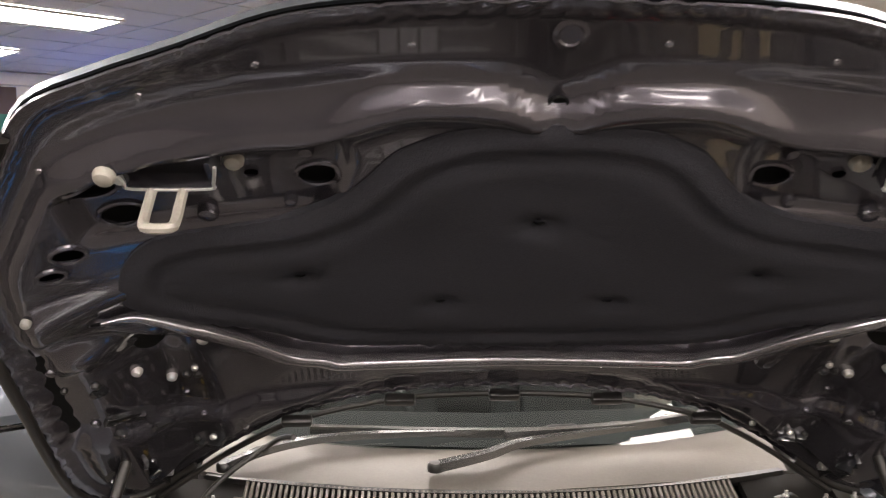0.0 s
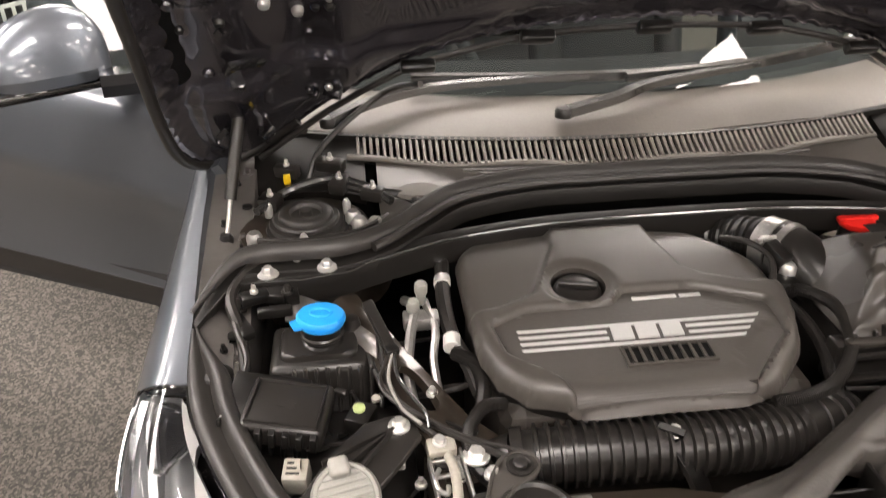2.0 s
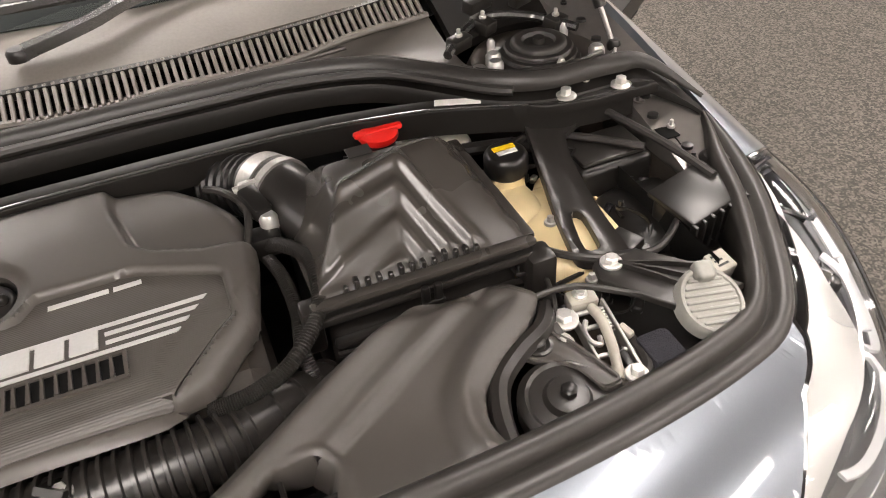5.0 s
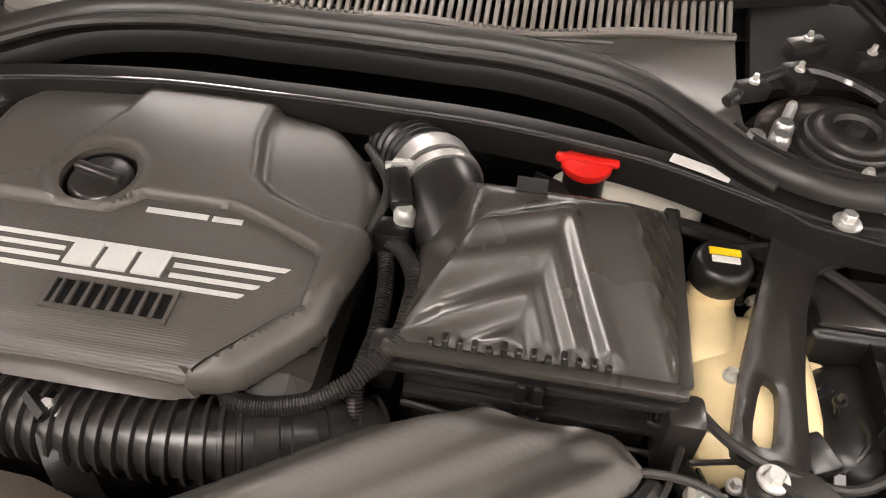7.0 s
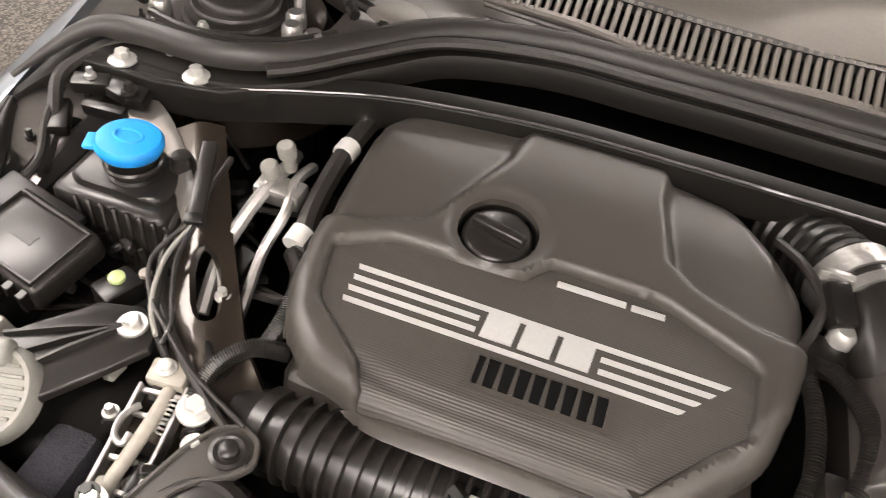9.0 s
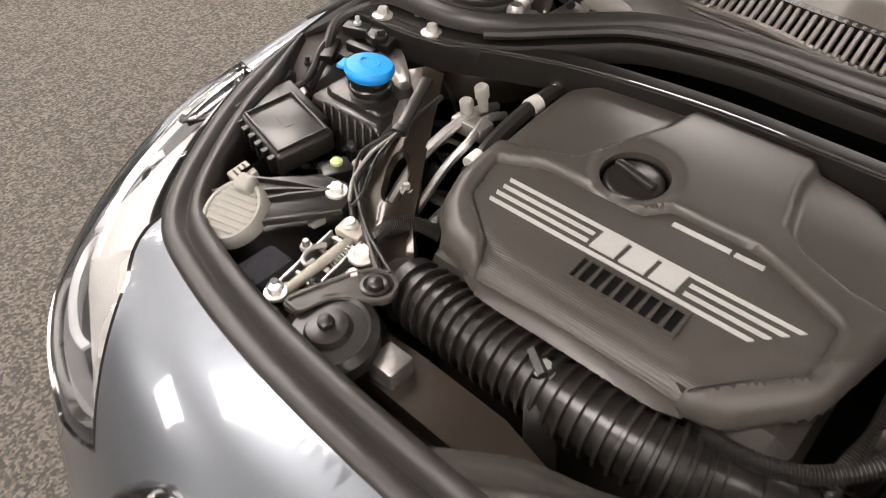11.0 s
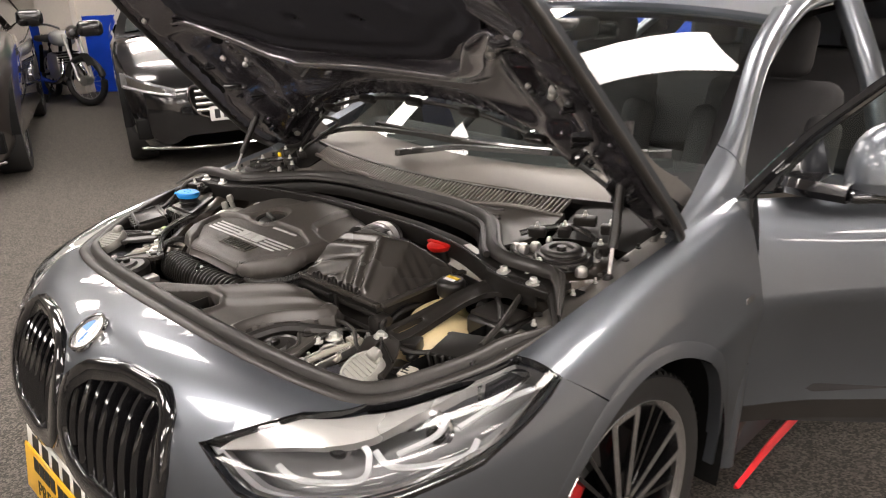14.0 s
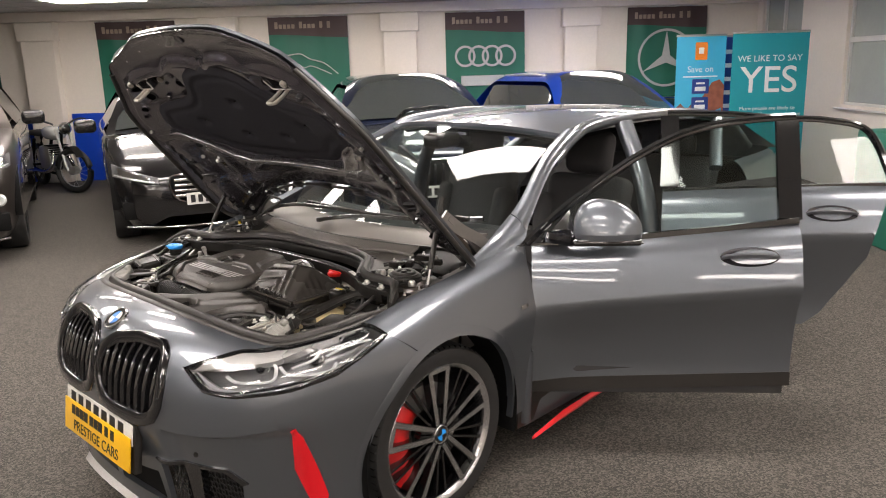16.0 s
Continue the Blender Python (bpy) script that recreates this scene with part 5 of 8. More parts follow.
pts, ins = edge_path(-5.75, 5.75, 155)
ribbon(pts, ins, [(.0, -.012), (.0, .002), (.006, .007), (.018, .009), (.024, .002), (.028, .001), (.032, .012), (.038, .018), (.046, .019), (.053, .014), (.056, .004), (.056, -.03)], RUBBER, "bonnet_seal", CAR, "black rubber seal round the front of the engine bay", 14)
ribbon(pts, ins, [(.055, -.02), (.058, -.10), (.075, -.28)], PLASTIC, "bay_front_wall", CAR)
for s in (1, -1):
    pts, ins = edge_path(s * 4.9, s * 8.4, 50)
    ribbon(pts, ins, [(0, -.004), (.004, -.010), (.040, -.014), (.046, -.022), (.075, -.024), (.080, -.05), (.084, -.36)], BAYPAINT, "inner_wing", CAR, "grey painted inner wing flange")
    for k in (5.4, 6.1, 6.7, 7.4):
        m = station(k)
        bolt(s * (m[2] - .06), m[3] + .02, m[4] - .025, .009, BAYPAINT, CAR)
    # Near-black pads on the flange, painting in the shade of pressed slots.
    for k in (5.75, 6.45):
        m = station(k)
        part("slot_shade", rbox(s * (m[2] - .06) - .012, s * (m[2] - .06) + .012, m[3] - .01, m[3] + .02, m[4] - .0235, m[4] - .0215, .0008), DARK, CAR)
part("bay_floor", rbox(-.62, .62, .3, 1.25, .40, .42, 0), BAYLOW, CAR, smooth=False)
# Firewall coloured near-black: the shade of the bay's voids painted in.
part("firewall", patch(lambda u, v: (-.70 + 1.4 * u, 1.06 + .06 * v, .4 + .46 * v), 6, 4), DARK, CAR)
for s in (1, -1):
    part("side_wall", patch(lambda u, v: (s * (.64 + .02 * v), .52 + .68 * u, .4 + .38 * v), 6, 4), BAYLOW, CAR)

# Rear seal on its carrier, symmetrical.
RS = [(.755, .70), (.70, .755), (.653, .779), (.55, .783), (.48, .818), (.42, .88), (.345, .948), (.22, .984), (.10, .988)]
rs = [(-x, y, .872) for x, y in RS] + [(0, .990, .872)] + [(x, y, .872) for x, y in RS[::-1]]
rs[0], rs[-1] = (-.752, .69, .835), (.752, .69, .835)
path = spline(rs, 8)
ends = np.clip(np.minimum(np.arange(len(path)), np.arange(len(path))[::-1]) / 14, .12, 1) ** .7 * .85
part("rear_bay_seal", sweep(path, scale=ends, section=[(.018, -.012), (.018, .0), (.010, .012), (0, .016), (-.010, .012), (-.014, .004), (-.022, .003), (-.028, -.004), (-.024, -.018)]), RUBBER, CAR, "black rubber seal in front of the scuttle")
part("seal_carrier", sweep(path + np.array((0, -.006, -.02)), [(.035, -.006), (.030, .004), (-.022, .006), (-.030, -.004), (-.030, -.05), (.035, -.03)], scale=ends), BRACE, CAR)
part("seal_bead", tube(np.array([p for p in path if abs(p[0]) < .50]) + np.array((0, -.028, -.004)), .0075, 8, 1), RUBBER, CAR)

# Strut-tower brace: a folded bar, front edge turned down.
BR = [(.665, .735), (.60, .738), (.55, .746), (.50, .768), (.45, .790), (.36, .822), (.20, .848), (.06, .852)]
br = [(-x, y, .850) for x, y in BR] + [(x, y, .850) for x, y in BR[::-1]]
part("strut_brace", sweep(spline(br, 6), [(.0, .0), (.003, -.003), (.004, -.041), (-.001, -.041), (-.002, -.004), (-.022, -.002), (-.022, .002)]), BRACE, CAR, "satin black strut-tower brace bar")
part("brace_edge", tube(spline([(x, y - .002, z + .001) for x, y, z in br], 6), .0018, 6, 1), WIPER, CAR)
for s in (1, -1):
    out = [(s * x, y) for x, y in ((.70, .725), (.70, .80), (.60, .83), (.50, .82), (.47, .79), (.53, .742), (.60, .728))]
    part("brace_plate", plate(out if s < 0 else out[::-1], .838, .8525, .003), BRACE, CAR)
    for x, y in ((.650, .745), (.566, .754)):
        b = part("bolt", lathe([(.0155, 0), (.0155, .002), (.011, .004), (0, .004)], 20, m=pose(s * x, y, .853)), ZINC, CAR, "zinc flange bolt")
        part("bolt_head", lathe([(.0082, .004), (.0082, .011), (.0065, .013), (0, .013)], 6, m=pose(s * x, y, .853)), ZINC, b)
    bolt(s * .61, .775, .853, .006, ZINC, CAR)
    # Strut tower and top mount.
    part("strut_tower", lathe([(.14, -.10), (.12, -.03), (.105, 0), (.095, .004), (.0, .004)], 32, m=pose(s * .605, .915, .835)), BROWNSTEEL, CAR)
    tm = part("strut_mount", lathe([(.088, 0), (.090, .006), (.088, .011), (.080, .012), (.078, .016), (.082, .019), (.080, .023), (.070, .024), (.069, .028), (.073, .031), (.070, .035), (.060, .036), (.059, .041), (.055, .046), (.046, .048), (.036, .046), (.032, .038), (.014, .038), (.013, .050), (0, .051)], 32, m=pose(s * .600, .90, .838) @ Matrix.Scale(.74, 4)), RUBBER, CAR, "black rubber strut top mount")
    for a in range(3):
        part("stud", lathe([(.007, 0), (.007, .02), (.004, .026), (0, .026)], 8, m=pose(s * .60 + .074 * math.cos(a * 2.1 + .5), .90 + .074 * math.sin(a * 2.1 + .5), .845)), ZINC, tm)
    for x, y, z in ((.525, .905, .845), (.515, .875, .848), (.49, .88, .842), (.68, .86, .84)):
        part("nut", lathe([(.013, 0), (.013, .014), (.009, .02), (0, .02)], 8, m=pose(s * x, y, z)), ALU, CAR)
    # Scuttle corner trim and hinge-side sheet metal.
    part("scuttle_corner", solid(patch(lambda u, v: (s * (.50 + .20 * u), .99 + .13 * v + .05 * u, .845 + .05 * v + .006 * math.sin(5 * u)), 8, 6), .02), BRACE, CAR)
    part("apron_sheet", solid(patch(lambda u, v: (s * (.70 + .05 * u), .95 + .35 * v, .80 + .08 * v + .02 * math.sin(9 * v) * u), 4, 10), .01), BAYPAINT, CAR)
    if s < 0:
        part("yellow_tag", rbox(*sorted((s * .628, s * .640)), 1.0, 1.008, .872, .890, .002), YELLOW, CAR)

# Scuttle panel, its grille of slats, and the upper lip under the screen.
def scut(u, v):
    x = -.48 + .96 * u
    y0 = float(np.interp(abs(x), [p[0] for p in RS[::-1]], [p[1] for p in RS[::-1]])) + .02
    y1 = 1.005 + .10 * (x / .6) ** 2
    return (x, y0 + (max(y1, y0 + .01) - y0) * v, .866 + .012 * v - .018 * math.sin(math.pi * v) * (abs(x) > .0))


part("scuttle_panel", solid(patch(scut, 48, 6), .01), COVER, CAR, "black plastic scuttle panel")
# Near-black trough, painting in the shade between the slats.
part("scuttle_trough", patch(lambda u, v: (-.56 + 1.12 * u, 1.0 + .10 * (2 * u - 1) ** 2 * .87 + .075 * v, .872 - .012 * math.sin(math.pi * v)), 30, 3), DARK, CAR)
part("scuttle_lip", solid(patch(lambda u, v: (lambda x: (x, 1.052 + .10 * (x / .6) ** 2 + (1.20 + .13 * (x / .6) ** 2 - 1.052 - .10 * (x / .6) ** 2) * v, .905 + .03 * v + .012 * math.sin(math.pi * v) + .006 * math.sin(7 * x) * (1 - v)))(-.62 + 1.24 * u), 40, 6), .012), SCUTTLE, CAR, "pale dusty plastic scuttle lip below the screen")
part("scuttle_edge", sweep([(x, 1.050 + .10 * (x / .6) ** 2, .903) for x in np.linspace(-.60, .60, 41)], [(-.008, -.006), (.008, -.006), (.008, .005), (-.008, .005)]), PLASTIC, CAR)
slat = None
for i in range(84):
    x = -.51 + .98 * i / 83
    y = 1.003 + .10 * (x / .6) ** 2
    if slat is None:
        slat = part("slat", rbox(-.0032, .0032, -.006, .054, -.004, .005, .0015, 1, m=pose(0, 0, 0, 24)), SLATGREY, CAR)
        slat.matrix_basis = pose(x, y, .884)
    else:
        o = slat.copy()
        scene.collection.objects.link(o)
        o.matrix_basis = pose(x, y, .884)
part("grille_ledge", sweep([(x, 1.001 + .10 * (x / .6) ** 2, .880 + .004 * math.sin(22 * x)) for x in np.linspace(-.53, .48, 60)], circle(.006, 8)), SLATGREY, CAR)
part("scuttle_button", lathe([(.040, 0), (.036, .006), (.020, .010), (0, .010)], 24, m=pose(-.413, 1.02 - .07, .868) @ Matrix.Diagonal((1, .7, 1, 1))), SCUTTLE, CAR)
part("scuttle_rib", tube([(-.56, 1.0, .875), (-.50, .96, .872), (-.44, .945, .868), (-.40, .90, .862)], .008, 8, 6), PLASTIC, CAR)

# Wipers.
def wiper(pivot, arm, blade, name="wiper"):
    w = part(name, sweep(spline([pivot] + arm, 6), [(-.008, -.003), (.008, -.003), (.006, .005), (-.006, .005)], scale=np.linspace(2.0, 1.1, 6 * len(arm) + 1)), WIPER, CAR, "black windscreen wiper")
    part("wiper_cap", lathe([(.017, -.006), (.017, .006), (.013, .011), (.006, .012), (0, .012)], 16, m=Matrix.Translation(pivot)), PLASTIC, w)
    part("wiper_blade", sweep(spline(blade, 6), [(-.009, -.009), (.009, -.009), (.006, .007), (-.004, .009)]), WIPER, w)
    mid = blade[len(blade) // 2]
    part("blade_joint", rbox(-.035, .035, -.012, .012, -.006, .012, .005, m=Matrix.Translation(mid) @ pose(0, 0, 0, 0, 0, 8)), PLASTIC, w)


wiper((-.13, 1.095, .940), [(-.03, 1.11, .958), (.05, 1.15, .968), (.20, 1.205, .968), (.31, 1.235, .970)], [(.02, 1.20, .968), (.30, 1.240, .972), (.52, 1.30, .985), (.60, 1.335, .99)])
wiper((-.56, 1.13, .930), [(-.48, 1.15, .957), (-.36, 1.185, .968), (-.18, 1.21, .968), (-.05, 1.222, .966)], [(-.40, 1.235, .972), (-.05, 1.222, .966), (.15, 1.235, .964), (.29, 1.255, .968)])

# ---- engine cover ----
COVER_RIM = [(-.372, .69), (-.370, .580), (-.352, .527), (-.318, .492), (-.262, .476), (-.15, .474), (-.03, .476), (.012, .488), (.075, .556), (.097, .66), (.093, .735), (.064, .785), (.020, .838), (-.06, .858), (-.235, .858), (-.345, .842), (-.372, .80)]
INSET = [(-.333, .560), (-.344, .616), (-.296, .641), (-.168, .644), (-.146, .669), (-.045, .668), (.050, .629), (.050, .568), (.028, .548), (-.027, .488), (-.030, .4765), (-.262, .4765), (-.263, .488), (-.274, .512)]
LOW_LEFT = np.array([(-.42, .638), (-.33, .646), (-.268, .674), (-.243, .728), (-.215, .79), (-.20, .95), (-.42, .95)])
LOW_RIGHT = np.array([(-.068, .95), (-.064, .79), (-.046, .712), (-.02, .690), (.038, .668), (.15, .655), (.15, .95)])
LOW_FRONT = np.array([(-.32, .535), (-.275, .521), (-.232, .507), (-.042, .511), (-.028, .546), (.008, .580), (.08, .60), (.08, .42), (-.32, .42)])


def rim_gap(p, poly):
    """Distance from a point to a closed outline."""
    a = np.asarray(poly)
    d = np.roll(a, -1, axis=0) - a
    t = np.clip(((p - a) * d).sum(1) / (d * d).sum(1), 0, 1)
    return np.hypot(*(a + d * t[:, None] - p).T).min()


cover_rim, inset_rim = rounded(COVER_RIM, .22, 4), rounded(INSET, .10, 3)
CAP_HOLE = [(-.206 + .040 * math.cos(a), .691 + .040 * math.sin(a)) for a in np.linspace(0, 2 * math.pi, 30, endpoint=False)]


def cover_z(x, y):
    return .8245 + .085 * (y - .56) - .22 * max(0, y - .74) ** 2 * 4


def within(p, poly, wide):
    """0 outside a region, rising to 1 over the given width inside it."""
    return ease(rim_gap(p, poly) / wide) if inside(np.array([p]), poly)[0] else 0.0


def edge_roll(p, r=.022, drop=.022):
    g = min(rim_gap(p, cover_rim) / r, 1)
    return drop * (1 - math.sqrt(max(0, 1 - (1 - g) ** 2)))


def cover_fn(x, y):
    p = np.array((x, y))
    z = cover_z(x, y) + .004 - edge_roll(p)
    z -= .0085 * ease(1 - rim_gap(p, inset_rim) / .006)
    z -= .006 * ease((.056 - math.hypot(x + .206, y - .691)) / .012)
    z -= .013 * within(p, LOW_LEFT, .014) + .015 * within(p, LOW_RIGHT, .015)
    # A bright facet cut off the front corner.
    far = ((y - .508) * .065 - (x + .022) * .060) / .0885
    z -= (.003 * ease(-far / .004) + .42 * max(0, -far)) if x > -.027 and y < .60 else 0
    return np.array((x, y, z))


def ribbed_fn(x, y):
    p = np.array((x, y))
    roll = edge_roll(p, .022, .022) if y < .53 else 0
    return np.array((x, y, cover_z(x, y) - .006 - roll - .003 * within(p, LOW_FRONT, .004)))


EC = part("engine_cover", skin_panel(cover_rim, [inset_rim, CAP_HOLE], step=(.0048, .0048), depth=.012, sides=(1,), fn=cover_fn), COVER, CAR, "black plastic engine cover with silver stripes", sharp=50)
part("ribbed_panel", skin_panel(inset_rim, step=(.006, .006), depth=.010, sides=(1,), fn=ribbed_fn), RIBBED, EC, "finely ribbed recessed panel")
part("cover_skirt", plate([(x * .97 - .004, .67 + (y - .67) * .93) for x, y in cover_rim], .765, .788, 0), PLASTIC, EC, smooth=False)


def on_cover(x, y, h=.0):
    return (x, y, cover_z(x, y) - .006 + h)


def cover_strip(pts, mat, name, h=.0006):
    """A thin printed shape on the cover, from its outline."""
    bm = bmesh.new()
    top = [bm.verts.new(on_cover(x, y, h + .0006)) for x, y in pts]
    low = [bm.verts.new(on_cover(x, y, -.001)) for x, y in pts]
    bm.faces.new(top)
    for i in range(len(pts)):
        bm.faces.new((top[i], low[i], low[(i + 1) % len(pts)], top[(i + 1) % len(pts)]))
    return part(name, bm, mat, EC, smooth=False)


for i in range(4):
    y0 = .5635 + .0123 * i
    y1 = y0 + .0052
    e0, e1 = -.010 + .0115 * i, -.010 + .0115 * (i + .45)
    if i in (0, 3):
        cover_strip([(-.312, y0), (e0, y0), (e1, y1), (-.314, y1)], SILVER, "stripe")
    else:
        cover_strip([(-.312, y0), (-.193, y0), (-.193, y1), (-.314, y1)], SILVER, "stripe")
        cover_strip([(-.082, y0), (e0, y0), (e1, y1), (-.082, y1)], SILVER, "stripe")
for i in range(3):
    x0 = -.188 + .0345 * i
    cover_strip([(x0, .5735), (x0 + .029, .5735), (x0 + .031, .6025), (x0 + .002, .6025)], SILVER, "logo_block", .0016)
for x0, x1 in ((-.137, -.072), (-.067, -.036)):
    cover_strip([(x0, .6510), (x1, .6515), (x1, .6580), (x0, .6575)], SILVER, "text_bar")
# Vent with fins; a near-black patch paints in the shade between them.
cover_strip([(-.182, .525), (-.066, .525), (-.066, .557), (-.182, .557)], DARK, "vent_shade", .0002)
for x0, x1, y0, y1 in ((-.185, -.063, .522, .5265), (-.185, -.063, .5555, .560), (-.185, -.181, .5265, .5555), (-.067, -.063, .5265, .5555)):
    cover_strip([(x0, y0), (x1, y0), (x1, y1), (x0, y1)], COVER, "vent_rim", .0028)
for i in range(8):
    x = -.1755 + .0135 * i
    cover_strip([(x, .5268), (x + .0045, .5268), (x + .0035, .5553), (x + .001, .5553)], COVER, "fin", .0038)
OC = part("oil_cap", lathe([(.035, -.024), (.035, -.012), (.033, -.009), (.029, -.007), (.0, -.007)], 36, m=pose(-.206, .691, .836, 4)), SATIN, CAR, "black oil filler cap")
part("grip", rbox(-.029, .029, -.006, .006, -.010, .002, .004, 3, m=pose(-.206, .691, .838, 4, 0, -14)), SATIN, OC)
part("cap_ring", lathe([(.036, -.03), (.0395, -.03), (.0405, -.012), (.0395, -.010), (.0375, -.03)], 36, m=pose(-.206, .691, .836, 4)), PLASTIC, OC)
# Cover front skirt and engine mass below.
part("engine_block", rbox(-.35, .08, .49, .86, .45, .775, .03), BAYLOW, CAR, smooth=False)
# ---- ribbed intake pipe ----
pp = spline([(-.342, .468, .728), (-.30, .463, .735), (-.22, .457, .739), (-.12, .454, .740), (-.02, .459, .738), (.06, .482, .728), (.13, .518, .70)], 40)
run = np.r_[0, np.cumsum(np.linalg.norm(np.diff(pp, axis=0), axis=1))]
pp = np.array([[np.interp(q, run, pp[:, c]) for c in range(3)] for q in np.arange(0, run[-1], .0012)])
sc = np.array([1.0 if i < 20 else (1.19 if i % 12 < 4 else 1.0) if i < 300 else (1.12 if i % 24 < 16 else 1.02) for i in range(len(pp))])
part("intake_pipe", sweep(pp, circle(.0345, 24), scale=sc), SATIN, CAR, "ribbed black charge-air pipe", sharp=30)
part("pipe_collar", sweep(pp[:14], circle(.040, 24)), SATIN, CAR)
part("pipe_bracket", sweep(spline([(-.155, .44, .785), (-.147, .446, .768), (-.13, .42, .74), (-.11, .40, .69)], 5), [(-.016, -.004), (.016, -.004), (.016, .004), (-.016, .004)]), PLASTIC, CAR)
bolt(-.147, .446, .770, .012, ZINC, CAR)
part("pipe_end", tube([(-.338, .468, .728), (-.365, .474, .715), (-.385, .490, .690), (-.395, .515, .655)], .034, 20, 6), SATIN, CAR)

# ---- air box ----
LIDP = material("filter_lid_plastic", (0.040, 0.036, 0.032), 0.27, 0, 0, 900, 0.15, 0.02, 7, 0.15)
AB = part("air_box", rbox(.142, .398, .560, .775, .58, .795, .02), SATIN, CAR, "black air filter box with a ribbed lid")


def soft_min(vals, k=.004):
    m = min(vals)
    return m - k * math.log(sum(math.exp((m - v) / k) for v in vals))


def lid_z(x, y):
    """The filter lid: a plateau with a ribbed slope to the front and another to the side."""
    back = .062 + .44 * max(0, x - .18)
    top = .887 - .05 * max(0, y - .70)
    front = .803 + .082 * (y - .553) / back
    side = .803 + 1.45 * (.402 - x)
    left = .803 + 1.5 * (x - .138) - .1 * max(0, y - .65)
    rear = .803 + .9 * (.792 - y)
    z = soft_min((top, front, side, left, rear))
    t = min(max((y - .556) / back, 0), 1.25)
    a = (x - .285) * .386 - (y - .672) * .923
    b = (.285 - x) * .888 + (.672 - y) * .459
    m = soft_min((a, b), .003)
    on = ease((left - front + .010) / .014) * ease(t / .10)
    z += .0075 * ((.5 + .5 * math.cos(2 * math.pi * m / .028)) if m > 0 else math.exp(-(m / .008) ** 2)) * on * ease((side - z + .002) / .006)
    on = ease((front - side + .004) / .010) * ease((rear - side) / .010) * ease((top - side) / .010)
    z += .0032 * (.5 + .5 * math.cos(2 * math.pi * (y - .58) / .026)) * on
    return z


part("lid", solid(patch(lambda u, v: (.138 + .264 * u, .553 + .237 * v, lid_z(.138 + .264 * u, .553 + .237 * v)), 150, 110), .003), LIDP, AB, "lid with moulded ribs")
part("lid_flange", rbox(.130, .410, .540, .556, .797, .808, .004), LIDP, AB)
part("lid_flange", rbox(.398, .416, .5565, .800, .794, .804, .004), LIDP, AB)
part("seam", rbox(.134, .406, .544, .5595, .786, .7965, .002), PLASTIC, AB)
part("front_flange", rbox(.132, .408, .541, .5595, .774, .7855, .004), SATIN, AB)
part("front_step", rbox(.150, .400, .546, .5605, .728, .738, .004), SATIN, AB)
part("front_lip", sweep([(.150, .546, .722), (.20, .540, .722), (.24, .538, .714), (.40, .540, .712)], circle(.004, 8)), SATIN, AB)
for i in range(13):
    x = .175 + .0135 * i
    part("rib_stop", rbox(x - .0028, x + .0028, .552, .5585 + .004 * (i % 2), .806, .815 + .005 * (i * 7 % 4) / 3, .0012, 1), SATIN, AB)
for x in (.262, .278):
    part("clip", rbox(x - .005, x + .005, .531, .5405, .722, .795, .003), PLASTIC, AB)
part("clip_bar", rbox(.255, .285, .530, .5345, .745, .752, .002), PLASTIC, AB)
part("clip_bar", rbox(.255, .285, .530, .5345, .766, .773, .002), PLASTIC, AB)
part("side_latch", rbox(.118, .1415, .545, .575, .735, .800, .006), SATIN, AB)
part("corner_foot", rbox(.395, .432, .525, .565, .70, .785, .008), SATIN, AB)
part("lid_print", rbox(.232, .262, .690, .712, -.0005, .001, 0, m=pose(0, 0, .889)), SATIN, AB, smooth=False)

# ---- air duct to the nose ----
DUCT = [(-.215, .292), (-.165, .330), (-.11, .366), (-.025, .386), (.07, .44), (.14, .485), (.26, .500), (.345, .497), (.372, .465), (.345, .435), (.295, .405), (.262, .375), (.252, .340), (.262, .292)]
SLOT = [(-.050, .299), (.0, .335), (.045, .366), (.085, .371), (.100, .356), (.094, .305), (.088, .297)]
DUCT, SLOT = rounded(DUCT, .2, 3), rounded(SLOT, .18, 3)


RIGHT_EDGE = np.array([(.345, .497), (.372, .465), (.345, .435), (.295, .405), (.262, .375), (.252, .340), (.262, .292)])


right_rail = spline(RIGHT_EDGE, 12)


def duct_fn(x, y):
    p = np.array((x, y))
    gap = rim_gap(p, DUCT)
    z = .790 + .018 * ease((y - .36) / .12) - .012 * (1 - ease(gap / .020)) * ease((y - .294) / .02)
    # A ridge runs from the slot back to the filter box, with a fall to its outer side and a dip beyond.
    side = ((y - .318) * .29 - (x + .06) * .175) / .339
    z += .013 * math.exp(-((side - .002) / .011) ** 2) - .024 * ease((side - .004) / .045)
    crease = ((y - .366) * .175 - (x - .088) * .104) / .2036
    z -= .011 * ease((-crease + .004) / .013) * ease((x - .06) / .06)
    rail_gap = np.hypot(*(right_rail - p).T).min() if x > .18 else 1
    z += .014 * ease((.046 - rail_gap) / .026)
    z += .0045 * math.exp(-((rim_gap(p, SLOT) - .007) / .0045) ** 2)
    return np.array((x, y, z))


DU = part("air_duct", skin_panel(DUCT, [SLOT], step=(.0042, .0042), depth=.05, sides=(1,), fn=duct_fn), DUCTP, CAR, "matt black plastic air intake duct", sharp=75)
# Near-black slab below the slot stands in for shade inside the duct.
part("duct_inside_shade", rbox(-.08, .13, .295, .385, .70, .715, .005), DARK, DU)
part("duct_vane", rbox(.045, .05, .30, .36, .72, .785, .001), PLASTIC, DU)
part("duct_vane", rbox(-.03, .10, .335, .339, .72, .768, .001), PLASTIC, DU)
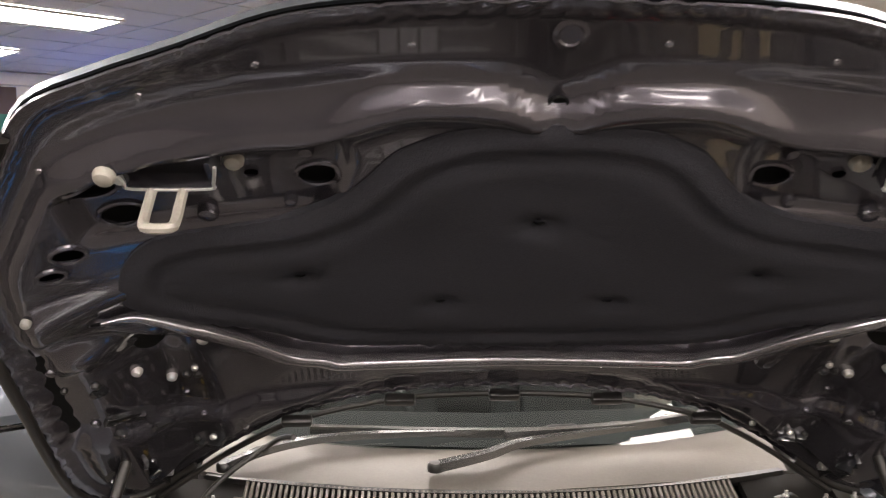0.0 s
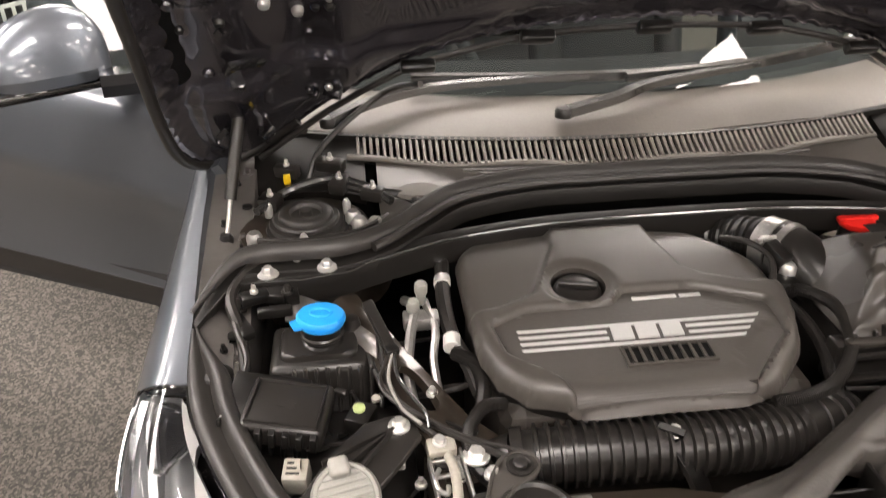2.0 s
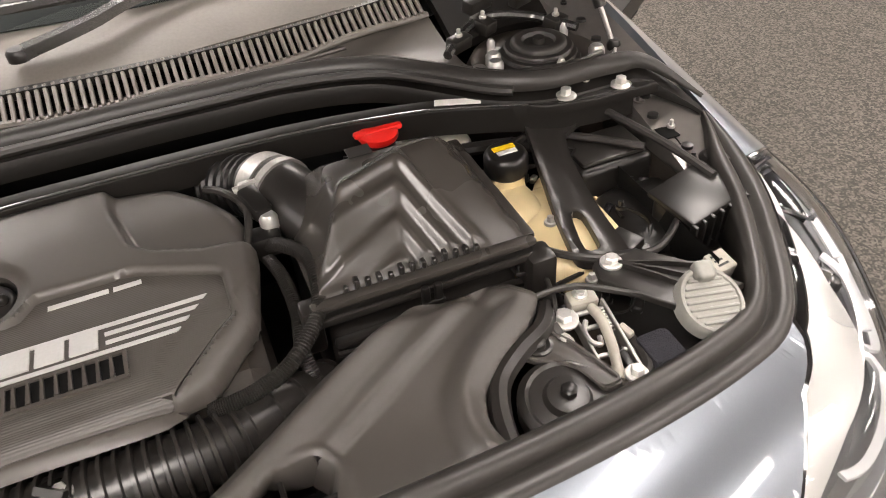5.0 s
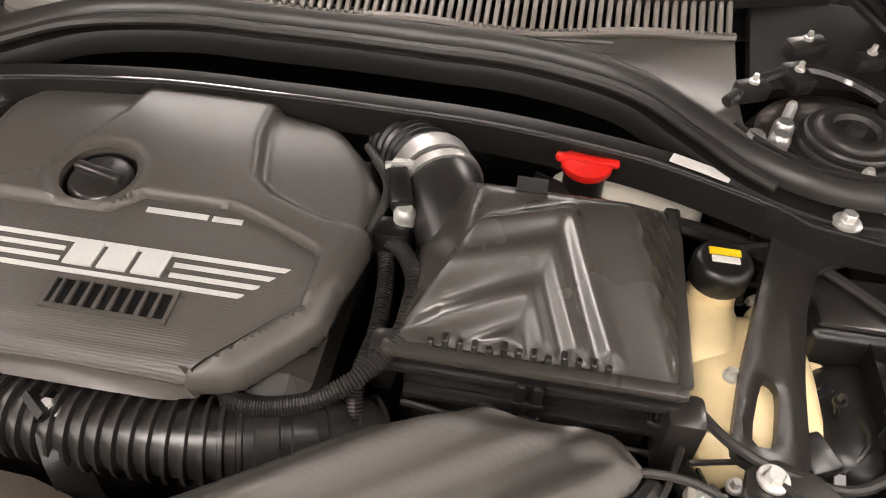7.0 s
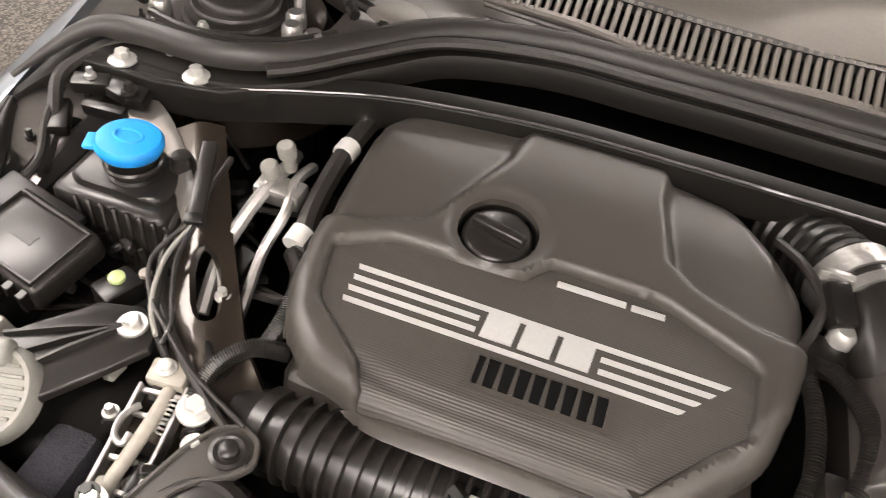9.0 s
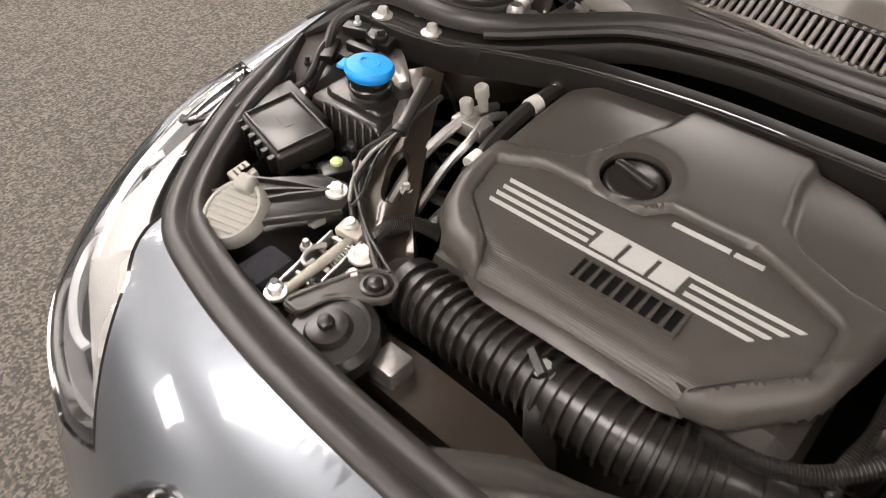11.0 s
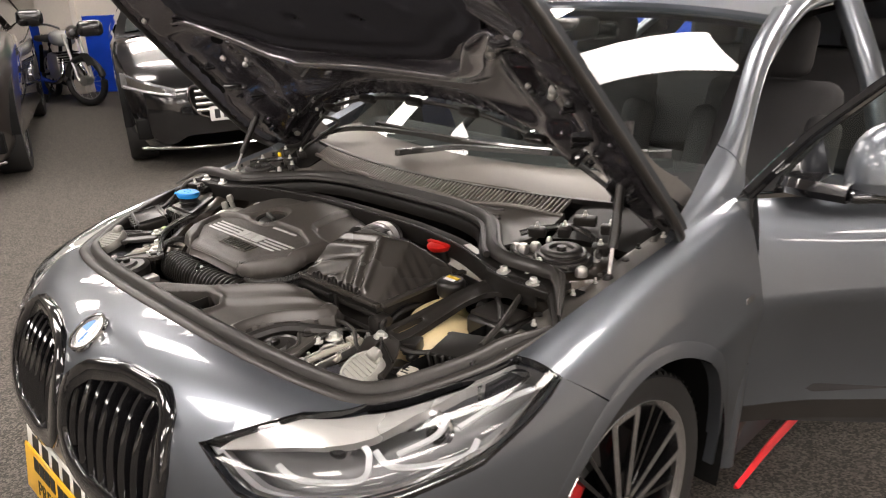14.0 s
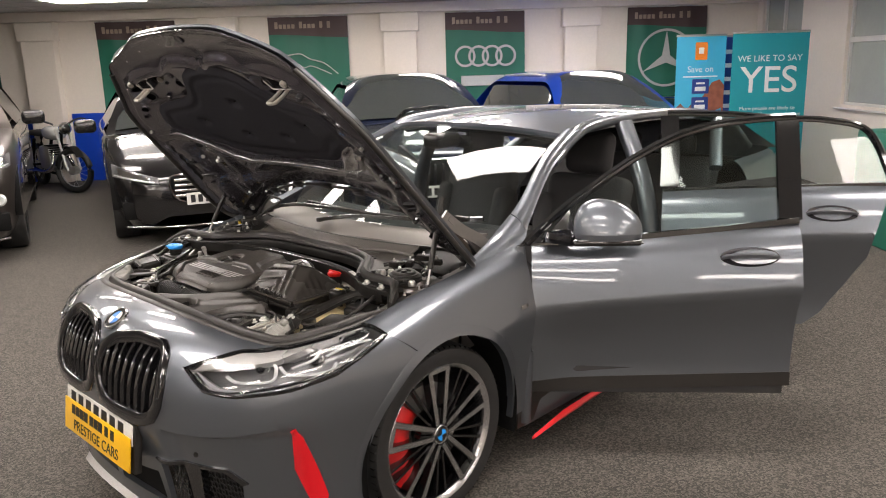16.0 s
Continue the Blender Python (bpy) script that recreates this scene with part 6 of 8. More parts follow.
part("duct_mouth", tube([(.262, .30, .765), (.268, .345, .768), (.285, .385, .772), (.32, .412, .776), (.36, .435, .775), (.385, .47, .765)], .012, 8, 6), SATIN, DU)

# ---- washer tank ----
WT = part("washer_tank", rbox(-.646, -.514, .592, .694, .56, .800, .012, 3), SATIN, CAR, "black washer fluid tank with a blue cap")
part("tank_top", plate(rounded([(-.632, .606), (-.528, .606), (-.528, .680), (-.632, .680)], .2, 4), .798, .809, .007, 3), SATIN, WT)
for i in range(9):
    part("rib", rbox(-.636 + .0145 * i, -.630 + .0145 * i, .5885, .594, .575, .785, .002, 1, m=pose(0, 0, 0, 0, 1.5, 0)), SATIN, WT)
part("tank_horn", lathe([(.014, .79), (.013, .815), (.010, .824), (0, .826)], 16, m=pose(-.535, .665, 0)), SATIN, WT)
part("neck", lathe([(.032, .795), (.028, .810), (.025, .812), (.025, .836), (.027, .838), (.027, .842), (0, .842)], 28, m=pose(-.574, .641, 0)), PLASTIC, WT)
capm = pose(-.574, .641, .842, -4, 3, 0)
part("cap", lathe([(.030, -.006), (.033, 0), (.033, .005), (.030, .009), (.021, .011), (0, .010)], 36, m=capm), BLUECAP, WT, "blue washer fluid cap")
part("neck_ring", lathe([(.0275, .818), (.0295, .820), (.0295, .823), (.0275, .825)], 28, m=pose(-.574, .641, 0)), SATIN, WT)
part("cap_tab", rbox(-.042, -.026, -.014, .010, -.003, .003, .003, m=capm @ pose(0, 0, 0, 0, 0, 20)), BLUECAP, WT)
part("cap_mark", tube([capm @ Vector((.014 * math.cos(a), .010 * math.sin(a), .0108)) for a in np.linspace(0, 2 * math.pi, 14)], .002, 6, 2), BLUECAP, WT)

# ---- relay box, modules, lamp service caps, latches, horns ----
def corner(s):
    rb = part("relay_box", rbox(-.045, .045, -.035, .035, -.07, .0, .01, 3, m=pose(s * .645, .548, .790, 6, s * -5, s * 12)), SATIN, CAR, "black relay box")
    part("relay_lid", rbox(-.05, .05, -.04, .04, -.004, .006, .004, m=pose(s * .645, .548, .790, 6, s * -5, s * 12)), PLASTIC, rb)
    for i in range(7):
        part("rib", rbox(-.05 + .0155 * i, -.045 + .0155 * i, -.046, -.036, -.05, .004, .001, 1, m=pose(s * .645, .548, .790, 6, s * -5, s * 12)), PLASTIC, rb)
    part("rubber_plug", lathe([(.022, 0), (.024, .012), (.018, .018), (0, .018)], 18, m=pose(s * .715, .60, .782)), PLASTIC, CAR)
    # Module with a printed label.
    mod = part("label_block", rbox(-.015, .015, -.015, .015, -.03, .004, .003, m=pose(s * .607, .446, .768, 12, 0, s * 8)), CREAM, CAR, "white label on a lamp module")
    for i in range(3):
        part("text_bar", rbox(-.010, .006 - .004 * i, -.008 + .007 * i, -.005 + .007 * i, .0042, .0048, 0, m=pose(s * .607, .446, .768, 12, 0, s * 8)), INK, mod, smooth=False)
    # Lamp service cap with ribs.
    cm = pose(s * .548, .388, .778, 24, s * 4, s * -10) @ Matrix.Scale(.74, 4)
    lc = part("lamp_cap", lathe([(.058, -.02), (.058, 0), (.053, .008), (.048, .007), (.046, .004), (0, .004)], 32, m=cm @ Matrix.Diagonal((.92, 1, 1, 1))), GREYP, CAR, "pale grey lamp service cap with ribs")
    for i in range(7):
        y = -.036 + .0115 * i
        w = math.sqrt(max(.046 ** 2 - y * y, 0)) * .9
        part("rib", rbox(-w, w, y - .0022, y + .0022, .003, .0075, .001, 1, m=cm), GREYP, lc)
    part("cap_grip", rbox(-.016, .016, .030, .062, -.004, .022, .008, 3, m=cm), GREYP, lc)
    # Bonnet latch: cast body, levers, springs.
    lm = pose(s * .425, .41, .750, 6, 0, s * -6)
    la = part("bonnet_latch", rbox(-.024, .024, -.070, .062, -.05, -.006, .006, m=lm), BROWNSTEEL, CAR, "zinc bonnet latch mechanism")
    for x, y0, y1 in ((-.0205, -.066, .044), (.0195, -.060, .050)):
        part("rail", rbox(x - .002, x + .002, y0, y1, -.006, .012, .0012, 1, m=lm), ALU, la)
    for y, w in ((.040, .019), (.018, .017), (-.022, .018), (-.048, .016)):
        part("crossbar", rbox(-w, w, y - .0025, y + .0025, .002, .007, .001, 1, m=lm), ALU, la)
    part("top_block", rbox(-.020, .016, .046, .070, -.004, .014, .004, m=lm), CREAM, la)
    part("block_bolt", lathe([(.009, .014), (.009, .017), (.006, .018), (.006, .023), (0, .024)], 12, m=lm @ pose(-.004, .060, 0)), ZINC, la)
    part("pull_rod", tube([lm @ Vector(c) for c in ((.004, .044, .006), (.005, .020, .012), (.002, -.010, .013), (-.004, -.040, .010), (-.008, -.058, .006))], .0062, 12, 5), CREAM, la)
    part("claw", tube([lm @ Vector(c) for c in ((-.012, .024, .010), (-.020, .010, .013), (-.019, -.006, .013), (-.010, -.012, .012), (-.007, -.002, .012))], .0032, 8, 5), ALU, la)
    part("claw_foot", rbox(-.018, .002, -.062, -.038, -.002, .009, .004, m=lm), CREAM, la)
    part("stop", rbox(.006, .016, -.052, -.018, -.004, .007, .002, m=lm), PLASTIC, la)
    part("spring", tube([lm @ Vector((.012 + .0032 * math.cos(a), .036 - .0007 * a, .008 + .0032 * math.sin(a))) for a in np.linspace(0, 44, 110)], .0011, 5, 1), ZINC, la)
    bolt(s * .393, .444, .765, .017, ZINC, CAR)
    bolt(s * .378, .415, .762, .011, ZINC, CAR)
    bolt(s * .425, .345, .760, .013, ZINC, CAR)
    # Horn on a bracket.
    hm = pose(s * .342, .345, .768, 8)
    hn = part("horn", lathe([(.050, -.03), (.052, -.008), (.044, 0), (.040, -.003), (.026, -.001), (.022, .006), (.012, .008), (0, .008)], 32, m=hm), SATIN, CAR, "black disc horn on a bracket")
    part("horn_nut", lathe([(.009, .008), (.009, .016), (.006, .018), (0, .018)], 6, m=hm), PLASTIC, hn)
    out = rounded([(s * x, y) for x, y in ((.405, .335), (.394, .372), (.382, .408), (.366, .434), (.345, .443), (.327, .434), (.321, .414), (.335, .397), (.355, .386), (.372, .368), (.380, .335))], .3, 4)
    ha = part("horn_bracket", plate([tuple(p) for p in (out if s < 0 else out[::-1])], .764, .771, .003), DUCTP, CAR, "black pressed horn bracket with a raised rim")
    part("rim", tube([(s * .346 + (x - s * .346) * .95, .415 + (y - .415) * .95, .772) for x, y in out], .0026, 6, 1, closed=True), DUCTP, ha)
    part("dish", lathe([(.016, 0), (.0165, .003), (.013, .004), (.010, .002), (.0085, .002), (.0085, .007), (.006, .009), (0, .009)], 24, m=pose(s * .346, .417, .771)), SATIN, ha)
    part("foam_pad", rbox(*sorted((s * .455, s * .50)), .32, .40, .68, .755, .01), FELT, CAR)
    part("lamp_shell", rbox(*sorted((s * .46, s * .70)), .36, .62, .60, .725, .04, 3), PLASTIC, CAR)
    out = [(s * x, y) for x, y in ((.600, .395), (.565, .455), (.525, .503), (.488, .513), (.463, .500), (.456, .474), (.485, .432), (.520, .385))]
    lb = part("lamp_bracket", plate(out if s < 0 else out[::-1], .770, .779, .003), SATIN, CAR, "black ribbed lamp bracket")
    for q in ((.560, .420), (.575, .440), (.545, .405)):
        part("rib", sweep([(s * .487, .487, .780), (s * (q[0] + .487) / 2, (q[1] + .487) / 2, .783), (s * q[0], q[1], .780)], [(-.002, -.003), (.002, -.003), (.0015, .004), (-.0015, .004)]), SATIN, lb)
    part("lamp_catch", rbox(-.016, .016, -.020, .020, -.02, .006, .004, m=pose(s * .528, .530, .768, 0, 0, s * 25)), PLASTIC, CAR)
    if s < 0:
        part("green_plug", lathe([(.008, 0), (.008, .004), (.004, .006), (0, .006)], 14, m=pose(s * .530, .534, .774)), material("green_plug_plastic", (.42, .50, .22), .45), CAR)
    bolt(s * .482, .490, .780, .014, ZINC, CAR)
    if s < 0:
        part("cap_nut", lathe([(.006, 0), (.006, .004), (0, .004)], 14, m=pose(s * .508, .548, .775)), CREAM, CAR)


for s in (1, -1):
    corner(s)

# ---- diagonal brackets ----
def diagonal(s, a, b, w, up=0.0):
    """A pressed arm with a long oval slot."""
    a, b = np.array(a), np.array(b)
    t = (b - a) / np.linalg.norm(b - a)
    n = np.array((-t[1], t[0]))
    L = np.linalg.norm(b - a)
    out = [(0, -w * .45), (L * .45, -w * .5), (L * .8, -w * .62), (L, -w * .9), (L + .02, -w * .3), (L + .02, w * .4), (L, w * .9), (L * .8, w * .6), (L * .45, w * .5), (0, w * .45)]
    hole = [(L * .60 + .040 * math.copysign(abs(math.cos(q)) ** .6, math.cos(q)), w * .27 * math.sin(q)) for q in np.linspace(0, 2 * math.pi, 14, endpoint=False)]

    def fn(u, v):
        p = a + t * u + n * v
        return np.array((p[0], p[1], .806 + up - (.072 if s < 0 else .035) * (u / L) + .004 * math.cos(v / w * 6)))
    return part("diagonal_brace", skin_panel(out, [hole], step=(.015, .01), depth=.012, sides=(1,), fn=fn), BROWNSTEEL, CAR, "dark painted diagonal brace with an oval slot")


diagonal(-1, (-.548, .722), (-.388, .452), .056, .012)
ARM = rounded([(.450, .512), (.466, .60), (.490, .70), (.510, .775), (.62, .80), (.665, .775), (.585, .742), (.548, .722), (.532, .673), (.524, .60), (.520, .505), (.485, .494)], .2, 3)
ARM_SLOT = rounded([(.468, .525), (.492, .523), (.500, .588), (.484, .594)], .3, 3)
part("diagonal_brace", skin_panel(ARM, [ARM_SLOT], step=(.008, .008), depth=.012, sides=(1,), fn=lambda x, y: np.array((x, y, .772 + .042 * ease((y - .50) / .28) + .004 * ease((.006 - rim_gap(np.array((x, y)), ARM)) / .006) + .003 * ease((.006 - rim_gap(np.array((x, y)), ARM_SLOT)) / .006)))), SATIN, CAR, "black diagonal brace over the coolant tank")

# ---- coolant tank ----
def blob(c, r, e=3.2, nu=32, nv=18):
    def fn(u, v):
        a, b = 2 * math.pi * u, math.pi * (v - .5)
        f = lambda q: math.copysign(abs(q) ** (2 / e), q)
        return (c[0] + r[0] * f(math.cos(b)) * f(math.cos(a)), c[1] + r[1] * f(math.cos(b)) * f(math.sin(a)), c[2] + r[2] * f(math.sin(b)))
    return patch(fn, nu, nv)


CT = part("coolant_tank", blob((.485, .615, .705), (.075, .095, .065)), TANK, CAR, "cream plastic coolant tank with a black cap")
part("tank_lobe", blob((.545, .70, .705), (.045, .05, .045)), TANK, CT)
part("tank_neck", lathe([(.045, .72), (.030, .745), (.026, .77), (.026, .80), (0, .80)], 24, m=pose(.452, .713, 0)), TANK, CT)
part("tank_outlet_stub", tube([(.540, .700, .742), (.570, .698, .750), (.598, .694, .752)], .019, 18, 4), TANK, CT)
part("stub_ring", lathe([(.020, -.004), (.0215, 0), (.020, .004), (.013, .005), (.012, -.002), (0, -.002)], 20, m=pose(.598, .694, .752, 0, 88, -4)), GREYP, CT)
part("tank_shoulder", blob((.445, .67, .725), (.038, .06, .05)), TANK, CT)
part("cap", lathe([(.028, .786), (.031, .790), (.031, .812), (.028, .818), (.024, .820), (0, .820)], 24, m=pose(.452, .713, 0)), PLASTIC, CT, "black screw cap with a yellow mark")
part("cap_mark", rbox(.436, .468, .716, .725, .8200, .8218, 0), YELLOW, CT)
part("cap_label", rbox(.438, .466, .705, .713, .8200, .8218, 0), WHITEP, CT)
part("tank_outlet", tube([(.415, .655, .768), (.41, .63, .772), (.405, .595, .765), (.40, .56, .74)], .008, 8, 6), PLASTIC, CT)

# ---- brake fluid reservoir ----
BF = part("brake_reservoir", blob((.36, .838, .770), (.09, .04, .022)), material("reservoir_plastic", (.45, .42, .36), .4), CAR, "pale brake fluid reservoir with a red cap")
part("neck", lathe([(.024, .79), (.024, .822), (0, .822)], 20, m=pose(.306, .822, .001)), PLASTIC, BF)
part("cap", lathe([(.026, .822), (.029, .826), (.029, .833), (.023, .837), (0, .837)], 20, m=pose(.306, .822, .001)), REDCAP, BF, "red brake fluid cap")
part("cap_wing", rbox(.270, .342, .815, .828, .832, .841, .004), REDCAP, BF)

# ---- throttle hose ----
TH = part("throttle_hose", tube([(.138, .785, .818), (.155, .750, .822), (.172, .715, .812), (.188, .68, .79), (.196, .65, .765)], .044, 24, 8), SATIN, CAR, "black rubber air hose with a metal clamp")
hp = spline([(.085, .872, .782), (.105, .835, .800), (.125, .805, .812), (.140, .780, .819)], 16)
part("bellows", sweep(hp, circle(.040, 24), scale=[1 + .10 * (i % 6 < 3) for i in range(len(hp))]), PLASTIC, TH)
neck = spline([(.134, .792, .817), (.146, .768, .821)], 6)
part("clamp", sweep(neck, circle(.0468, 28)), ALU, TH, "bright metal hose clamp")
part("clamp_band", sweep(spline([(.148, .764, .822), (.153, .754, .822)], 4), circle(.0475, 28)), ALU, TH)
part("clamp_lug", rbox(.098, .124, .742, .758, .838, .856, .003), ALU, TH)
part("clamp_screw", tube([(.092, .748, .850), (.132, .750, .855)], .005, 8, 1), ZINC, TH)
part("sensor_plug", rbox(-.012, .012, -.022, .022, -.010, .012, .004, m=pose(.112, .722, .842, 18, 0, 20)), PLASTIC, TH)
part("sensor_foot", lathe([(.012, -.01), (.012, .004), (.008, .010), (0, .010)], 14, m=pose(.122, .700, .828)), ZINC, TH)
part("valve_body", rbox(.092, .132, .672, .705, .79, .822, .008), PLASTIC, TH)

# ---- lines, hoses and cables ----
def hose(name, pts, r, mat=None, label="", ribs=0, n=8, steps=8):
    path = spline(pts, steps)
    scale = None
    if ribs:
        path = spline(pts, max(steps, ribs))
        scale = [1 + .20 * ((i // 2) % 2) for i in range(len(path))]
    return part(name, sweep(path, circle(r, n), scale=scale), mat or RUBBER, CAR, label)


hose("corrugated_hose", [(.10, .69, .80), (.128, .66, .815), (.150, .61, .818), (.140, .55, .80), (.095, .50, .785), (.045, .482, .777), (.0, .483, .772)], .0080, SATIN, "corrugated black hose", 76)
hose("corrugated_hose", [(.10, .70, .79), (.115, .64, .79), (.118, .58, .78), (.11, .53, .76), (.12, .49, .72)], .0075, SATIN, "", 76)
hose("corrugated_hose", [(-.345, .52, .775), (-.375, .505, .785), (-.398, .475, .775), (-.395, .44, .755), (-.365, .415, .735), (-.33, .405, .72)], .0075, SATIN, "", 72)
hose("refrigerant_line", [(-.455, .76, .78), (-.445, .72, .80), (-.445, .69, .805), (-.455, .65, .79), (-.462, .60, .765), (-.455, .55, .74)], .0075, ALU, "bare aluminium refrigerant line")
hose("refrigerant_line", [(-.425, .74, .79), (-.425, .70, .803), (-.418, .66, .795), (-.425, .62, .77), (-.42, .56, .74)], .006, ALU)
for x, y, z in ((-.447, .689, .812), (-.434, .702, .832)):
    part("valve_cap", lathe([(.007, -.02), (.007, 0), (.0095, .002), (.0095, .016), (.007, .019), (0, .019)], 12, m=pose(x, y, z, 12)), GREYP, CAR, "pale grey valve cap")
part("valve_block", rbox(-.462, -.41, .672, .70, .785, .806, .004), ALU, CAR)
hose("heater_hose", [(-.385, .87, .80), (-.392, .80, .81), (-.398, .73, .80), (-.395, .66, .785), (-.378, .62, .765), (-.365, .58, .74)], .0115, RUBBER, "black heater hose with white marks")
for y0, y1 in ((.755, .772), (.635, .655)):
    part("hose_mark", tube([(-.397, y0, .806 if y0 > .7 else .780), (-.395, y1, .807 if y0 > .7 else .784)], .0130, 12, 1), WHITEP, CAR)
hose("corrugated_hose", [(-.395, .63, .775), (-.372, .60, .78), (-.366, .56, .775), (-.372, .53, .76)], .0085, SATIN, "", 68)
part("metal_fitting", tube([(-.385, .88, .81), (-.39, .84, .815), (-.393, .80, .812)], .009, 10, 3), CHROME, CAR)
hose("cable", [(-.50, .70, .805), (-.498, .62, .795), (-.488, .55, .79), (-.465, .50, .785), (-.44, .475, .775)], .004)
hose("cable", [(-.515, .68, .80), (-.51, .60, .79), (-.48, .53, .785), (-.44, .49, .78), (-.40, .46, .775), (-.36, .435, .77)], .0045)
CG = part("cable_clip", rbox(-.008, .008, -.046, .046, -.005, .005, .002, m=pose(-.497, .643, .822, 14, 0, 19)), SATIN, CAR, "flat black cable connector")
part("clip_end", rbox(-.0095, .0095, -.008, .004, -.006, .006, .002, m=pose(-.4835, .603, .812, 14, 0, 19)), PLASTIC, CG)
hose("cable", [(-.486, .600, .810), (-.502, .556, .796), (-.482, .520, .790), (-.450, .494, .788), (-.405, .465, .780), (-.345, .440, .775)], .0026)
hose("cable", [(-.480, .598, .810), (-.478, .560, .800), (-.462, .525, .795), (-.448, .500, .790), (-.446, .480, .784)], .0028, WIPER)
hose("cable", [(-.482, .598, .810), (-.490, .560, .798), (-.478, .515, .790), (-.455, .485, .786)], .0024, GREYP)
hose("cable", [(.33, .44, .77), (.36, .47, .785), (.42, .47, .785), (.47, .44, .78), (.50, .43, .77)], .004)
hose("cable", [(.42, .56, .775), (.45, .52, .78), (.50, .50, .775), (.56, .50, .77), (.62, .54, .78)], .005)
hose("cable", [(.60, .80, .83), (.63, .72, .82), (.66, .64, .81), (.68, .56, .80)], .006)
hose("cable", [(-.70, .70, .83), (-.69, .66, .82), (-.675, .62, .80), (-.68, .58, .79)], .005)
hose("cable", [(.45, .75, .79), (.52, .76, .80), (.58, .72, .80), (.64, .66, .80)], .006)
hose("cable", [(.06, .80, .83), (.08, .76, .845), (.10, .72, .84), (.09, .68, .82), (.07, .64, .80)], .005)
hose("edge_pipe", [(-.66, .79, .86), (-.69, .74, .85), (-.70, .70, .84), (-.685, .66, .81), (-.68, .62, .78)], .008, RUBBER)
for x, y, z, a, b, q in ((-.668, .712, .838, .020, .010, 20), (-.640, .718, .836, .016, .012, -15), (-.618, .722, .832, .010, .016, 10), (-.684, .672, .815, .010, .022, 30), (-.640, .690, .826, .024, .006, 5)):
    part("tank_mount", rbox(-a, a, -b, b, -.008, .008, .003, m=pose(x, y, z, 8, 0, q)), PLASTIC, CAR)
bolt(-.622, .712, .842, .009, SATIN, CAR)
bolt(-.668, .712, .846, .006, ZINC, CAR)
hose("lamp_loom", [(.46, .42, .74), (.45, .36, .745), (.40, .33, .75), (.34, .31, .74)], .007)
hose("vacuum_pipe", [(.25, .82, .80), (.33, .80, .79), (.42, .785, .79), (.50, .76, .79), (.55, .70, .79)], .010, PLASTIC)
part("lamp_dome", blob((.625, .60, .70), (.085, .075, .055)), PLASTIC, CAR)
part("fuse_box", rbox(.54, .66, .66, .745, .68, .785, .012, 3), PLASTIC, CAR)
part("fuse_lid", rbox(.548, .652, .668, .738, .785, .793, .004), SATIN, CAR)
part("grid_tray", rbox(.46, .56, .735, .80, .76, .768, .002), PLASTIC, CAR)
for i in range(6):
    part("tray_rib", rbox(.462 + .019 * i, .466 + .019 * i, .736, .80, .768, .782, .001, 1), PLASTIC, CAR)
part("brace_label", rbox(-.033, .033, -.008, .008, 0, .001, 0, m=pose(.425, .812, .8532, 0, 0, -22)), WHITEP, CAR, "white printed label", False)
part("sheet_flange", solid(patch(lambda u, v: (-.628 + .125 * u, .742 - .105 * u ** 1.5 - .050 * (1 - v) * (1 - .4 * u), .823 - .012 * u - .016 * (1 - v) ** 2), 20, 10), .004), BAYPAINT, CAR)
part("radiator_top", rbox(-.40, .28, .31, .42, .62, .665, .01), BAYLOW, CAR)
part("front_beam", sweep([(-.36, .385, .70), (-.28, .38, .712), (-.16, .375, .712), (-.10, .36, .71)], [(-.03, -.012), (.03, -.012), (.03, .01), (-.03, .01)]), BROWNSTEEL, CAR)
part("hook_plate", rbox(-.30, -.265, .355, .39, .715, .745, .004), ALU, CAR)

# Small connectors and clips among the loom.
rng = random.Random(5)
for i in range(70):
    s = rng.choice((-1, 1))
    x, y = s * rng.uniform(.42, .68), rng.uniform(.36, .72)
    if abs(x) > .66 - 1.0 * max(0, .56 - y):
        continue
    if s > 0 and .41 < x < .60 and .52 < y < .76:
        continue
    if s < 0 and -.66 < x < -.52 and .58 < y < .72:
        continue
    a = rng.uniform(.008, .022)
    part("connector", rbox(-a, a, -a * .6, a * .6, -a * .5, a * .5, a * .2, 1, m=pose(x, y, rng.uniform(.705, .755), rng.uniform(-30, 30), rng.uniform(-30, 30), rng.uniform(0, 180))), rng.choice((PLASTIC, PLASTIC, PLASTIC, SATIN, SATIN, GREYP)), CAR)
for i in range(26):
    s = rng.choice((-1, 1))
    x, y = s * rng.uniform(.42, .64), rng.uniform(.36, .66)
    if abs(x) > .62 - 1.0 * max(0, .56 - y):
        continue
    p = [(x + rng.uniform(-.09, .09) * j / 3, y + rng.uniform(-.09, .09) * j / 3, rng.uniform(.70, .765)) for j in range(4)]
    hose("wire", p, rng.uniform(.0025, .005), rng.choice((RUBBER, PLASTIC)), steps=5, n=6)

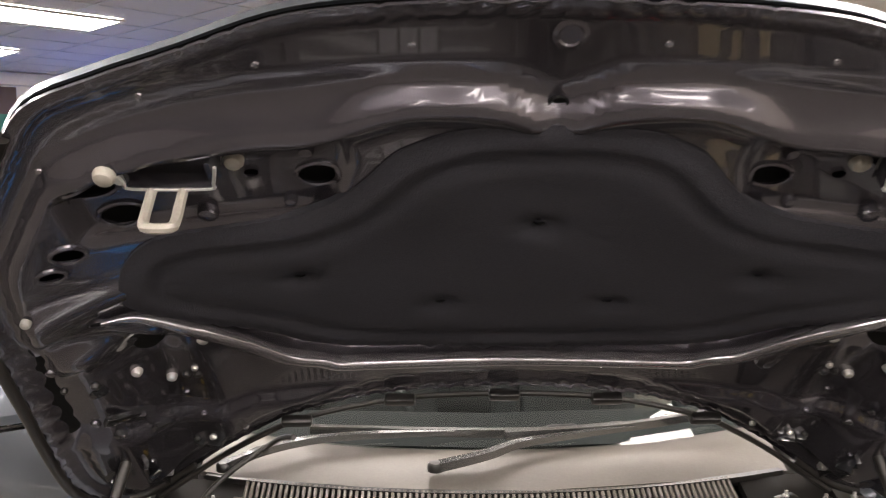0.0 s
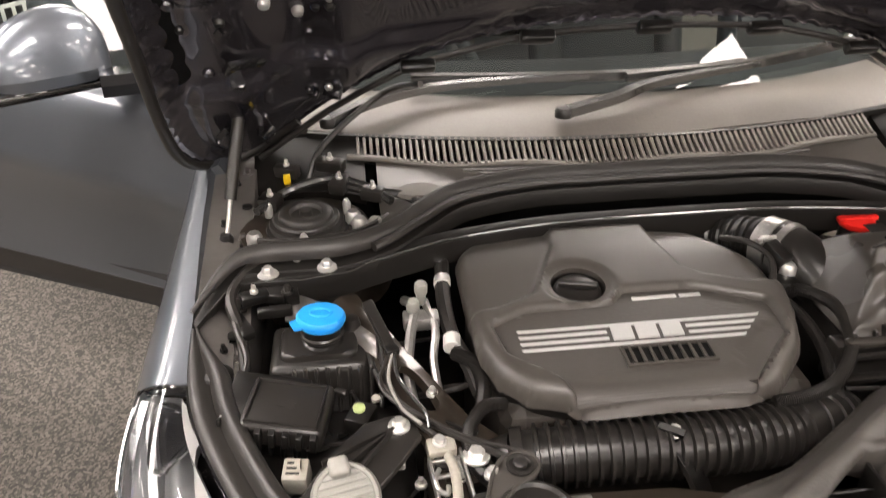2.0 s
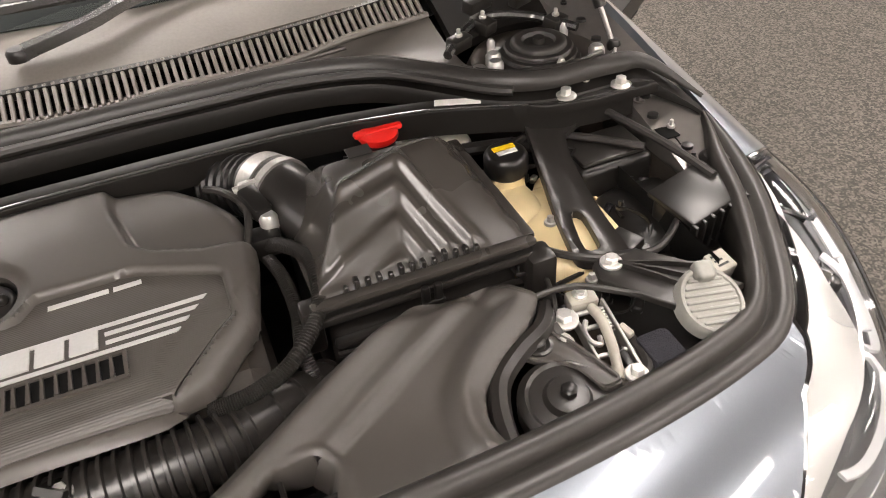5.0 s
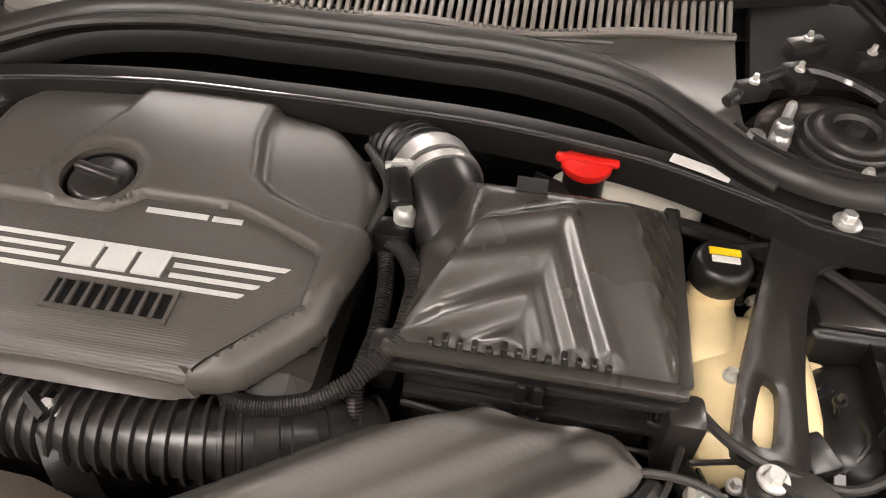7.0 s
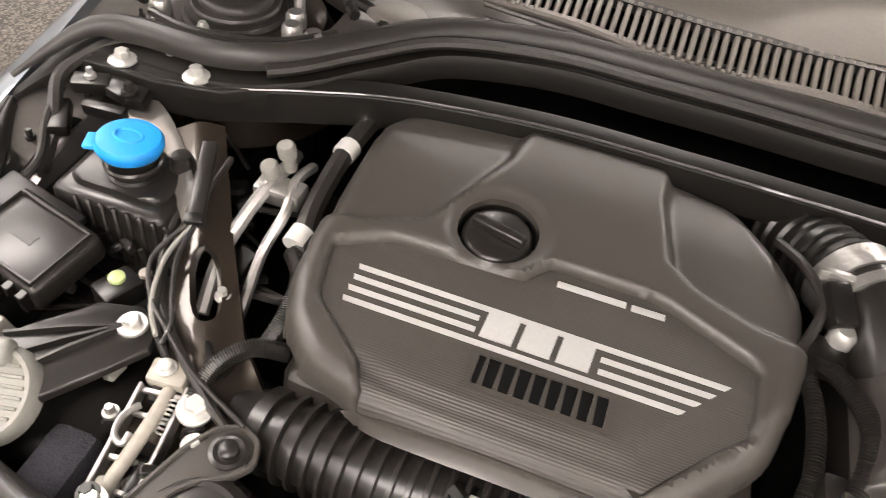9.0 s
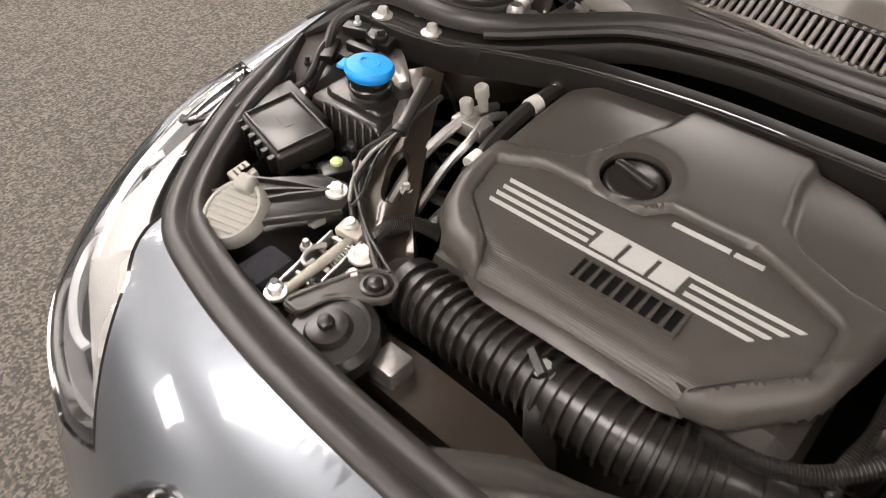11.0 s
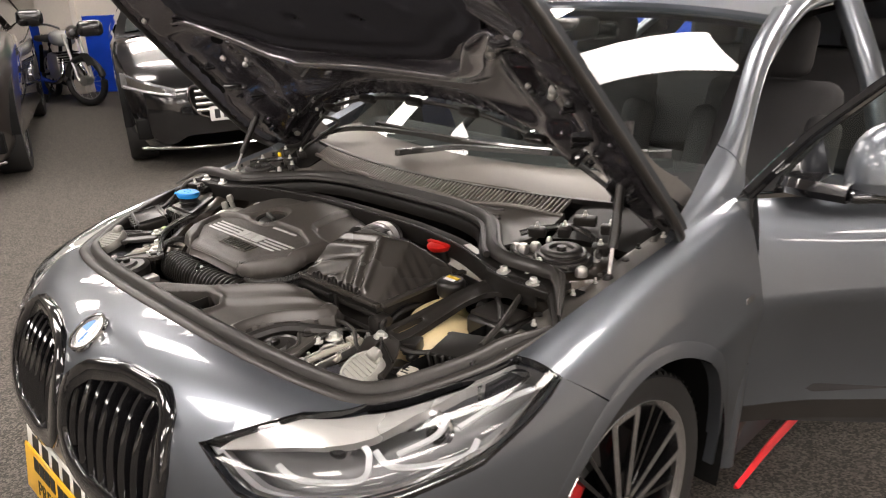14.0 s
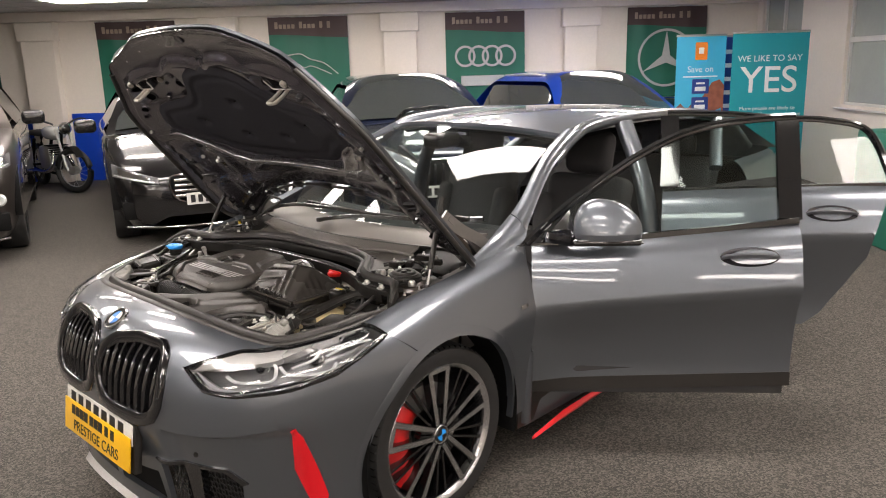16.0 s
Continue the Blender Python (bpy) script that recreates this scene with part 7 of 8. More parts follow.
# Fixings, clips and loom ends that glint among the dark parts.
rng = random.Random(12)
for i in range(90):
    s = rng.choice((-1, 1))
    x, y = s * rng.uniform(.34, .70), rng.uniform(.33, .76)
    z = rng.uniform(.725, .770)
    if .30 < abs(x) < .42 and y > .50 or abs(x) > .66 - 1.0 * max(0, .56 - y):
        continue
    k = rng.random()
    if k < .35:
        bolt(x, y, z, rng.uniform(.005, .010), rng.choice((ZINC, ALU, PLASTIC)), CAR)
    elif k < .7:
        a = rng.uniform(.006, .014)
        part("clip", rbox(-a, a, -a * .5, a * .5, -.004, .006, .002, 1, m=pose(x, y, z, rng.uniform(-25, 25), rng.uniform(-25, 25), rng.uniform(0, 180))), rng.choice((PLASTIC, SATIN, GLOSSBLACK, CREAM)), CAR)
    else:
        p = [(x, y, z), (x + rng.uniform(-.04, .04), y + rng.uniform(-.04, .04), z + .012), (x + rng.uniform(-.08, .08), y + rng.uniform(-.08, .08), z - .01)]
        hose("wire", p, rng.uniform(.002, .0035), rng.choice((RUBBER, WIPER, PLASTIC)), steps=5, n=6)
# Inner wing flange: plugs, bolts and clips along both sides.
for s in (1, -1):
    for k in np.arange(5.3, 8.0, .22):
        m = station(k)
        d = .030 + .040 * rng.random()
        if rng.random() < .5:
            bolt(s * (m[2] - d), m[3] + rng.uniform(-.01, .01), m[4] - .017, rng.uniform(.004, .007), rng.choice((ZINC, PLASTIC)), CAR)
        else:
            part("plug", lathe([(.009, 0), (.008, .004), (0, .005)], 12, m=pose(s * (m[2] - d), m[3], m[4] - .018)), PLASTIC, CAR)
# Relay box lid with a raised frame and a pale print, on one side only.
rm = pose(-.618, .530, .792, 6, 5, -12)
lid_ob = part("relay_cover", rbox(-.052, .052, -.042, .042, -.03, .006, .008, 3, m=rm), SATIN, CAR, "glossy black relay box cover")
part("cover_frame", tube([rm @ Vector(c) for c in ((-.044, -.034, .007), (.044, -.034, .007), (.044, .034, .007), (-.044, .034, .007))], .003, 6, 1, closed=True), SATIN, lid_ob)
part("cover_print", rbox(-.014, .010, -.006, .006, .0062, .0066, 0, m=rm), RUBBER, lid_ob, smooth=False)
for i in range(6):
    part("catch", rbox(-.046 + .017 * i, -.038 + .017 * i, -.050, -.040, -.02, .004, .001, 1, m=rm), PLASTIC, lid_ob)

# Moulded ridges, clips and drain slots on the scuttle panel.
for v in (.30, .62, .86):
    line = [tuple(np.array(scut(u, v)) + np.array((0, 0, .002))) for u in np.linspace(.16, .84, 40)]
    part("scuttle_ridge", tube(line, .0035, 6, 1), COVER, CAR)
for u in (.18, .27, .36, .47, .58, .66, .75, .84):
    x, y, z = scut(u, .45)
    part("scuttle_clip", lathe([(.010, 0), (.009, .004), (.004, .005), (0, .004)], 12, m=pose(x, y, z + .001)), PLASTIC, CAR)
for s in (1, -1):
    # Loom, brackets and drain hose beside the strut tower.
    hose("loom", [(s * .46, .93, .865), (s * .50, .97, .875), (s * .56, 1.0, .88), (s * .63, .98, .872), (s * .68, .92, .865)], .0075, WIPER)
    hose("loom", [(s * .47, .90, .855), (s * .52, .84, .862), (s * .60, .81, .868), (s * .67, .83, .862)], .005, RUBBER)
    for x, y, z, a, b in ((.49, .955, .870, .020, .012), (.545, .985, .876, .014, .020), (.66, .955, .866, .018, .014), (.635, 1.03, .885, .022, .010), (.56, 1.04, .888, .026, .012)):
        part("bracket", rbox(-a, a, -b, b, -.012, .010, .004, m=pose(s * x, y, z, 8, 0, s * 25)), SATIN, CAR)
        bolt(s * x, y, z + .010, .006, ZINC, CAR)
# ---- banners, posters, windows ----
GREEN = material("banner_green", (0.012, 0.13, 0.085), 0.55, 0, 0, 60, 0.06, 0.05, 2, 0.15)
BROWN = material("banner_brown", (0.055, 0.030, 0.030), 0.55, 0, 0, 60, 0.06, 0.05, 2, 0.15)
GOLD = material("banner_gold_print", (0.30, 0.235, 0.18), 0.5)
GREYINK = material("banner_grey_print", (0.42, 0.44, 0.43), 0.45)
TEAL = material("poster_teal", (0.01, 0.30, 0.36), 0.4, 0, 0, 30, 0.05, 0, 2, 0.12)
SKYBLUE = material("poster_sky", (0.06, 0.45, 0.68), 0.4, 0, 0, 30, 0.05, 0, 2, 0.15)
ROCK = material("poster_rock", (0.30, 0.10, 0.06), 0.5, 0, 0, 14, 0.5, 0, 5, 0.3)
NAVY = material("poster_navy", (0.02, 0.05, 0.25), 0.4)
ORANGE = material("poster_orange", (0.85, 0.25, 0.02), 0.4)
PWHITE = material("print_white", (0.80, 0.82, 0.82), 0.45)
FROST = material("frosted_pane", (0.40, 0.43, 0.40), 0.25, 0, 0, 20, 0.05, 0, 1.5, 0.15)


def ring_mesh(cx, cz, r, w, y):
    bm = bmesh.new()
    n = 40
    a = [bm.verts.new((cx + r * math.cos(2 * math.pi * i / n), y, cz + r * math.sin(2 * math.pi * i / n))) for i in range(n)]
    b = [bm.verts.new((cx + (r - w) * math.cos(2 * math.pi * i / n), y, cz + (r - w) * math.sin(2 * math.pi * i / n))) for i in range(n)]
    for i in range(n):
        bm.faces.new((a[i], a[(i + 1) % n], b[(i + 1) % n], b[i]))
    return bm


def banner(r, sign):
    ob = thing("wall_banner", "green fabric banner with a brown top on the wall", "banner", ROOM @ pose(r, WALL_A - .045, 0), "wall banners")
    w = 1.17

    def cloth(u, v):
        return (w * u, .012 * math.sin(9 * u + 4 * v) + .008 * math.sin(23 * u), 1.03 + 1.30 * v)
    part("cloth", solid(patch(cloth, 24, 10), .004), GREEN, ob)
    part("top_field", solid(patch(lambda u, v: (w * u, .012 * math.sin(9 * u + 4 * (.78 + .22 * v)) + .008 * math.sin(23 * u) - .006, 2.055 + .03 * math.cos(3 * u) + v * (.275 - .03 * math.cos(3 * u))), 24, 4), .002), BROWN, ob)
    x = .10
    for word in (5, 4, 1, 1):
        for i in range(word):
            tall = .095 if i == 0 else .060
            part("text_bar", rbox(x, x + .046, -.034, -.030, 2.165, 2.165 + tall, .004), GOLD, ob, smooth=False)
            x += .062
        x += .05
    y = -.036
    if sign == 0:
        for i in range(4):
            part("ring", ring_mesh(.285 + .20 * i, 1.70, .155, .034, y - .001 * i), GREYINK, ob, smooth=False)
        part("text_bar", rbox(.22, .86, y - .002, y, 1.27, 1.42, .01), GREYINK, ob, smooth=False)
    elif sign == 1:
        part("ring", ring_mesh(.58, 1.60, .42, .035, y), GREYINK, ob, smooth=False)
        for i in range(3):
            a = math.pi / 2 + i * 2 * math.pi / 3
            bm = bmesh.new()
            q = [(.58 + .40 * math.cos(a), 1.60 + .40 * math.sin(a)), (.58 + .07 * math.cos(a + 1.05), 1.60 + .07 * math.sin(a + 1.05)), (.58, 1.60), (.58 + .07 * math.cos(a - 1.05), 1.60 + .07 * math.sin(a - 1.05))]
            bm.faces.new([bm.verts.new((px, y - .002, pz)) for px, pz in q])
            part("star_arm", bm, GREYINK, ob, smooth=False)
    elif sign == 2:
        p = [(.25, y, 1.78), (.45, y, 1.80), (.60, y, 1.72), (.80, y, 1.66), (1.0, y, 1.50)]
        part("line_drawing", tube(p, .010, 6, 8), GREYINK, ob)
        part("line_drawing", tube([(.22, y, 1.70), (.4, y, 1.66), (.5, y, 1.60), (.62, y, 1.62), (.9, y, 1.50)], .008, 6, 8), GREYINK, ob)
    else:
        part("ring", ring_mesh(.58, 1.62, .42, .04, y), GREYINK, ob, smooth=False)
        part("slash", rbox(.34, .80, y - .004, y - .002, -.02, .02, 0, m=pose(.0, 0, 1.42, 0, 0, 0) @ pose(.2, 0, 0, 0, -35, 0)), GREYINK, ob, smooth=False)
    part("hanger", tube([(0, .0, 2.335), (w, 0, 2.335)], .008, 8, 1), WHITEP, ob)


for k, sg in enumerate((3, 3, 2, 0, 1)):
    banner((-7.70, -5.03, -2.49, .12, 2.81)[k], sg)


def poster(r, a, turn, w, h, kind):
    ob = thing("roll_up_poster", "teal roll-up poster with white lettering" if kind == "yes" else "sky-blue roll-up poster with an orange badge", "poster", ROOM @ pose(r, a, 0, 0, 0, turn))
    part("sheet", rbox(0, w, 0, .004, .10, h, 0), TEAL if kind == "yes" else SKYBLUE if kind == "sky" else NAVY, ob, smooth=False)
    part("base", rbox(0, w, -.08, .10, 0, .10, .02), ALU, ob)
    part("pole", tube([(w / 2, .02, .08), (w / 2, .02, h)], .012, 8, 1), ALU, ob)
    part("top_rail", rbox(-.005, w + .005, -.006, .014, h - .006, h + .02, .004), ALU, ob)
    F = pose(w / 2, -.003, 0, 90)
    if kind == "yes":
        words("WE LIKE TO SAY", .098, PWHITE, F @ pose(0, h - .285, 0), ob)
        words("YES", .42, PWHITE, F @ pose(0, h - .535, 0), ob, bold=.002)
        words("More people are likely to", .062, PWHITE, F @ pose(0, h - .845, 0), ob)
        words("be accepted for vehicle finance", .062, PWHITE, F @ pose(0, h - .915, 0), ob)
    elif kind == "sky":
        part("badge", rbox(w * .38, w * .62, -.006, -.002, h - .27, h - .07, .01), ORANGE, ob, "orange square badge")
        part("badge_mark", rbox(w * .45, w * .55, -.009, -.0062, h - .20, h - .13, .004), PWHITE, ob)
        words("Save on", .10, PWHITE, F @ pose(0, h - .38, 0), ob)
        part("text_bar", rbox(w * .15, w * .85, -.004, -.001, h - .47, h - .455, 0), PWHITE, ob, smooth=False)
        bm = bmesh.new()
        prof = [(0, .62), (.12, .68), (.25, .60), (.4, .72), (.55, .74), (.75, .92), (.9, .95), (1, .88)]
        bm.faces.new([bm.verts.new((w * x, -.0015, h - 1.45 + z)) for x, z in prof] + [bm.verts.new((w, -.0015, .12)), bm.verts.new((0, -.0015, .12))])
        part("picture", bm, ROCK, ob, smooth=False)
        bm = bmesh.new()
        bm.faces.new([bm.verts.new((w * x, -.0025, z)) for x, z in ((.78, .95), (.96, 1.0), (.95, .75), (.7, .5), (.6, .12), (1, .12), (1, .4), (.72, .75))])
        part("picture", bm, SKYBLUE, ob, smooth=False)
        for i in range(3):
            z = h - .66 - .21 * i
            part("offer_box", rbox(w * .34, w * .68, -.005, -.003, z, z + .17, .01), NAVY, ob, smooth=False)
            part("text_bar", rbox(w * .40, w * .62, -.007, -.0052, z + .03, z + .08, 0), PWHITE, ob, smooth=False)
            part("text_bar", rbox(w * .42, w * .60, -.007, -.0052, z + .11, z + .13, 0), PWHITE, ob, smooth=False)
    else:
        for i in range(6):
            part("text_bar", rbox(.04, w - .04, -.003, -.001, h - .2 - .16 * i, h - .15 - .16 * i, 0), PWHITE, ob, smooth=False)
    return ob


poster(3.36, 9.0, -2, .86, 1.84, "yes")
poster(2.80, 9.25, 2, .585, 1.83, "sky")
poster(3.25, 9.5, 0, .5, 1.82, "navy")


def window(a0, a1, z0, z1, cols, rows, name):
    w = thing(name, "white-framed window with frosted panes", "window", ROOM @ pose(WALL_R, 0, 0), kind="structure")
    bm = bmesh.new()
    for i in range(cols + 1):
        y = a0 + (a1 - a0) * i / cols
        rbox(.04, .11, y - .03, y + .03, z0, z1, .006, bm=bm)
    for j in range(rows + 1):
        z = z0 + (z1 - z0) * j / rows
        rbox(.045, .105, a0, a1, z - .03, z + .03, .006, bm=bm)
    part("window_frame", bm, WHITEP, w, smooth=False)
    for i in range(cols):
        for j in range(rows):
            y, z = a0 + (a1 - a0) * i / cols, z0 + (z1 - z0) * j / rows
            part("pane", rbox(.07, .078, y + .031, y + (a1 - a0) / cols - .031, z + .031, z + (z1 - z0) / rows - .031, 0), FROST, w, smooth=False)
    part("window_sill", rbox(-.06, .12, a0 - .05, a1 + .05, z0 - .05, z0 - .031, .01), WHITEP, w)


window(6.4, 9.2, 1.0, CEILING - .02, 3, 2, "window_1")
window(10.35, 11.6, 1.75, CEILING - .02, 2, 1, "window_2")

# ---- parked cars in the background ----
def parked_car(name, label, paint, m, L=4.9, W=1.86, H=1.47, belt=.98, nose=.74, hood_end=1.45, grille="bars", rims=RIMCUT, tall=0.0):
    car = thing(name, label, "car", m)
    ax0, ax1, R = .86, L - 1.05, .335 + tall * .03
    #        y, half width, shoulder z, centre top z, lower z
    st = [(0.02, .52, nose - .20, nose - .16, .30), (.06, .66, nose - .12, nose - .06, .24), (.18, .80, nose - .04, nose + .02, .20), (.45, .90, nose + .04, nose + .09, .19), (.86, .955, nose + .10, nose + .16, .19),
          (hood_end, .975, belt - .02, belt + .03, .19), (2.3, .985, belt, belt + .02, .19), (3.4, 1.0, belt + .03, belt + .04, .19), (4.1, .97, belt + .04, belt + .06, .20), (L - .35, .90, belt + .03, belt + .06, .24), (L - .05, .74, belt - .10, belt - .05, .32)]
    sx = spline([(w * W / 2, y * 1.0, a, b, c) for y, w, a, b, c in st], 6)

    def sec(q):
        w, y, zs, zt, zl = q
        pts = [(w * .90, zl), (w * .985, zl + .12), (w, (zl + zs) / 2 + .04), (w * .985, zs - .06), (w * .93, zs), (w * .75, zs + (zt - zs) * .6), (w * .4, zs + (zt - zs) * .93), (0, zt)]
        return [(x, y, z) for x, z in pts] + [(-x, y, z) for x, z in pts[-2::-1]]
    bm = bmesh.new()
    rows = [[bm.verts.new(p) for p in sec(q)] for q in sx]
    for a, b in zip(rows, rows[1:]):
        for j in range(len(a) - 1):
            bm.faces.new((a[j], a[j + 1], b[j + 1], b[j]))
    bm.faces.new(rows[0])
    bm.faces.new(rows[-1][::-1])
    part("body", bm, paint, car, sharp=50)
    # Cabin.
    def cabin(u, v):
        y = hood_end - .12 + (L - .75 - hood_end + .12) * u
        f = bump1(min(u / .30, 1)) * bump1(min((1 - u) / .22, 1)) if u < 1 else 0
        zt = belt + .01 + (H - belt - .01) * f ** .75
        a = 2 * v - 1
        hw = (W / 2) * (.92 - .22 * (f ** .9) * 1.0)
        e = abs(a) ** 4
        return (hw * a, y, zt - e * (zt - belt) * .18 - (.02 * e))
    bm = patch(cabin, 30, 16)
    part("roof", bm, paint, car)
    glassm = material(name + "_glass", (.040, .045, .044), .05, 0, .5)

    def ws(u, v):
        t = .12 + .76 * v
        p = cabin(.30 * t, u)
        return (p[0] * .90, p[1] - .012, p[2] + .012)
    part("windscreen", patch(ws, 12, 8), glassm, car)
    for s in (1, -1):
        def side(u, v):
            uu = .17 + .64 * u
            p = cabin(uu, 1.0 if s > 0 else 0.0)
            top = p[2] - .045
            b0 = belt + .012
            return (s * (W / 2 * .945 + (abs(p[0]) + .008 - W / 2 * .945) * v), p[1], b0 + max(top - b0, .0) * v)
        part("side_window", patch(side, 18, 4), glassm, car)
        # Roof rails, lamps, mirrors, wheels.
        if tall:
            part("roof_bar", tube([cabin(.36, .5 + s * .40), tuple(np.array(cabin(.5, .5 + s * .41)) + (0, 0, .02)), cabin(.78, .5 + s * .40)], .014, 8, 6), ALU, car)
        lm = part("headlight", solid(patch(lambda u, v: (s * W / 2 * (.52 + .40 * u), .027 + .30 * u ** 2.2 - .02 + .05 * v, nose - .13 + .10 * v * (.5 + u * .6) + .06 * u), 10, 4), .02), LAMPIN, car)
        part("lamp_lens", patch(lambda u, v: (s * W / 2 * (.54 + .37 * u), .014 + .30 * u ** 2.2 - .02 + .05 * v, nose - .125 + .09 * v * (.5 + u * .6) + .06 * u), 10, 4), LENS, lm)
        part("lamp_dark", patch(lambda u, v: (s * W / 2 * (.60 + .27 * u), .004 + .30 * (u * .73 + .16) ** 2.2 - .02 + .05 * v, nose - .10 + .05 * v * (.5 + u * .6) + .055 * u), 8, 3), CHROME, lm)
        part("running_light", tube([(s * W / 2 * (.56 + .34 * u), -.003 + .30 * u ** 2.2, nose - .115 + .06 * u) for u in np.linspace(0, 1, 6)], .009, 6, 3), GUIDE, lm)
        mi = part("door_mirror", rbox(-.11, .11, -.06, .06, -.07, .07, .045, 3, m=pose(s * (W / 2 + .11), hood_end + .35, belt + .07)), GLOSSBLACK, car)
        for y in (ax0, ax1):
            w = new("wheel")
            w.parent = car
            w.matrix_basis = pose(s * (W / 2 - .165), y, R, 0, 0, 0 if s > 0 else 180)
            rt = pose(0, 0, 0, 0, 90, 0)
            part("tyre", lathe([(R * .7, -.11), (R * .95, -.115), (R, -.09), (R, .09), (R * .95, .115), (R * .7, .11)], 36, m=rt), TYRE, w)
            part("rim", lathe([(R * .72, .105), (R * .68, .09), (R * .3, .10), (0, .105)], 36, m=rt), rims, w)
            part("arch", patch(lambda u, v: (.118 - .10 * v, (R + .05) * math.cos(math.pi * u), (R + .05) * math.sin(math.pi * u)), 20, 1), DARK, w)
        # Near-black block painting in the shade of an intake that isn't cut.
        part("lower_intake", rbox(*sorted((s * W * .20, s * W * .43)), .04 + .10, .14 + .10, .28, .44, .02), DARK, car)
        part("fog_lamp", lathe([(0, .02), (.04, .018), (.055, 0)], 18, m=pose(s * W * .40, .17, .55, 90)), GUIDE, car) if tall else None
    gr = part("grille", rbox(-W * .21, W * .21, -.01, .10, nose - .30, nose - .07, .05, 3), DARK, car)
    part("grille_rim", sweep(spline([(x * W, -.012, nose + z) for x, z in ((-.21, -.10), (-.13, -.06), (.13, -.06), (.21, -.10), (.17, -.29), (0, -.315), (-.17, -.29))], 5, True), circle(.012, 6), closed=True, up=(0, 1, 0)), CHROME, car)
    if grille == "bars":
        for i in range(4):
            part("grille_bar", rbox(-W * .19, W * .19, -.022, .0, nose - .265 + .048 * i, nose - .240 + .048 * i, .006), CHROME, gr)
    else:
        for i in range(9):
            part("grille_bar", rbox(-W * .17 + W * .04 * i, -W * .155 + W * .04 * i, -.022, .0, nose - .29, nose - .09, .004), GLOSSBLACK, gr)
    pl = part("number_plate", rbox(-.26, .26, -.03, -.018, .40, .51, .004), WHITEP, car)
    for i in range(7):
        part("text_bar", rbox(-.225 + .065 * i, -.185 + .065 * i, -.033, -.0302, .42, .49, 0), INK, pl, smooth=False)
    part("bumper_blade", tube([(-W * .42, .16, .22), (-W * .2, .02, .205), (W * .2, .02, .205), (W * .42, .16, .22)], .012, 8, 6), CHROME, car)
    return car


BLACKPAINT = material("black_car_paint", (0.006, 0.006, 0.007), 0.2, 0.2, 1.0, 300, 0.1)
BRONZE = material("bronze_grey_paint", (0.11, 0.095, 0.085), 0.32, 0.75, 1.0, 900, 0.15)
BLUEPAINT = material("blue_car_paint", (0.005, 0.055, 0.42), 0.3, 0.4, 1.0, 900, 0.15)
NAVYPAINT = material("navy_car_paint", (0.008, 0.012, 0.03), 0.25, 0.3, 1.0, 900, 0.1)
parked_car("black_saloon", "black saloon with a chrome-barred grille", BLACKPAINT, ROOM @ pose(-2.1, 7.05, 0, 0, 0, 24), grille="bars")
parked_car("grey_suv", "bronze-grey sports utility car", BRONZE, ROOM @ pose(-4.45, 6.05, 0, 0, 0, 26), L=5.0, W=1.97, H=1.68, belt=1.10, nose=.90, grille="upright", tall=1.0)
parked_car("navy_suv", "dark navy sports utility car behind the hatchback", NAVYPAINT, ROOM @ pose(.02, 7.0, 0, 0, 0, 12), L=4.6, W=1.86, H=1.50, belt=.98, nose=.80, grille="upright", tall=1.0)
parked_car("blue_suv", "bright blue sports utility car beside the posters", BLUEPAINT, ROOM @ pose(2.60, 7.40, 0, 0, 0, 24), L=4.4, W=1.80, H=1.475, belt=.98, nose=.80, grille="upright", tall=1.0)


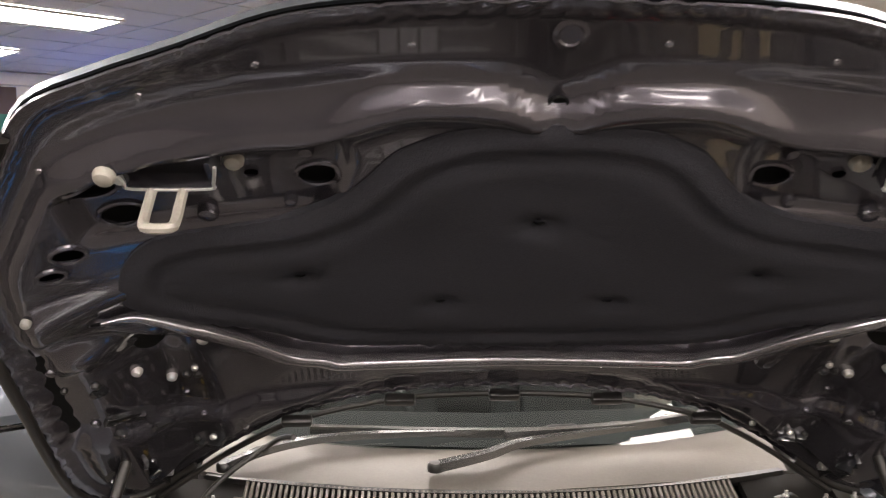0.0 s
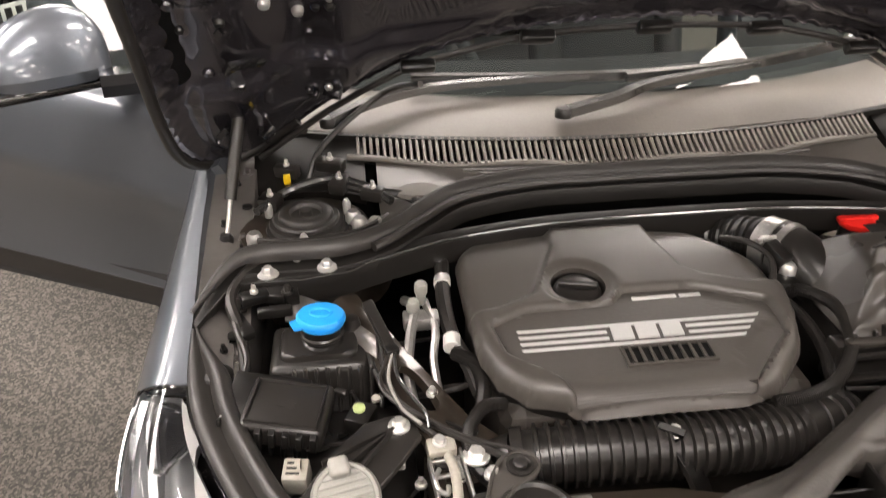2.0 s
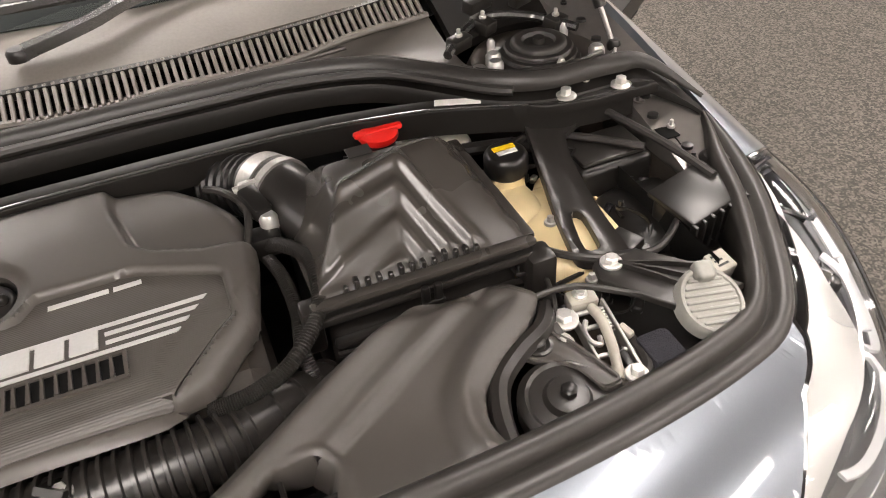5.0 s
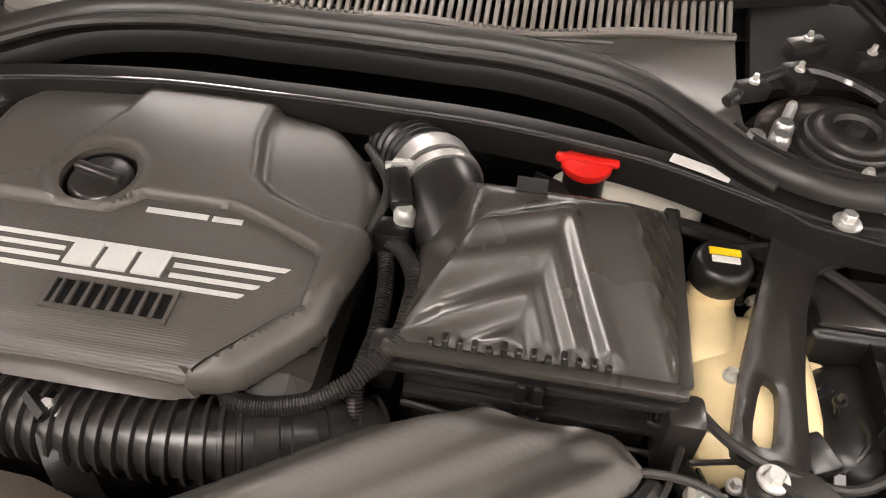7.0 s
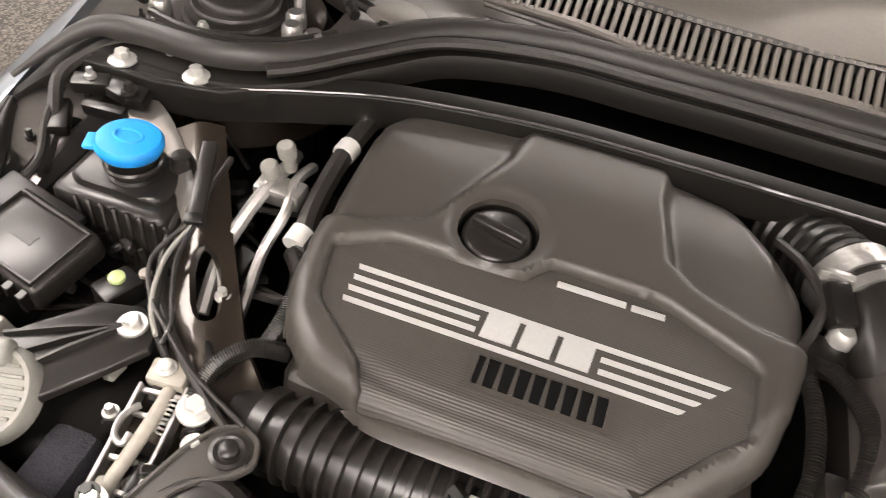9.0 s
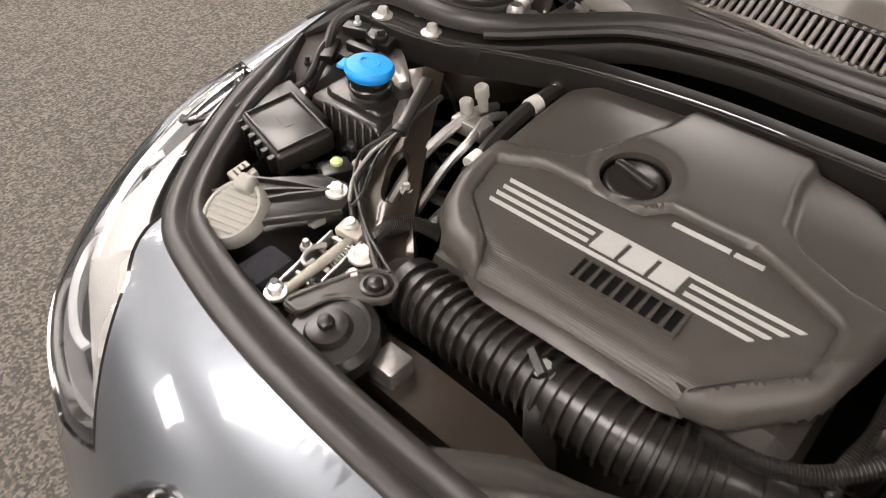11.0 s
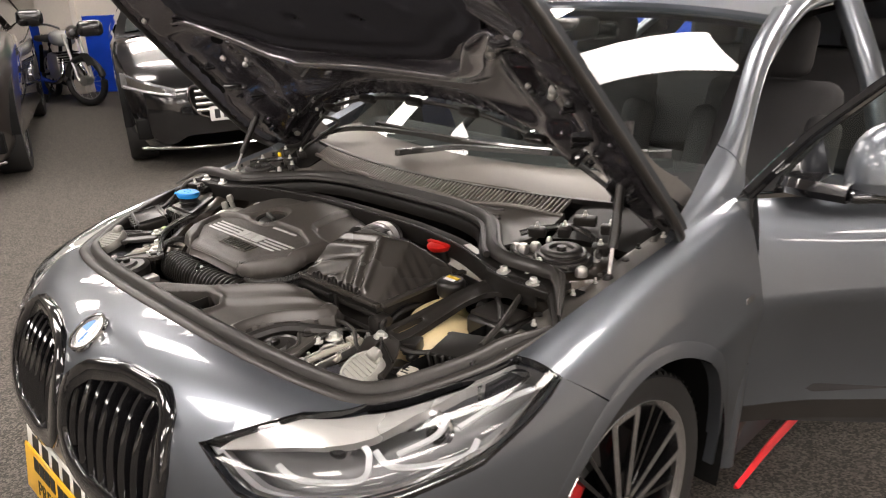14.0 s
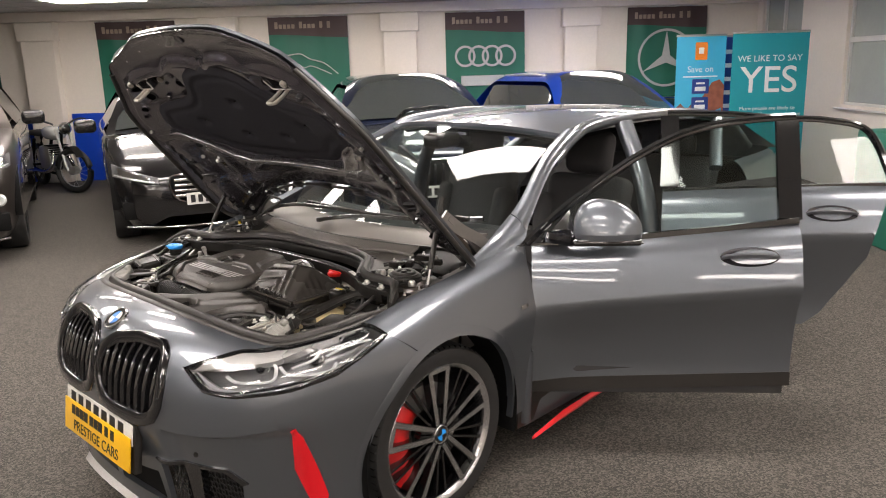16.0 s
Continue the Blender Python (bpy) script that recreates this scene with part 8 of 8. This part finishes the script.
# ---- motorcycle against the wall ----
def motorcycle(m):
    b = thing("motorcycle", "old motorcycle with a pale tank and spoked wheels", "motorcycle", m)
    for y in (0, 1.32):
        w = new("wheel")
        w.parent = b
        w.matrix_basis = pose(0, y, .31, 0, 0, 0 if y else 28)
        rt = pose(0, 0, 0, 0, 90, 0)
        part("tyre", tube([(0, .27 * math.cos(a), .27 * math.sin(a)) for a in np.linspace(0, 2 * math.pi, 28, endpoint=False)], .042, 10, 1, closed=True), TYRE, w)
        part("rim", tube([(0, .232 * math.cos(a), .232 * math.sin(a)) for a in np.linspace(0, 2 * math.pi, 28, endpoint=False)], .012, 6, 1, closed=True), ALU, w)
        part("hub", lathe([(0, -.06), (.06, -.055), (.06, .055), (0, .06)], 18, m=rt), ALU, w)
        for i in range(18):
            a = 2 * math.pi * i / 18
            part("spoke", tube([(.03 * (-1) ** i, .05 * math.cos(a + .3), .05 * math.sin(a + .3)), (0, .235 * math.cos(a), .235 * math.sin(a))], .0022, 4, 1), ZINC, w)
    for s in (1, -1):
        part("fork_leg", tube([(s * .085, 0, .31), (s * .085, .16, .62), (s * .085, .28, .86)], .02, 8, 4), ALU, b)
        part("swing_arm", tube([(s * .10, 1.32, .31), (s * .10, .85, .36)], .018, 8, 1), DARK, b)
        part("shock", tube([(s * .12, 1.28, .36), (s * .12, 1.08, .70)], .025, 8, 1), DARK, b)
        part("grip", tube([(s * .10, .28, .93), (s * .24, .32, .99), (s * .38, .40, .98)], .013, 8, 5), PLASTIC, b)
        part("exhaust", tube([(s * .08, .50, .55), (s * .14, .42, .35), (s * .17, .70, .26), (s * .17, 1.35, .30)], .028, 10, 6), CHROME, b)
    part("tank", blob((0, .60, .80), (.13, .25, .10), 2.6), material("pale_tank_paint", (.55, .56, .55), .25, 0, .6), b)
    part("seat", rbox(-.12, .12, .82, 1.38, .74, .82, .04, 3), LEATHER, b)
    part("engine", rbox(-.15, .15, .50, .90, .28, .62, .05, 2), ALU, b)
    for i in range(5):
        part("cooling_fin", rbox(-.13, .13, .46, .68, .50 + .03 * i, .512 + .03 * i, .003), DARK, b)
    part("frame_tube", tube([(0, .30, .86), (0, .42, .45), (0, .60, .24), (0, 1.0, .26), (0, 1.15, .70), (0, .7, .74), (0, .30, .82)], .02, 8, 5), DARK, b)
    part("headlamp", lathe([(0, .06), (.06, .055), (.085, .03), (.085, 0), (.05, -.07), (0, -.09)], 20, m=pose(0, .16, .88, 90)), CHROME, b)
    part("mudguard", patch(lambda u, v: (-.05 + .10 * v, .33 * math.cos(.5 + 2.0 * u), .31 + .33 * math.sin(.5 + 2.0 * u)), 14, 3), DARK, b)
    part("side_stand", tube([(-.12, .85, .30), (-.28, .82, .008)], .012, 6, 1), DARK, b)


motorcycle(ROOM @ pose(-5.05, 10.55, 0, 0, 0, 45))
bn = thing("storage_bin", "green storage bin with a yellow striped edge", "bin", ROOM @ pose(4.05, 6.25, 0))
part("bin_body", rbox(-.45, .45, -.4, .4, 0, .95, .03), GREEN, bn)
for i in range(5):
    part("stripe", rbox(-.40 + .17 * i, -.31 + .17 * i, -.405, -.4005, .10, .30, 0), YELLOW, bn, smooth=False)
